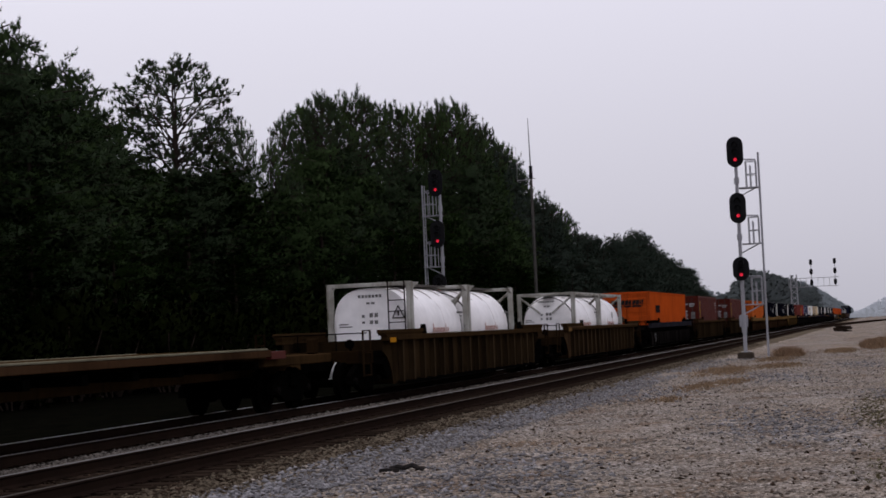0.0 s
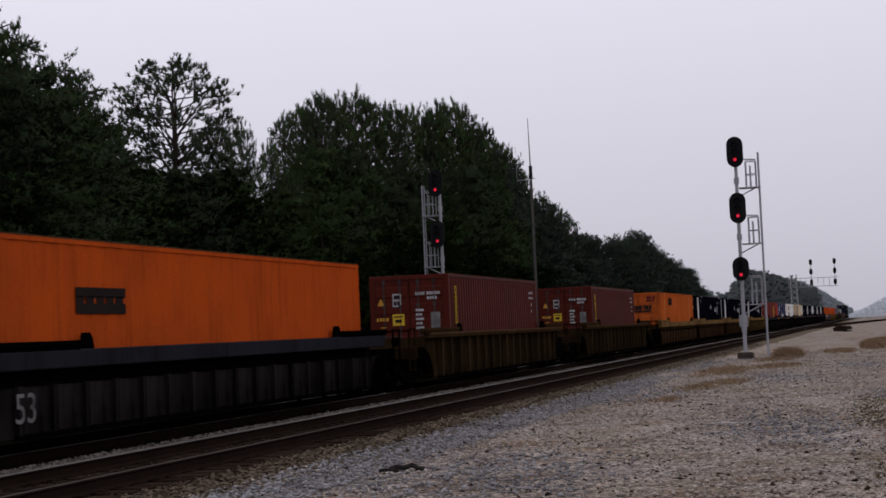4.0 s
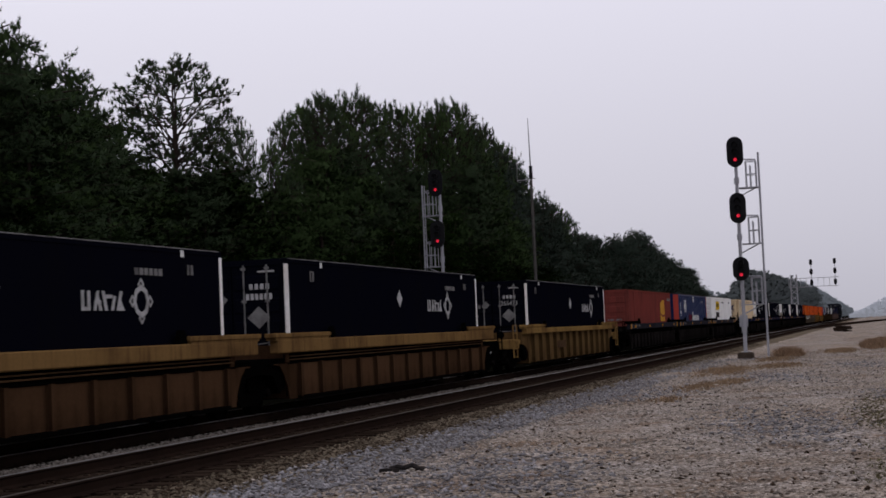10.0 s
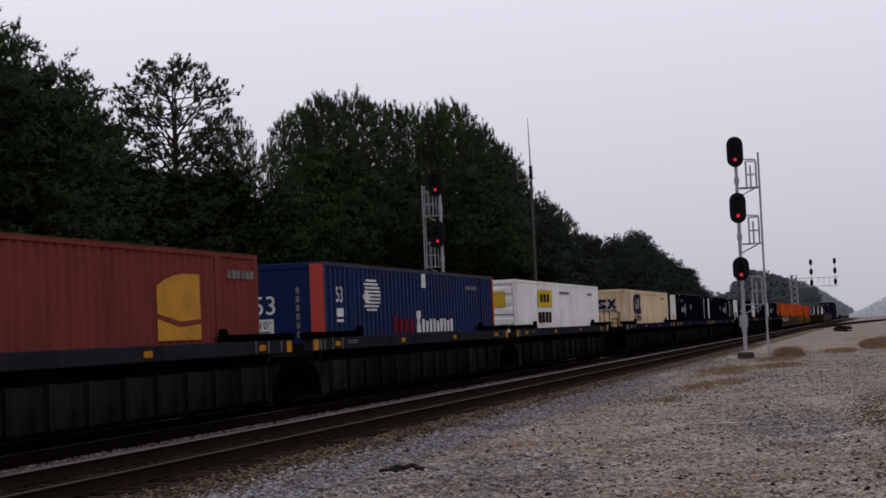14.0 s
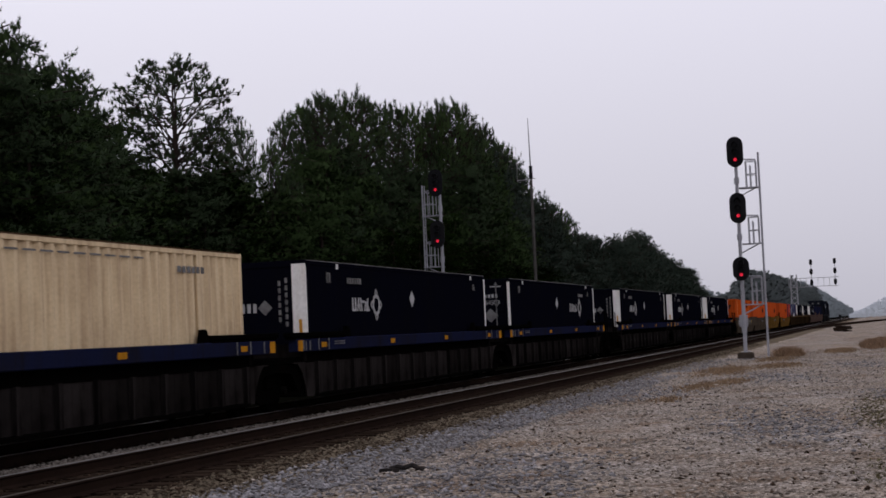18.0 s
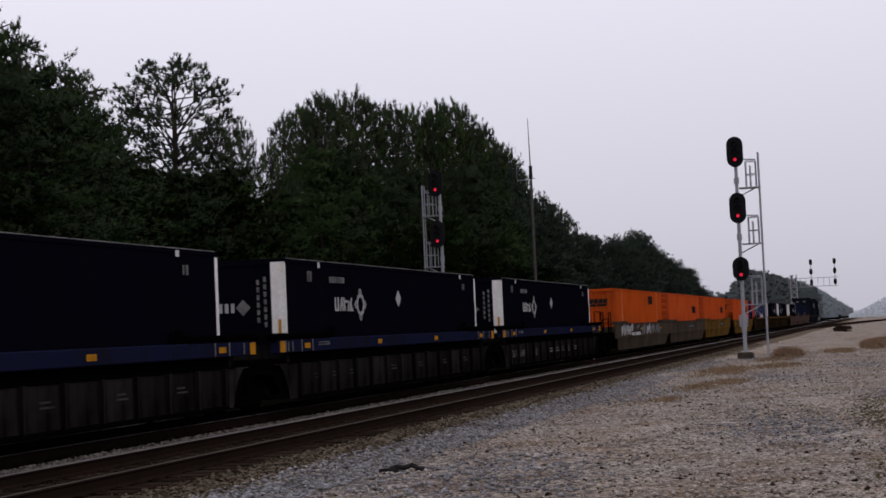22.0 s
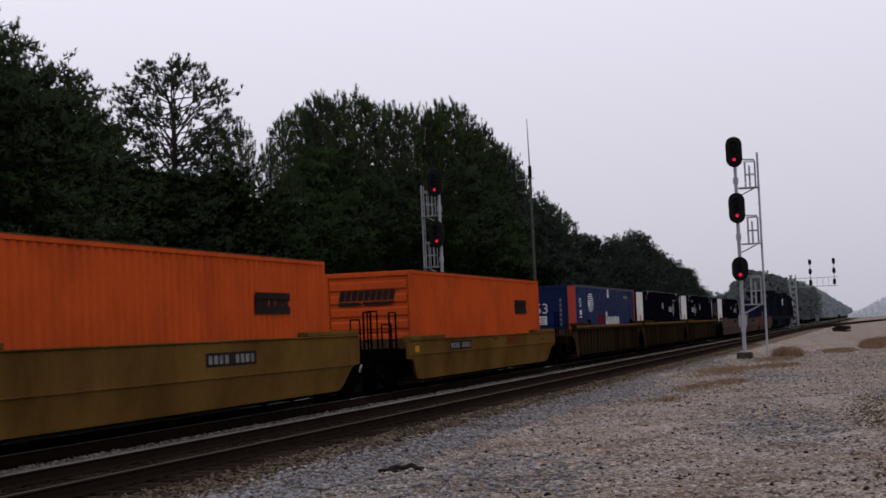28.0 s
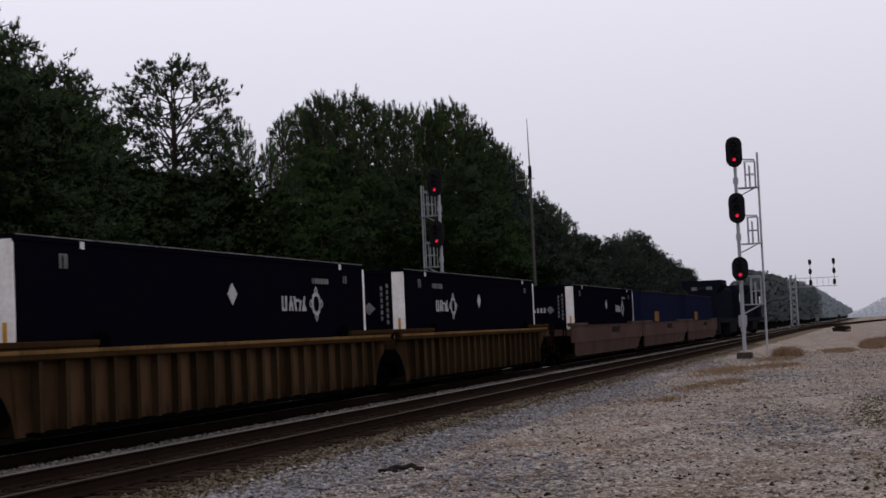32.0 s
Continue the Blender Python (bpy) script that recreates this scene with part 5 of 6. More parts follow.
HL = 16.15 / 2
b = container(-166.6, "container", "orange container with black brand blocks on closed doors", "orange", end="doors", pitch=0.55, depth=0.02)
orange_label(b, HL, 2.27, 3.93, 2.08, 2.5)
end_brand(b, -HL - 0.002, -0.9, 0.93, 2.2, 2.46)
st = Shape().prism([(-1.1, 1.74), (-0.98, 1.56), (-0.78, 1.56), (-0.66, 1.74), (-0.78, 1.9), (-0.98, 1.9)], 1, -HL - 0.008, -HL - 0.002)
part("door_sticker", st, M["dull_grey"], b, "pale grey six-sided door sticker")
ring = Shape().spin([(-HL - 0.008, 0.12), (-HL - 0.008, 0.17), (-HL - 0.002, 0.17), (-HL - 0.002, 0.12)], (-0.3, 1.42), 14)
part("round_mark", ring, M["tan"], b, "faded round door mark")
for s in (-144.0, -120.25):
    b = container(s, "container", "dark maroon forty-foot container with stickered doors", "maroon", length=12.19, width=2.44, end="doors", pitch=0.30, depth=0.036)
    bars(b, "number_mark", M["mark_soft"], 1.222, [(4.75 + 0.15 * k, 4.83 + 0.15 * k, 2.40, 2.48) for k in range(5)] + [(4.75 + 0.15 * k, 4.83 + 0.15 * k, 2.22, 2.30) for k in range(5)] + [(5.1, 5.2, 1.98, 2.07), (5.1, 5.2, 1.75, 1.84)])
    for k in range(4):
        z = 1.42 + 0.29 * k
        bars(b, "caution_mark", M["mark_yellow"], 1.222, [(-5.44, -5.39, z, z + 0.25), (-5.27, -5.22, z, z + 0.25), (-5.44, -5.22, z, z + 0.05), (-5.44, -5.22, z + 0.2, z + 0.25)], "yellow outlined mark")
    bars(b, "caution_mark", M["mark_soft"], 1.222, [(-5.36, -5.32, 1.0, 1.36)])
    y = -6.11
    part("door_sticker", Shape().prism([(-0.98, 2.02), (-0.76, 2.02), (-0.87, 2.24)], 1, y - 0.006, y), M["gold"], b, "yellow triangular sticker")
    end_bars(b, "door_sticker", M["mark_soft"], y, [(-0.50, -0.24, 1.98, 2.36)], "white handling sticker")
    end_bars(b, "sticker_print", M["mark_black"], y - 0.006, [(-0.46, -0.28, 2.2, 2.32), (-0.46, -0.38, 2.02, 2.14), (-0.36, -0.28, 2.02, 2.14)])
    end_bars(b, "door_sticker", M["mark_yellow"], y, [(-0.52, -0.16, 1.42, 1.76)], "yellow warning panel")
    end_bars(b, "sticker_print", M["mark_black"], y - 0.006, [(-0.48, -0.2, 1.66, 1.7), (-0.44, -0.24, 1.5, 1.6)])
    end_bars(b, "number_mark", M["gold"], y, [(-1.02 + 0.1 * k, -0.95 + 0.1 * k, 1.56, 1.66) for k in range(4)] + [(-0.9, -0.72, 1.36, 1.39)])
    end_bars(b, "number_mark", M["mark_soft"], y, [(0.2 + 0.075 * k, 0.26 + 0.075 * k, 2.30, 2.39) for k in range(4)] + [(0.55 + 0.07 * k, 0.605 + 0.07 * k, 2.30, 2.39) for k in range(6)] + [(0.56 + 0.08 * k, 0.62 + 0.08 * k, 2.16, 2.25) for k in range(4)])
    end_bars(b, "weight_list", M["mark_soft"], y, [(0.2, 0.44 - 0.05 * (k % 2), 1.3 + 0.13 * k, 1.37 + 0.13 * k) for k in range(5)])
    end_bars(b, "door_plate", M["mark_grey"], y, [(0.66, 0.94, 1.32, 1.78)], "grey approval plate")
b = container(-96.7, "container", "faded orange container with black brand blocks on closed doors", "orange_pale", end="doors", pitch=0.5, depth=0.016, mid_posts=True)
orange_label(b, HL, 3.55, 5.23, 2.53, 2.95)
end_brand(b, -HL - 0.002, -0.95, 0.80, 1.92, 2.18)
end_brand(b, -HL - 0.003, 0.5, 1.0, 2.52, 2.68, "dim_red", n=4)
for s in (-77.1, -57.5, -34.1, 92.05):
    dark_container(s, True, "blue-black container with white brand marks and white door edges")
for s in (72.45, 115.4, 135.05, 154.8, 282.05, 301.5, 325.35):
    dark_container(s, False, "blue-black container with white brand marks and white corner posts", s in (282.05, 325.35))
b = container(-10.65, "container", "weathered red corrugated container with a gold emblem patch", "brick_red", end="doors", pitch=0.30, depth=0.05, mid_posts=True)
em = Shape().prism([(11.5 - HL, 1.24), (13.29 - HL, 1.24), (13.29 - HL, 2.44), (12.6 - HL, 2.44), (12.2 - HL, 2.40), (11.8 - HL, 2.31), (11.5 - HL, 2.2)], 0, 1.297, 1.303)
part("emblem", em, M["gold"], b, "gold emblem patch")
sw = Shape().prism([(11.5 - HL, 1.72), (12.4 - HL, 1.58), (13.3 - HL, 1.62), (13.3 - HL, 1.53), (12.4 - HL, 1.47), (11.5 - HL, 1.63)], 0, 1.303, 1.309)
part("emblem_swoosh", sw, M["brick_red"], b)
bars(b, "number_mark", M["mark_grey"], 1.297, block_word(14.6 - HL, 15.95 - HL, 2.40, 2.56, 6))
end_bars(b, "emblem", M["gold"], -HL - 0.002, [(-0.62, -0.28, 2.28, 2.56), (-0.62, -0.28, 2.0, 2.24), (-0.86, -0.66, 2.02, 2.14)], "gold emblem patch")
for x in (0.2, 0.62):
    end_bars(b, "number_mark", M["mark_grey"], -HL - 0.002, [(x, x + 0.3, 1.36, 1.44)])


def blue_container(s):
    b = container(s, "container", "blue corrugated container with orange front edge and white lettering", "blue", end="plain", post="blue", pitch=0.34, depth=0.05)
    part("edge_stripe", Shape().box(0.98, 1.302, -HL - 0.012, -HL - 0.004, 0.04, 2.86), M["mark_red"], b, "orange painted front edge")
    part("edge_stripe", Shape().box(-1.302, -1.05, -HL - 0.012, -HL - 0.004, 0.04, 2.86), M["mark_red"], b, "orange painted front edge")
    part("edge_stripe", Shape().box(1.292, 1.302, HL - 0.16, HL, 0.04, 2.86), M["orange_red"], b, "orange painted rear edge")
    for y in (1.98, 14.6):
        part("bay_seam", Shape().box(1.24, 1.295, y - 0.03 - HL, y + 0.03 - HL, 0.16, 2.8), M["blue"], b)
    part("size_number", text_mesh("53", 0.52, M["mark_white"]), None, b, "painted size number", at=(1.297, 0.82 - HL, 1.98))
    bars(b, "size_plate", M["mark_white"], 1.297, [(0.85 - HL, 1.3 - HL, 1.52, 1.58), (0.85 - HL, 1.3 - HL, 1.64, 1.84)])
    globe = Shape()
    for k in range(9):
        z = 1.78 + 0.09 * k
        half = 0.72 * math.sqrt(max(0.05, 1 - ((k - 4) / 4.8) ** 2))
        globe.box(1.297, 1.303, 3.45 - HL - half * (0.75 if 1 < k < 7 else 1), 3.45 - HL + half, z, z + 0.05)
    globe.prism([(2.75 - HL, 2.12), (3.1 - HL, 1.95), (3.35 - HL, 2.12), (3.1 - HL, 2.3)], 0, 1.297, 1.304)
    part("emblem", globe, M["mark_white"], b, "striped round white emblem")["kind"] = "stuff"
    bars(b, "small_plate", M["mark_white"], 1.297, [(7.88 - HL, 8.29 - HL, 2.42, 2.80)])
    bars(b, "brand_mark", M["dim_red"], 1.297, [(a, b + 0.02, c, d) for a, b, c, d in block_word(5.2 - HL, 7.15 - HL, 1.22, 1.58, 4)] + [(5.2 - HL, 5.5 - HL, 1.58, 1.68)], "dim red word blocks")
    bars(b, "brand_mark", M["mark_white"], 1.297, [(7.3 - HL, 7.7 - HL, 1.58, 1.78), (7.36 - HL, 7.6 - HL, 1.42, 1.58), (7.3 - HL, 7.7 - HL, 1.2, 1.42)] + [(a, b - 0.03, c, d - 0.05 * (i % 3 == 1)) for i, (a, b, c, d) in enumerate(block_word(7.82 - HL, 11.1 - HL, 1.2, 1.56, 9))], "white word blocks")
    bars(b, "number_mark", M["mark_grey"], 1.297, block_word(12.6 - HL, 14.0 - HL, 2.42, 2.54, 5))
    num = part("size_number", text_mesh("53", 0.6, M["mark_white"]), None, b, "painted size number", at=(-0.45, -HL - 0.004 + 0.02, 1.75))
    num.rotation_euler.z = -math.pi / 2
    end_bars(b, "size_plate", M["mark_white"], -HL + 0.019, [(-0.5, 0.06, 1.28, 1.64)])
    small = part("size_note", text_mesh('110"', 0.24, M["mark_black"]), None, b, "painted height note", at=(-0.44, -HL + 0.011, 1.42))
    small.rotation_euler.z = -math.pi / 2
    end_bars(b, "small_print", M["mark_black"], -HL + 0.012, [(-0.42, -0.02, 1.33, 1.36)])
    end_bars(b, "number_mark", M["mark_grey"], -HL + 0.019, [(0.62, 0.7, 1.2 + 0.2 * k, 1.34 + 0.2 * k) for k in range(6)])
    return b


blue_container(9.35)
blue_container(263.0)
b = container(29.05, "container", "white container with yellow sign panels and ribbed front", "white", end="ribs", pitch=0.34, depth=0.06)
bars(b, "sign_panel", M["mark_yellow"], 1.297, [(3.3 - HL, 5.9 - HL, 1.95, 2.58)], "yellow brand panel")
bars(b, "brand_mark", M["mark_black"], 1.304, block_word(3.7 - HL, 5.5 - HL, 2.12, 2.42, 3))
bars(b, "brand_mark", M["mark_black"], 1.297, block_word(3.4 - HL, 5.8 - HL, 1.36, 1.76, 4), "black word blocks")
bars(b, "number_mark", M["mark_grey"], 1.297, block_word(7.5 - HL, 9.4 - HL, 2.46, 2.56, 8) + block_word(13.4 - HL, 14.6 - HL, 2.46, 2.56, 5))
end_bars(b, "sign_panel", M["mark_yellow"], -HL + 0.01, [(-0.95, 0.85, 1.95, 2.5)], "yellow brand panel")
end_bars(b, "brand_mark", M["mark_black"], -HL + 0.003, [(-0.4, -0.15, 2.1, 2.36), (-0.05, 0.2, 2.1, 2.36)])
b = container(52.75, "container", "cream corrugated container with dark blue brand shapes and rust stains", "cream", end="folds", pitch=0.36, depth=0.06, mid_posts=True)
part("side_bay", Shape().box(1.25, 1.291, -7.86, -6.28, 0.17, 2.78, 0.006), M["cream_grey"], b, "smooth grey-stained bay beside the corner post")


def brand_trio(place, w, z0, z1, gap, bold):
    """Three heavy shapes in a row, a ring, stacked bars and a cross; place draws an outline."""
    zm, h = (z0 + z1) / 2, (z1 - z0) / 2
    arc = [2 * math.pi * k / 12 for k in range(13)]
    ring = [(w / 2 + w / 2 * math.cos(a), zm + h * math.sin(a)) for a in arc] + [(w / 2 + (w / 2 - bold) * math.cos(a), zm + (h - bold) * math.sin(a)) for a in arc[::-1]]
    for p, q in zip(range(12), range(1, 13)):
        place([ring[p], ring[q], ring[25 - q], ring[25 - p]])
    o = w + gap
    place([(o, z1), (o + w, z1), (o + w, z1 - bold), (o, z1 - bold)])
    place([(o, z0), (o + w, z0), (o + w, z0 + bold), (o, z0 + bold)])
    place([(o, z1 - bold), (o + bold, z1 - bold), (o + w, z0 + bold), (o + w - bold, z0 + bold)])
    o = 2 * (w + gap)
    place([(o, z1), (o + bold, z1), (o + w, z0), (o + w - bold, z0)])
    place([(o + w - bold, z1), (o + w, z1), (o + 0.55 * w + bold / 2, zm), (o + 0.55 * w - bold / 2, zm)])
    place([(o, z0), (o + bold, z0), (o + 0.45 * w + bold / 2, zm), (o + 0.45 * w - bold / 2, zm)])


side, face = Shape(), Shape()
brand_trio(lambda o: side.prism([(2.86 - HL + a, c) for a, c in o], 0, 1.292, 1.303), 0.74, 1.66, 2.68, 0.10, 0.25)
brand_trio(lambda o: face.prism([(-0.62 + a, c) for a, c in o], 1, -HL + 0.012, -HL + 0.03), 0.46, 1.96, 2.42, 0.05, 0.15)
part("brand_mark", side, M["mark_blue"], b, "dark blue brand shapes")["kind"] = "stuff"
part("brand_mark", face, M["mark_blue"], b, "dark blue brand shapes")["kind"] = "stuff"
part("lettering", text_mesh("INTERMODAL", 0.4, M["mark_black"]), None, b, "dark painted word", at=(1.300, 2.93 - HL, 1.32)).scale = (1, 0.99, 1)
word = part("lettering", text_mesh("INTERMODAL", 0.2, M["mark_blue"]), None, b, "dark painted word", at=(-0.58, -HL + 0.02, 1.79))
word.rotation_euler.z = -math.pi / 2
word.scale = (1, 1.18, 1)
bars(b, "number_mark", M["mark_grey"], 1.297, block_word(13.2 - HL, 14.4 - HL, 2.46, 2.58, 6) + block_word(5.9 - HL, 12.0 - HL, 2.66, 2.69, 12))
end_bars(b, "rust_stain", M["tan"], -HL + 0.022, [(-0.78, -0.70, 1.62, 2.3)], "rusty vertical stain")
for s, mat, lab, folds in ((178.05, "orange", (10.93, 12.45, 2.54, 2.97), (0.5, 0.016)), (197.35, "orange_red", (12.0, 13.9, 2.07, 2.5), (0.5, 0.016)), (216.45, "orange_red", (11.97, 13.88, 2.07, 2.51), (0.30, 0.05)), (239.6, "orange_red", (12.14, 13.96, 2.06, 2.53), (0.26, 0.045))):
    b = container(s, "container", "bright orange container with black brand blocks", mat, end="folds" if s < 190 else "ribs", pitch=folds[0], depth=folds[1], mid_posts=s < 190)
    orange_label(b, HL, *lab)
    if s < 190:
        end_brand(b, -HL + 0.018, 0.0, 0.9, 2.2, 2.42, n=4)
    else:
        end_brand(b, -HL + 0.005, -0.85, 0.75, 2.12, 2.4)
for s in (344.7, 364.3):
    b = container(s, "container", "dark blue container with a faded gold patch", "navy", end="plain", pitch=0.3, depth=0.03)
    bars(b, "emblem", M["yellow"], 1.297, [(4.6 - HL, 6.4 - HL, 1.25, 1.8)], "faded gold patch")
    end_bars(b, "emblem", M["yellow"], -HL + 0.018, [(-1.0, 0.6, 2.2, 2.6)], "faded gold patch")


# ---- pushing locomotives
def locomotive(s, label):
    l = thing("locomotive", (TRAIN_TRACK, s, 0), label, "locomotive", "locomotives")
    part("underframe", Shape().box(-1.5, 1.5, -11.0, 11.0, 1.25, 1.62, 0.03), M["loco_grey"], l)
    part("fuel_tank", Shape().prism([(-1.4, 0.45), (-1.1, 0.25), (1.1, 0.25), (1.4, 0.45), (1.45, 1.25), (-1.45, 1.25)], 1, -3.2, 3.2), M["loco_grey"], l)
    part("hood", Shape().prism([(-0.95, 1.62), (0.95, 1.62), (0.95, 4.0), (0.7, 4.3), (-0.7, 4.3), (-0.95, 4.0)], 1, -6.2, 5.6), M["loco_blue"], l)
    part("radiator_housing", Shape().prism([(-1.05, 1.62), (1.05, 1.62), (1.05, 3.7), (1.56, 4.2), (1.56, 4.66), (-1.56, 4.66), (-1.56, 4.2), (-1.05, 3.7)], 1, -10.2, -6.2), M["loco_blue"], l, "flared radiator housing")
    for x in (1.57, -1.6):
        for k in range(8):
            part("louvre", Shape().box(x, x + 0.03, -10.0 + 0.47 * k, -9.62 + 0.47 * k, 4.26, 4.58), M["loco_grey"], l)
    part("cab", Shape().prism([(-1.5, 1.62), (1.5, 1.62), (1.5, 4.0), (1.15, 4.5), (-1.15, 4.5), (-1.5, 4.0)], 1, 5.6, 8.4), M["loco_blue"], l)
    part("nose", Shape().prism([(8.4, 1.62), (10.4, 1.62), (10.3, 2.7), (9.7, 3.05), (8.4, 3.15)], 0, -1.0, 1.0), M["loco_blue"], l)
    for c in (1, -1):
        x0, x1 = sorted((c * 1.49, c * 1.51))
        for y in (5.95, 7.1):
            part("cab_window", Shape().box(x0, x1, y, y + 0.95, 3.0, 3.75, 0.005), M["glass"], l)
        hr = Shape()
        for k in range(9):
            hr.rod((c * 1.45, -10.4 + 1.95 * k, 1.62), (c * 1.45, -10.4 + 1.95 * k, 2.65), 0.02, 6)
        hr.rod((c * 1.45, -10.4, 2.65), (c * 1.45, 5.2, 2.65), 0.02, 6)
        part("handrail", hr, M["loco_grey"], l)
        for y in (-10.7, 10.5):
            st = Shape()
            for k in range(4):
                st.box(min(c * 1.0, c * 1.45), max(c * 1.0, c * 1.45), y - 0.15, y + 0.15, 0.45 + 0.3 * k, 0.5 + 0.3 * k)
            part("step", st, M["loco_grey"], l)
    part("exhaust_stack", Shape().box(-0.5, 0.5, 1.0, 2.4, 4.28, 4.6, 0.04), M["loco_grey"], l)
    part("fan_cover", Shape().rod((0, -1.8, 4.28), (0, -1.8, 4.42), 0.65, 20), M["loco_grey"], l)
    part("headlight", Shape().rod((-0.14, -10.22, 4.05), (-0.14, -10.3, 4.05), 0.11, 12).rod((0.14, -10.22, 4.05), (0.14, -10.3, 4.05), 0.11, 12), M["lens"], l)
    end_bars(l, "number_board", M["mark_grey"], -10.21, [(-0.8, -0.35, 3.9, 4.15), (0.35, 0.8, 3.9, 4.15)])
    part("pilot", Shape().box(-1.4, 1.4, -11.25, -11.05, 0.35, 1.3, 0.03), M["loco_grey"], l)
    for c in (-1, 1):
        part("coupler", Shape().box(-0.15, 0.15, min(c * 11.0, c * 11.7), max(c * 11.0, c * 11.7), 0.72, 1.0, 0.03), M["underframe"], l)
    add_bogie(l, -7.0, (-1.85, 0.0, 1.85))
    add_bogie(l, 7.0, (-1.85, 0.0, 1.85))
    return rolling(l, s)


locomotive(388.4, "dark blue diesel locomotive with flared radiators, pushing the train")
locomotive(412.0, "dark blue diesel locomotive with flared radiators, at the rear")


# ---------------------------------------------------------------- signals
def signal_head(parent, x, y, z, lit, tall=1.44, wide=0.76, back=False):
    """An oblong black target with three hooded lenses; the lowest one glows."""
    r = wide / 2
    out = [(x + r * math.cos(a), z + (tall / 2 - r) + r * math.sin(a)) for a in [math.pi * i / 10 for i in range(11)]]
    out += [(x + r * math.cos(a), z - (tall / 2 - r) + r * math.sin(a)) for a in [math.pi + math.pi * i / 10 for i in range(11)]]
    h = part("signal_head", Shape().prism(out, 1, y - 0.02, y + 0.02).box(x - 0.16, x + 0.16, y + 0.02, y + 0.26, z - tall / 2 + 0.16, z + tall / 2 - 0.16, 0.02), M["signal_black"], parent, "black oblong signal head")
    for k, zz in enumerate((z + 0.34 * tall / 1.44, z, z - 0.36 * tall / 1.44)):
        on = k == 2 and lit
        part("lens", Shape().rod((x, y - 0.03, zz), (x, y - 0.02, zz), 0.08, 18), M["red_light" if on else "lens"], h, "glowing red lens" if on else "")
        arc = [math.pi * (-0.2 + 0.1 * i) for i in range(15)]
        ring = [(x + 0.137 * math.cos(a), zz + 0.137 * math.sin(a)) for a in arc] + [(x + 0.125 * math.cos(a), zz + 0.125 * math.sin(a)) for a in arc[::-1]]
        hood = Shape().prism(ring, 1, y - 0.24, y - 0.02)
        part("hood", hood, M["signal_black"], h)
    return h


def signal_mast(x, y, heads, ladder_side, label, base_z=-0.34, off=0.0):
    """A tall tubular mast with signal heads, service cages and a ladder rail at its side."""
    m = thing("signal_mast", (x, y, base_z), label, "railway signal", "signals")
    top = heads[0] - base_z
    part("base", Shape().box(-0.35, 0.35, -0.35, 0.35, -0.2, 0.30, 0.03), M["concrete"], m, "stained concrete footing")
    pole = Shape().rod((0, 0, 0.3), (0, 0, 4.2), 0.09, 14).rod((0, 0, 4.2), (0, 0, 7.0), 0.084, 14).rod((0, 0, 7.0), (0, 0, top), 0.078, 14)
    part("pole", pole, M["aluminium"], m)
    part("foot_plate", Shape().box(-0.22, 0.22, -0.22, 0.22, 0.32, 0.36, 0.01), M["steel"], m)
    for z in (top - 1.35, top - 4.0, 1.4):
        part("clamp", Shape().rod((0, 0, z - 0.14), (0, 0, z + 0.14), 0.12, 12), M["aluminium"], m)
    k = ladder_side
    rail = Shape().rod((k * 1.02, 0.25, 0.1), (k * 1.02, 0.25, top - 0.05), 0.045, 8)
    part("ladder_rail", rail, M["aluminium"], m)
    rail2 = Shape().rod((k * 1.02, 0.65, 0.1), (k * 1.02, 0.65, top - 0.05), 0.03, 8)
    part("ladder_rail", rail2, M["aluminium"], m)
    for i in range(int((top - 1.2) / 0.33)):
        part("rung", Shape().rod((k * 1.02, 0.25, 0.5 + 0.33 * i), (k * 1.02, 0.65, 0.5 + 0.33 * i), 0.014, 6), M["aluminium"], m)
    for hz in heads:
        z = hz - base_z
        signal_head(m, off, -0.16, z, True, tall=1.44 if hz > 5 else 1.12)
        f = z - 1.68
        cage = Shape().box(min(k * 0.08, k * 1.05), max(k * 0.08, k * 1.05), 0.1, 0.75, f - 0.03, f + 0.02)
        part("platform", cage, M["aluminium"], m)
        c = Shape()
        for xx in (0.42, 0.62, 0.88):
            for yy in (0.12, 0.73):
                c.rod((k * xx, yy, f), (k * xx, yy, f + 1.25 - (0.2 if xx == 0.62 else 0)), 0.024, 6)
        for zz in (0.62, 1.25):
            c.rod((k * 0.42, 0.12, f + zz), (k * 0.88, 0.12, f + zz), 0.022, 6).rod((k * 0.42, 0.73, f + zz), (k * 0.88, 0.73, f + zz), 0.022, 6)
            c.rod((k * 0.88, 0.12, f + zz), (k * 0.88, 0.73, f + zz), 0.022, 6)
        c.rod((k * 0.1, 0.12, f + 1.35), (k * 0.9, 0.12, f + 1.3), 0.03, 6)
        part("safety_cage", c, M["aluminium"], m)
        part("bracket", Shape().rod((k * 0.06, 0.1, f - 0.42), (k * 0.85, 0.3, f - 0.03), 0.035, 6), M["aluminium"], m)
    part("junction_box", Shape().box(-0.22, 0.16, 0.09, 0.26, 1.5, 2.05, 0.02), M["aluminium"], m)
    return m


signal_mast(-6.17, 74.5, (9.36, 6.72, 3.87), 1, "silver signal mast with three black heads showing red light")
signal_mast(-21.9, 79.0, (9.33, 6.64, 4.0), -1, "silver signal mast beyond the train, black heads showing red", off=-0.17)


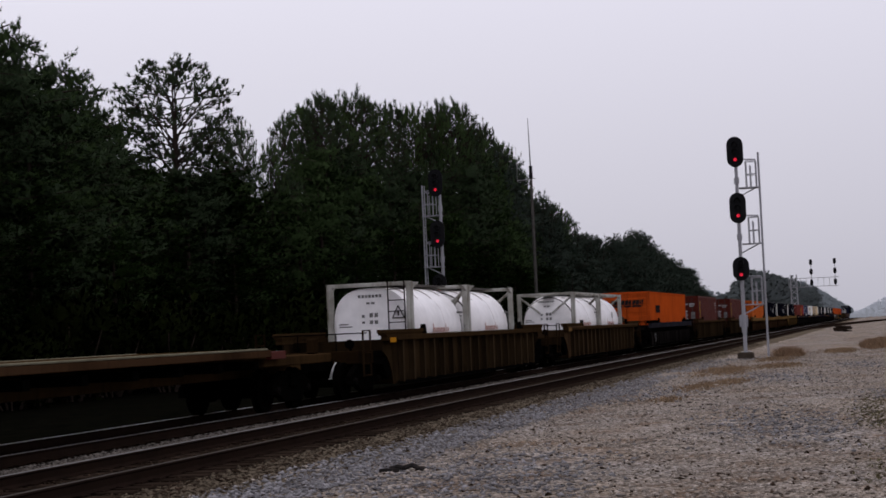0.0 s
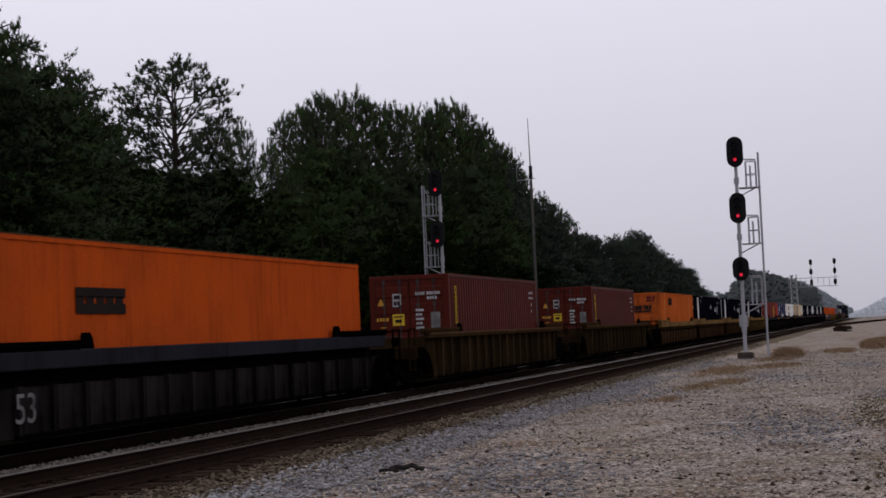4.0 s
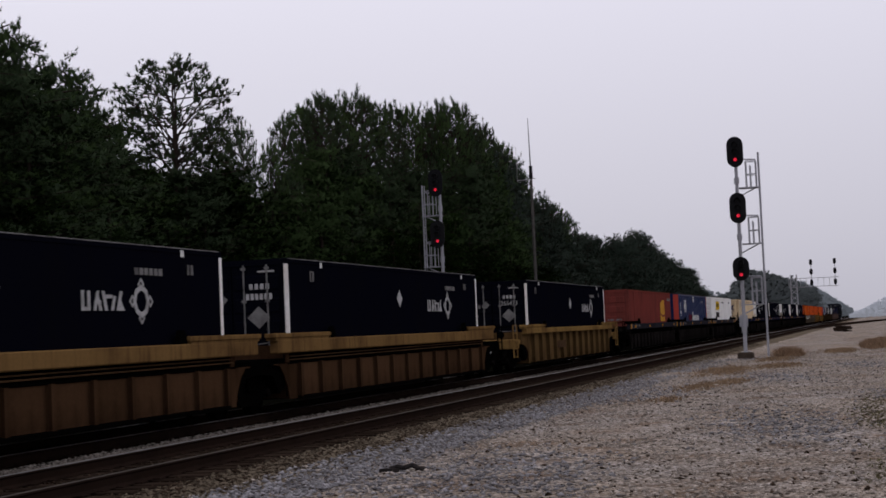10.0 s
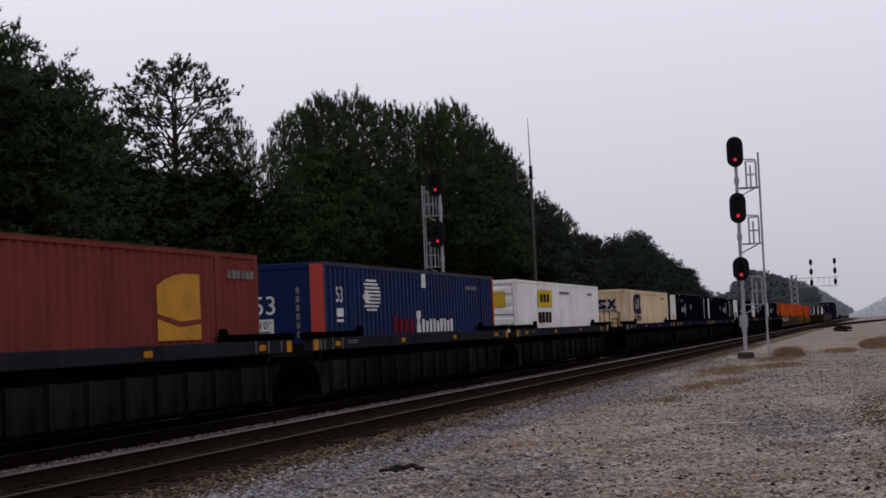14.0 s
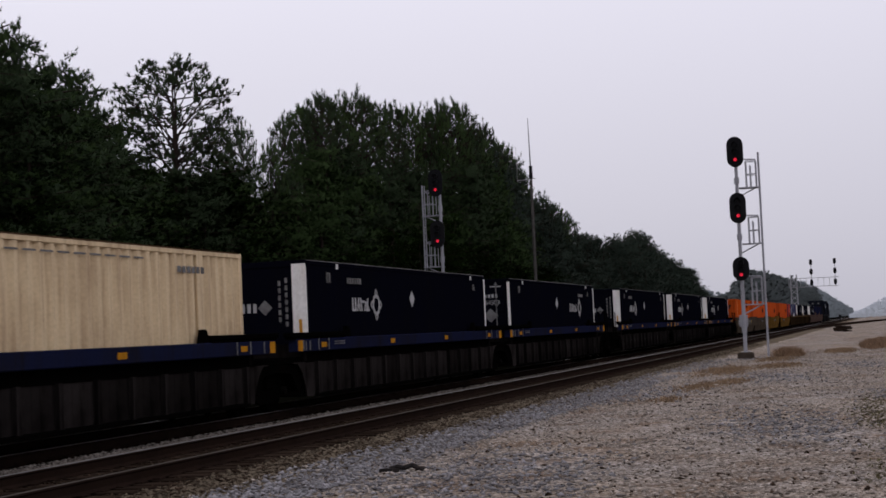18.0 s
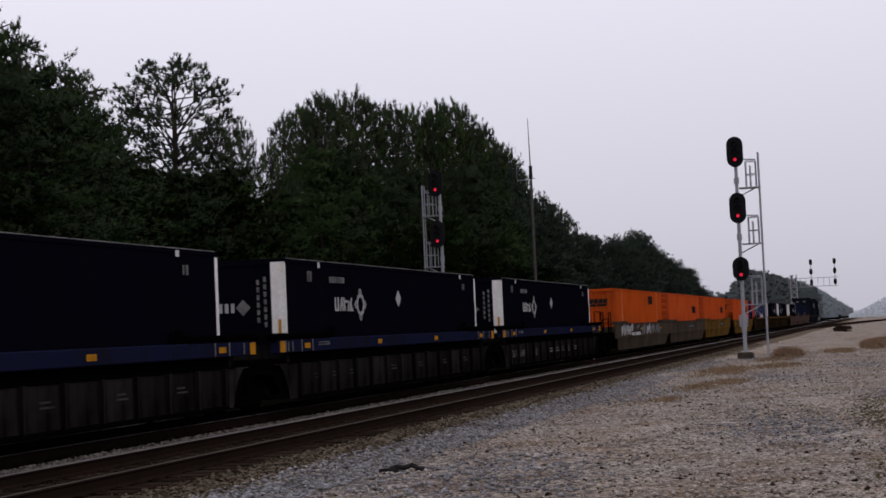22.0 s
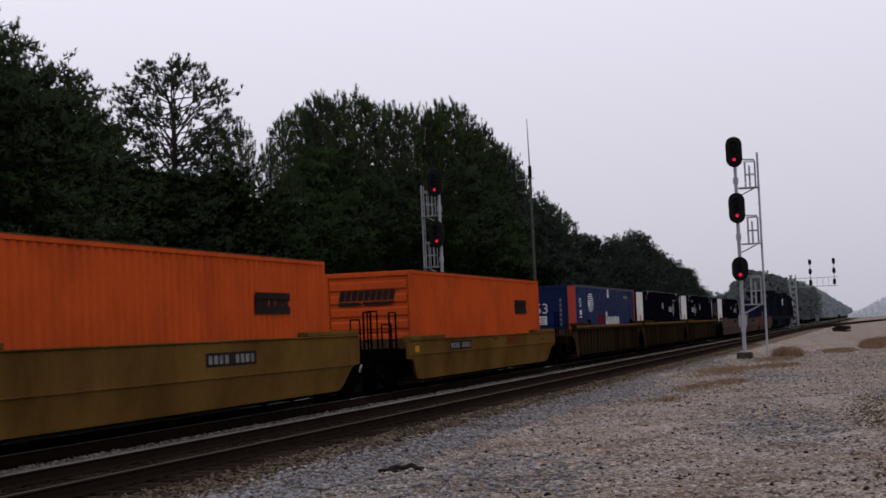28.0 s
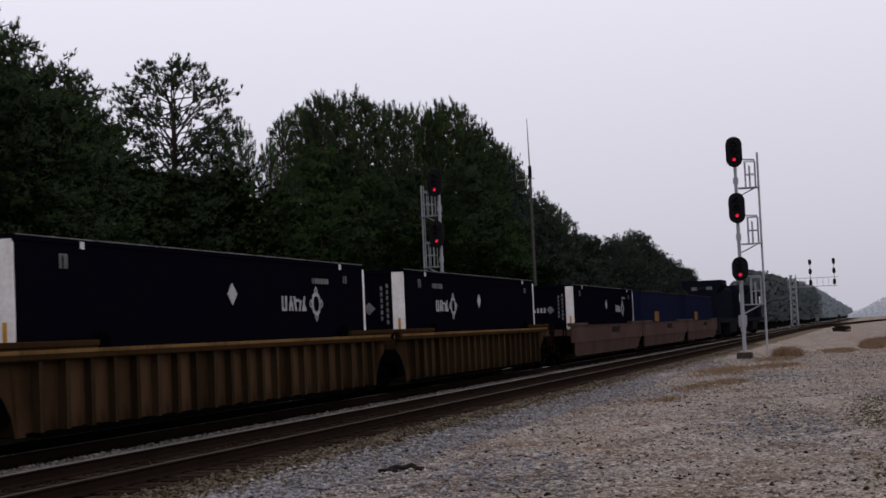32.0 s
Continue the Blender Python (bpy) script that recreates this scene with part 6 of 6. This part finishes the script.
def radio_mast():
    m = thing("radio_mast", (-26.0, 121.0, -0.3), "dark wooden pole with a thin whip aerial among the pines", "radio mast")
    part("pole", Shape().rod((0, 0, -0.4), (0, 0, 14.4), 0.14, 10, 0.10), M["pole"], m)
    part("aerial", Shape().rod((0, 0, 14.0), (-0.06, 0, 18.4), 0.07, 8, 0.025), M["steel"], m)
    part("clamp", Shape().rod((0, 0, 13.6), (0, 0, 14.6), 0.14, 10), M["signal_black"], m)
    part("crossarm", Shape().rod((0.35, 0, 13.6), (-1.1, 0, 13.5), 0.03, 6).rod((-1.1, 0, 13.4), (-1.15, 0, 16.2), 0.012, 6), M["steel"], m)
    return m


radio_mast()


def cantilever():
    """A far lattice tower whose arm carries two sets of heads over the tracks."""
    m = thing("signal_gantry", (-18.2, 356.0, -0.3), "grey lattice signal gantry reaching over the tracks", "railway signal", "signals")
    w = 0.75
    for x in (-w, w):
        for y in (-w, w):
            part("leg", Shape().rod((x, y, 0), (x * 0.85, y * 0.85, 11.0), 0.10, 6), M["steel"], m)
    for i in range(8):
        z = 1.3 * i
        for y in (-w, w):
            part("lattice_bar", Shape().rod((-w, y, z), (w * 0.95, y, z + 1.3), 0.05, 5), M["steel"], m)
            part("lattice_bar", Shape().rod((w, y, z), (-w * 0.95, y, z + 1.3), 0.05, 5), M["steel"], m)
    for z in (8.2, 10.1):
        for y in (-0.5, 0.5):
            part("arm_chord", Shape().rod((-1.2, y, z), (9.7, y, z), 0.05, 6), M["steel"], m)
    for i in range(9):
        part("arm_post", Shape().rod((-1.0 + 1.25 * i, -0.5, 8.2), (-1.0 + 1.25 * i, -0.5, 10.1), 0.045, 5), M["steel"], m)
    for x in (3.9, 9.0):
        part("head_post", Shape().rod((x, -0.4, 8.0), (x, -0.4, 14.2), 0.08, 8), M["steel"], m)
        for z in (13.6, 11.5, 9.1):
            signal_head(m, x, -0.55, z, False, tall=1.3, wide=0.68)
    return m


cantilever()


# ---------------------------------------------------------------- the wood behind the train
# how high the closed body of the wood stands against the sky at x = -34: y, height
SKYLINE = ((40, 14.6), (56, 15.0), (58.7, 14.6), (61.3, 14.7), (62.5, 14.2), (64, 13.7), (65.1, 13.0), (65.9, 12.2), (67, 11.5), (69, 11.3), (75.6, 11.6), (79.3, 12.1), (82.2, 12.4), (83.0, 11.2), (83.8, 10.5), (85.3, 10.6),
           (86.6, 11.6), (87.8, 13.0), (89.8, 14.1), (92.9, 15.2), (98.4, 16.2), (103.2, 16.3), (105.6, 15.6), (112, 15.6), (118.5, 16.1), (122, 17.4), (127.5, 18.7), (139.4, 19.0), (143.7, 18.4), (148.2, 17.5), (152.9, 16.6),
           (159.2, 14.7), (163.3, 14.1), (169.1, 13.3), (175.3, 12.5), (185.7, 12.3), (193.6, 13.0), (199.5, 11.9), (206.5, 13.5), (215.8, 13.0), (232.3, 14.9), (244.1, 14.8), (249.7, 12.7), (257.4, 11.9), (270.5, 11.9), (282.1, 11.1),
           (299.4, 10.7), (309.1, 9.0), (318.5, 7.3))
# open tops that stand out of the body, at x = -34: y, height
FRINGE = ((54, 15.7), (56.4, 15.8), (58, 15.6), (60, 15.0), (61.8, 14.9), (63.4, 14.2), (64.8, 13.5), (65.8, 12.8), (78.6, 12.9), (81.6, 13.2), (86, 12.6), (88.0, 14.4), (91.3, 15.6), (94.8, 16.6), (97, 16.8), (101.5, 17.6), (104, 17.7), (109.9, 17.9), (113, 18.2),
          (116.5, 18.3), (120.6, 18.8), (123.5, 19.8), (126.5, 20.1), (129.6, 20.5), (134.2, 19.3), (138.6, 19.6), (143.2, 18.6), (147.5, 18.4), (151.8, 17.0), (165, 14.8), (171, 14.4), (176, 13.5))


def canopy(x, y):
    """How high the closed wood may stand at this place."""
    h = min(np.interp(34 * (y + d) / -x, [a for a, _ in SKYLINE], [b for _, b in SKYLINE]) for d in (-1.2, 0, 1.2))
    return 1.555 + (h - 1.555) * -x / 34


def tufts(points, ways, length, width, blades, rng, spread=0.22):
    """Bunches of needles: lozenge-shaped sprays that stand round one axis."""
    n = len(points)
    p = np.repeat(points, blades, 0)
    w = np.repeat(ways + rng.normal(0, 0.25, ways.shape), blades, 0) + rng.normal(0, spread, (n * blades, 3))
    w /= np.linalg.norm(w, axis=1)[:, None]
    s = np.cross(w, rng.normal(0, 1, (n * blades, 3)))
    s /= np.linalg.norm(s, axis=1)[:, None] + 1e-6
    l = np.repeat(length * rng.uniform(0.6, 1.3, n), blades)[:, None]
    v = np.stack([p - w * 0.05, p + w * l * 0.5 + s * width, p + w * l, p + w * l * 0.45 - s * width], 1)
    return v.reshape(-1, 3), (np.arange(n * blades * 4).reshape(-1, 4))


def puffs(points, outs, length, width, blades, rng, up=0.55, loose=0.62):
    """Shaggy balls of needles: narrow blades that fan out of each point."""
    n = len(points) * blades
    p, o = np.repeat(points, blades, 0), np.repeat(outs, blades, 0)
    d = o * 0.35 + [0, 0, up] + rng.normal(0, loose, (n, 3))
    d /= np.linalg.norm(d, axis=1)[:, None] + 1e-6
    s = np.cross(d, rng.normal(0, 1, (n, 3)))
    s /= np.linalg.norm(s, axis=1)[:, None] + 1e-6
    l = np.repeat(length * rng.uniform(0.65, 1.25, len(points)), blades)[:, None] * rng.uniform(0.75, 1.15, (n, 1))
    v = np.stack([p - d * l * 0.3 - s * width, p - d * l * 0.3 + s * width, p + d * l], 1)
    out = o + d * 0.25
    return v.reshape(-1, 3), np.arange(n * 3).reshape(-1, 3), out / (np.linalg.norm(out, axis=1)[:, None] + 1e-6)


def pine_crown(seed, count, bare, spread, mat, blades=13, whorls=46, size=(0.25, 0.027), core=16):
    """A crown for a pine 16 m tall, to be scaled: whorls of limbs that carry needle balls, with a dark closed heart."""
    rng = np.random.default_rng(seed)
    limbs = Shape()
    pts, outs, inner = [], [], []
    for i in range(whorls):
        h = bare + (0.965 - bare) * (i + rng.random()) / whorls
        f = (h - bare) / (1 - bare)
        reach = spread * (0.5 + 0.75 * f if f < 0.4 else 0.8 * math.sqrt(max(0.02, 1 - ((f - 0.4) / 0.6) ** 2)))
        reach *= rng.uniform(0.72, 1.15)
        a = rng.uniform(0, 2 * math.pi)
        rise = rng.uniform(0.05, 0.32) * reach
        tip = np.array([reach * math.cos(a), reach * math.sin(a), h * 16 + rise])
        root = np.array([0, 0, h * 16])
        limbs.rod(root, tip, 0.05, 3, 0.015)
        if f < 0.9:
            inner.append(root + (tip - root) * rng.uniform(0.0, 0.62, (core, 1)) + rng.normal(0, 0.1 * spread, (core, 3)) * [1, 1, 0.5])
        k = max(4, int(count / whorls * (0.35 + reach / spread)))
        t = 0.30 + 0.72 * rng.random(k) ** 0.6
        off = rng.normal(0, 1, (k, 3)) * (0.14 + 0.26 * reach / spread) * spread * 0.42
        off[:, 2] *= 0.6
        pts.append(root + (tip - root) * t[:, None] + off)
        o = off * [0.25, 0.25, 0.45] / spread * 2 + [math.cos(a), math.sin(a), 0.30]
        outs.append(o / np.linalg.norm(o, axis=1)[:, None])
    v, f, out = puffs(np.concatenate(pts), np.concatenate(outs), size[0], size[1], blades, rng)
    c = np.concatenate(inner)
    axis = c * [1, 1, 0] + [0, 0, 0.3]
    axis /= np.linalg.norm(axis, axis=1)[:, None]
    v2, f2, out2 = puffs(c, axis, 0.40, 0.075, 4, rng, 0.1, 0.9)
    return quick("crown", np.concatenate([v, v2]), np.concatenate([f, f2 + len(v)]), mat, np.concatenate([out, out2])), limbs.mesh("limbs", M["bark"])


def round_crown(seed, twigs, middle, reach, tall, mat, lower=0.95, size=(0.36, 0.03), up=1.1):
    """An open, rounded pine top: limbs that fork towards the outside, with needle balls on the twigs alone."""
    rng = np.random.default_rng(seed)
    limbs = Shape()
    pts, outs = [], []
    for i in range(60):
        h = middle - tall * lower + (lower + 0.85) * tall * (i + rng.random()) / 60
        a = i * 2.4 + rng.uniform(-0.4, 0.4)
        f = (h + 0.4 - middle) / tall
        r = reach * math.sqrt(max(0.06 if f > 0 else 0.3, 1 - f * f)) * rng.uniform(0.7, 1.05)
        root = np.array([0, 0, h - rng.uniform(0.05, 0.75) * r])
        knee = np.array([0.55 * r * math.cos(a), 0.55 * r * math.sin(a), h + rng.uniform(-0.25, 0.1) * r])
        limbs.rod(root, knee, 0.042, 5, 0.028)
        for k in range(4):
            b = a + rng.uniform(-0.7, 0.7)
            tip = np.array([r * math.cos(b), r * math.sin(b), h + rng.uniform(-0.1, 0.6)])
            limbs.rod(knee, tip, 0.022, 4, 0.01)
            m = twigs
            t = 0.25 + 0.8 * rng.random(m) ** 0.7
            pts.append(knee + (tip - knee) * t[:, None] + rng.normal(0, 0.13, (m, 3)))
            outs.append(np.tile([0.8 * math.cos(b), 0.8 * math.sin(b), 0.5], (m, 1)))
    v, f, out = puffs(np.concatenate(pts), np.concatenate(outs), size[0], size[1], 14, rng, up, 0.45)
    return quick("crown", v, f, mat, out), limbs.mesh("limbs", M["bark"])


def trunk_mesh(seed, forked=False):
    rng = random.Random(seed)
    s = Shape()
    x = y = 0.0
    last, r = (0, 0, -0.4), 0.20
    for i in range(1, 9):
        x, y = x + rng.uniform(-0.09, 0.09), y + rng.uniform(-0.09, 0.09)
        p = (x * 0.6, y * 0.6, 1.86 * i - 0.2)
        r2 = 0.20 * (1 - i / 8.6) + 0.02
        s.rod(last, p, r, 9, r2)
        last, r = p, r2
    if forked:
        s.rod((0.05, 0, 9.5), (0.75, 0.1, 11.5), 0.11, 8, 0.09).rod((0.75, 0.1, 11.5), (0.85, 0.1, 15), 0.09, 8, 0.03)
    return s.mesh("trunk", M["bark"])


def build_wood():
    kinds = [(pine_crown(20 + i, 640, 0.18 if i < 3 else 0.36, 2.7 + 0.2 * (i % 3), M["needles" if i % 2 else "needles_dark"]), trunk_mesh(i)) for i in range(6)]
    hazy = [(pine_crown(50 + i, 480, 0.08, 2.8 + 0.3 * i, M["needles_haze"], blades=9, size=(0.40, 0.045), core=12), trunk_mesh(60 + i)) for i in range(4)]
    # front-row pines carry the shade-darkened needles
    under = [(pine_crown(30 + i, 700, 0.05, 2.9 + 0.25 * i, M["needles_shaded"], size=(0.28, 0.024)), trunk_mesh(70 + i)) for i in range(3)]
    rng = random.Random(8)

    def tree(x, y, h, reach, k, name="pine_tree", label="tall dark green pine at the edge of the wood"):
        (crown, limbs), trunk = kinds[k] if isinstance(k, int) else k
        t = thing(name, (x, y, -0.35), label, "tree", "pines of the wood")
        zf, rf = h / 16.2, reach
        for nm, me in (("trunk", trunk), ("branchwork", limbs), ("crown", crown)):
            ob = part(nm, me, None, t)
            ob.scale = (rf, rf, zf)
            ob.rotation_euler.z = 0
        t.rotation_euler.z = rng.uniform(0, 6.28)
        return t
    for row, (x, gap, lo, hi) in enumerate(((-29.5, 4.0, 0.42, 0.72), (-32.0, 4.0, 0.66, 0.92), (-35.0, 3.7, 0.84, 0.98), (-39.0, 4.6, 0.82, 0.95))):
        y = 36.0 * -x / 34
        while y < 316 * -x / 34:
            xx, yy = x + rng.uniform(-1.2, 1.2), y + rng.uniform(-0.9, 0.9)
            h = canopy(xx, yy) * rng.uniform(lo + (0.20 if yy > 150 else 0), hi + (0.16 if yy > 150 else 0.02))
            if h > 4:
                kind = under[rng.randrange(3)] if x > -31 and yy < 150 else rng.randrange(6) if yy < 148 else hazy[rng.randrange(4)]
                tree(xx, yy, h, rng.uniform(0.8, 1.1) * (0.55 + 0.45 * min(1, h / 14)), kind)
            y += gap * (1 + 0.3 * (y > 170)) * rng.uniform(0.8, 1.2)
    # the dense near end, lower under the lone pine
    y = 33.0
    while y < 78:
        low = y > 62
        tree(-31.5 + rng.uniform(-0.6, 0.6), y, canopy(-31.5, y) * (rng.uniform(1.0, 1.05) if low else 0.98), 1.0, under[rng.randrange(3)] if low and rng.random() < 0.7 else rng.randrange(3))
        y += rng.uniform(1.5, 2.1)
    for k in range(46):
        q = 46 + 2.6 * k
        depth.append((-43.5 + rng.uniform(-1, 1), q * 43.5 / 34, canopy(-43.5, q * 43.5 / 34) * rng.uniform(0.78, 0.88)))
    lone = (round_crown(77, 5, 13.55, 3.45, 2.6, M["needles_dark"], 1.05, (0.22, 0.034), 0.6), trunk_mesh(40, True))
    tree(-34.0, 72.8, 16.4, 1.0, lone, label="tall slender pine with an open round crown against the sky")
    open_kinds = [(round_crown(90 + i, 2, 14.0 - 0.2 * i, 1.9 + 0.2 * i, 2.0 + 0.3 * i, M["needles_dark" if i % 2 else "needles"]), trunk_mesh(90 + i)) for i in range(4)]
    for i, (q, h) in enumerate(FRINGE):
        k = rng.uniform(35.6, 38.4) / 34
        tree(-34 * k, q * k, (1.555 + (h - 1.555) * k) * 1.01 + (0.3 if q < 67 else 0.6), (0.72 if q < 67 else 0.5 if q < 90 else 0.9) * rng.uniform(0.9, 1.1), kinds[i % 3] if q < 67 else open_kinds[i % 4], label="tall pine with an open top standing out against the sky")


depth = []
build_wood()


def build_shrubs():
    rng0 = np.random.default_rng(4)
    kinds = []
    for i in range(4):
        n = 380
        d = rng0.normal(0, 1, (n, 3))
        d /= np.linalg.norm(d, axis=1)[:, None]
        lump = 0.72 + 0.28 * np.sin(3 * d[:, 0] + i) * np.cos(4 * d[:, 1] - i)
        p = d * (rng0.random(n) ** 0.4 * lump)[:, None] * [1.25, 1.25, 1.0] + [0, 0, 1.15]
        v, f = tufts(p, d * 0.5 + [0, 0, 0.5], 0.17, 0.035, 3, rng0, 0.6)
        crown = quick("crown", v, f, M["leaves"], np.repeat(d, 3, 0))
        st = Shape()
        for k in range(5):
            st.rod((0, 0, -0.2), (math.cos(k * 1.3) * 0.6, math.sin(k * 1.3) * 0.6, 1.3), 0.03, 5, 0.012)
        kinds.append((crown, st.mesh("stem", M["bark"])))
    rng = random.Random(6)
    y = 34.0
    while y < 250:
        for x in (-26.8, -28.6):
            crown, stem = kinds[rng.randrange(4)]
            t = thing("shrub", (x + rng.uniform(-0.8, 0.8), y + rng.uniform(-1, 1), -0.8), "leafy dark green shrub at the foot of the wood", "shrub", "shrubs")
            for nm, me in (("stem", stem), ("crown", crown)):
                part(nm, me, None, t)
            k = rng.uniform(1.1, 2.3)
            t.scale = (k, k, k * rng.uniform(0.8, 1.25))
        y += 2.7 if y < 120 else 4.5


build_shrubs()


def build_far_woods():
    """Woods along the line farther off, and the last woods at the horizon."""
    rng = np.random.default_rng(9)

    def belt(spots, name, mat, label, size, per):
        pts, ways = [], []
        for x, y, h in spots:
            n = per
            t = rng.random(n)
            r = 0.30 * h * np.sqrt(np.clip(1 - (t * 1.7 - 0.75) ** 2, 0.05, 1))
            a = rng.uniform(0, 6.28, n)
            pts.append(np.stack([x + r * np.cos(a) * rng.random(n) ** 0.4, y + r * np.sin(a), h * (0.04 + 0.93 * t)], -1))
            ways.append(np.stack([np.cos(a), np.sin(a), 0.6 + 0 * a], -1))
        way = np.concatenate(ways)
        v, f = tufts(np.concatenate(pts), way, size, size * 0.3, 3, rng, 0.5)
        out = way * 0.35 + [0.3, -0.7, 0.55]
        out = np.repeat(out / np.linalg.norm(out, axis=1)[:, None], 3, 0)
        return tagged(new(name, quick(name, v, f, mat, out)), label, "woods", kind="stuff")
    sky_q, sky_h = (322, 385, 425, 449, 500, 620, 760, 907, 1256, 1700), (6.0, 7.0, 12.5, 15.6, 15.8, 16.8, 16.5, 15.5, 12.0, 8.0)
    mid, far = [], []
    for row, x in enumerate((-31, -35, -40)):
        y = 322.0 * -x / 34
        while y < 1700:
            h = 1.555 + (np.interp(34 * y / -x, sky_q, sky_h) - 1.555) * -x / 34 * rng.uniform(0.82, 1.0)
            (mid if y < 760 else far).append((x + rng.uniform(-1.5, 1.5), y, h))
            y += 4.2 if y < 500 else 7.5
    belt(depth, "woods", M["needles_dark"], "deep pine wood closing the gaps between the front trees", 0.9, 190)
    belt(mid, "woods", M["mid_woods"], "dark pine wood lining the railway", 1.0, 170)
    belt(far, "far_woods", M["far_woods"], "distant woods with haze painted as a pale glow", 2.0, 60)
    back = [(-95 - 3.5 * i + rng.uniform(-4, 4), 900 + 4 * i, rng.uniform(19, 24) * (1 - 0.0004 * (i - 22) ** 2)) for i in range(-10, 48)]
    belt(back, "far_woods", M["far_woods"], "distant woods with haze painted as a pale glow", 2.4, 80)
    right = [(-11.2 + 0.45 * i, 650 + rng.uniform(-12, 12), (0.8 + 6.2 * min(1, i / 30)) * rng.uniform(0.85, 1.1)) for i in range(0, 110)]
    belt(right, "far_woods", M["horizon_woods"], "woods at the end of the yard, mist painted as pale glow", 1.0, 70)


build_far_woods()


# ---------------------------------------------------------------- small things in the yard
def grass_patch(name, label, mat, spots, tall, count, seed):
    rng = np.random.default_rng(seed)
    pts = []
    for x, y, rx, ry in spots:
        n = int(count * rx * ry)
        pts.append(np.stack([x + rng.normal(0, rx * 0.5, n), y + rng.normal(0, ry * 0.5, n), np.full(n, -0.35)], -1))
    pts = np.concatenate(pts)
    way = np.tile([0.0, 0.0, 1.0], (len(pts), 1))
    v, f = tufts(pts, way, tall, 0.012, 4, rng, 0.55)
    v[:, 2] = np.maximum(v[:, 2], -0.36)
    return tagged(new(name, quick(name, v, f, mat)), label, "grass", kind="stuff")


grass_patch("dry_grass", "dead tan grass lying on the gravel", M["dry_grass"], ((-5.6, 58, 1.0, 4.5), (-5.0, 45, 0.55, 2.6), (-4.4, 48, 0.45, 2.0), (-5.1, 38, 0.4, 1.2), (-3.9, 62, 0.8, 3), (-4.6, 72, 0.8, 4), (-2.2, 84, 0.8, 5)), 0.09, 330, 1)
grass_patch("brown_grass", "clump of dead red-brown grass", M["brown_grass"], ((-4.55, 76, 0.35, 1.4), (-4.1, 76, 0.4, 1.2), (-0.45, 90, 0.5, 4.0), (0.1, 94, 0.5, 4.0)), 0.45, 640, 3)
grass_patch("green_grass", "thin green grass at the edge of the yard", M["green_grass"], ((-0.25, 34, 0.5, 4.0), (0.0, 28.5, 0.45, 2.0), (0.4, 25, 0.6, 4.0), (0.3, 19, 0.6, 2.0)), 0.045, 380, 2)


def scrap_heap():
    t = thing("timber_pile", (-4.15, 173.0, -0.34), "dark heap of old broken ties on the gravel", "timber pile")
    rng = random.Random(2)
    for i in range(11):
        k = part("timber", Shape().box(-0.75 * rng.uniform(0.6, 1), 0.7, -0.11, 0.11, -0.1, 0.1, 0.015), M["tie"], t, at=(rng.uniform(-0.45, 0.45), rng.uniform(-0.6, 0.6), 0.12 + 0.045 * i))
        k.rotation_euler = (rng.uniform(-0.15, 0.15), rng.uniform(-0.2, 0.2), rng.uniform(-0.7, 0.7))
    return t


scrap_heap()


def rubber_scrap():
    t = thing("scrap_rubber", (-6.35, 20.5, -0.31), "torn strip of black rubber lying on the ballast", "scrap")
    s = Shape()
    pts = [(-0.22, 0.02, 0.02), (-0.12, 0.05, 0.05), (0.0, 0.0, 0.035), (0.1, 0.06, 0.07), (0.2, 0.03, 0.02), (0.27, 0.08, 0.015)]
    for a, b in zip(pts, pts[1:]):
        s.rod(a, b, 0.035, 7, 0.03)
    part("strip", s, M["scrap"], t)
    part("scrap_piece", Shape().prism([(-0.32, -0.12), (-0.12, -0.16), (-0.05, -0.08), (-0.25, -0.02)], 2, -0.01, 0.04), M["scrap"], t)
    return t


rubber_scrap()


def switch_stand():
    t = thing("switch_stand", (-7.3, 300.0, -0.34), "dark switch stand beside the siding", "switch stand")
    part("post", Shape().rod((0, 0, 0), (0, 0, 1.7), 0.07, 8), M["signal_black"], t)
    part("target", Shape().box(-0.25, 0.25, -0.03, 0.03, 1.3, 1.8, 0.02), M["signal_black"], t)
    part("base", Shape().box(-0.4, 0.4, -0.3, 0.3, 0, 0.15, 0.02), M["underframe"], t)
    return t


switch_stand()


def cabinet():
    t = thing("equipment_cabinet", (-19.5, 520.0, -0.34), "grey trackside equipment cabinet far down the line", "cabinet")
    part("body", Shape().box(-0.5, 0.5, -0.4, 0.4, 0.1, 1.9, 0.03), M["dull_grey"], t)
    part("roof", Shape().prism([(-0.6, 1.9), (0.6, 1.9), (0.5, 2.1), (-0.5, 2.1)], 1, -0.7, 0.7), M["steel"], t)
    part("plinth", Shape().box(-0.6, 0.6, -0.5, 0.5, -0.1, 0.1), M["concrete"], t)
    return t


cabinet()


# ---------------------------------------------------------------- the rolling train
def motions():
    for ob, s, z in MOVERS:
        walk(ob, [(t, pose(TRAIN_TRACK, s + travel(t), z)) for t in range(0, 33, 2)])
    place = {id(ob): s for ob, s, z in MOVERS}
    for w, owner, along, a, r in WHEELS:
        s = place[id(owner)] + along
        # turns are keyed frame by frame while the wheel passes through the view
        near = [k for k in range(0, 32 * FPS + 1) if 16 < s + travel(k / FPS) < 75]
        if not near:
            continue
        rows = [(k / FPS, pose(0, a, r, math.degrees(-travel(k / FPS) / r) % 360)) for k in near]
        if near[0] > 0:
            rows.insert(0, (0.0, rows[0][1]))
        if near[-1] < 32 * FPS:
            rows.append((32.0, rows[-1][1]))
        walk(w, rows)


motions()
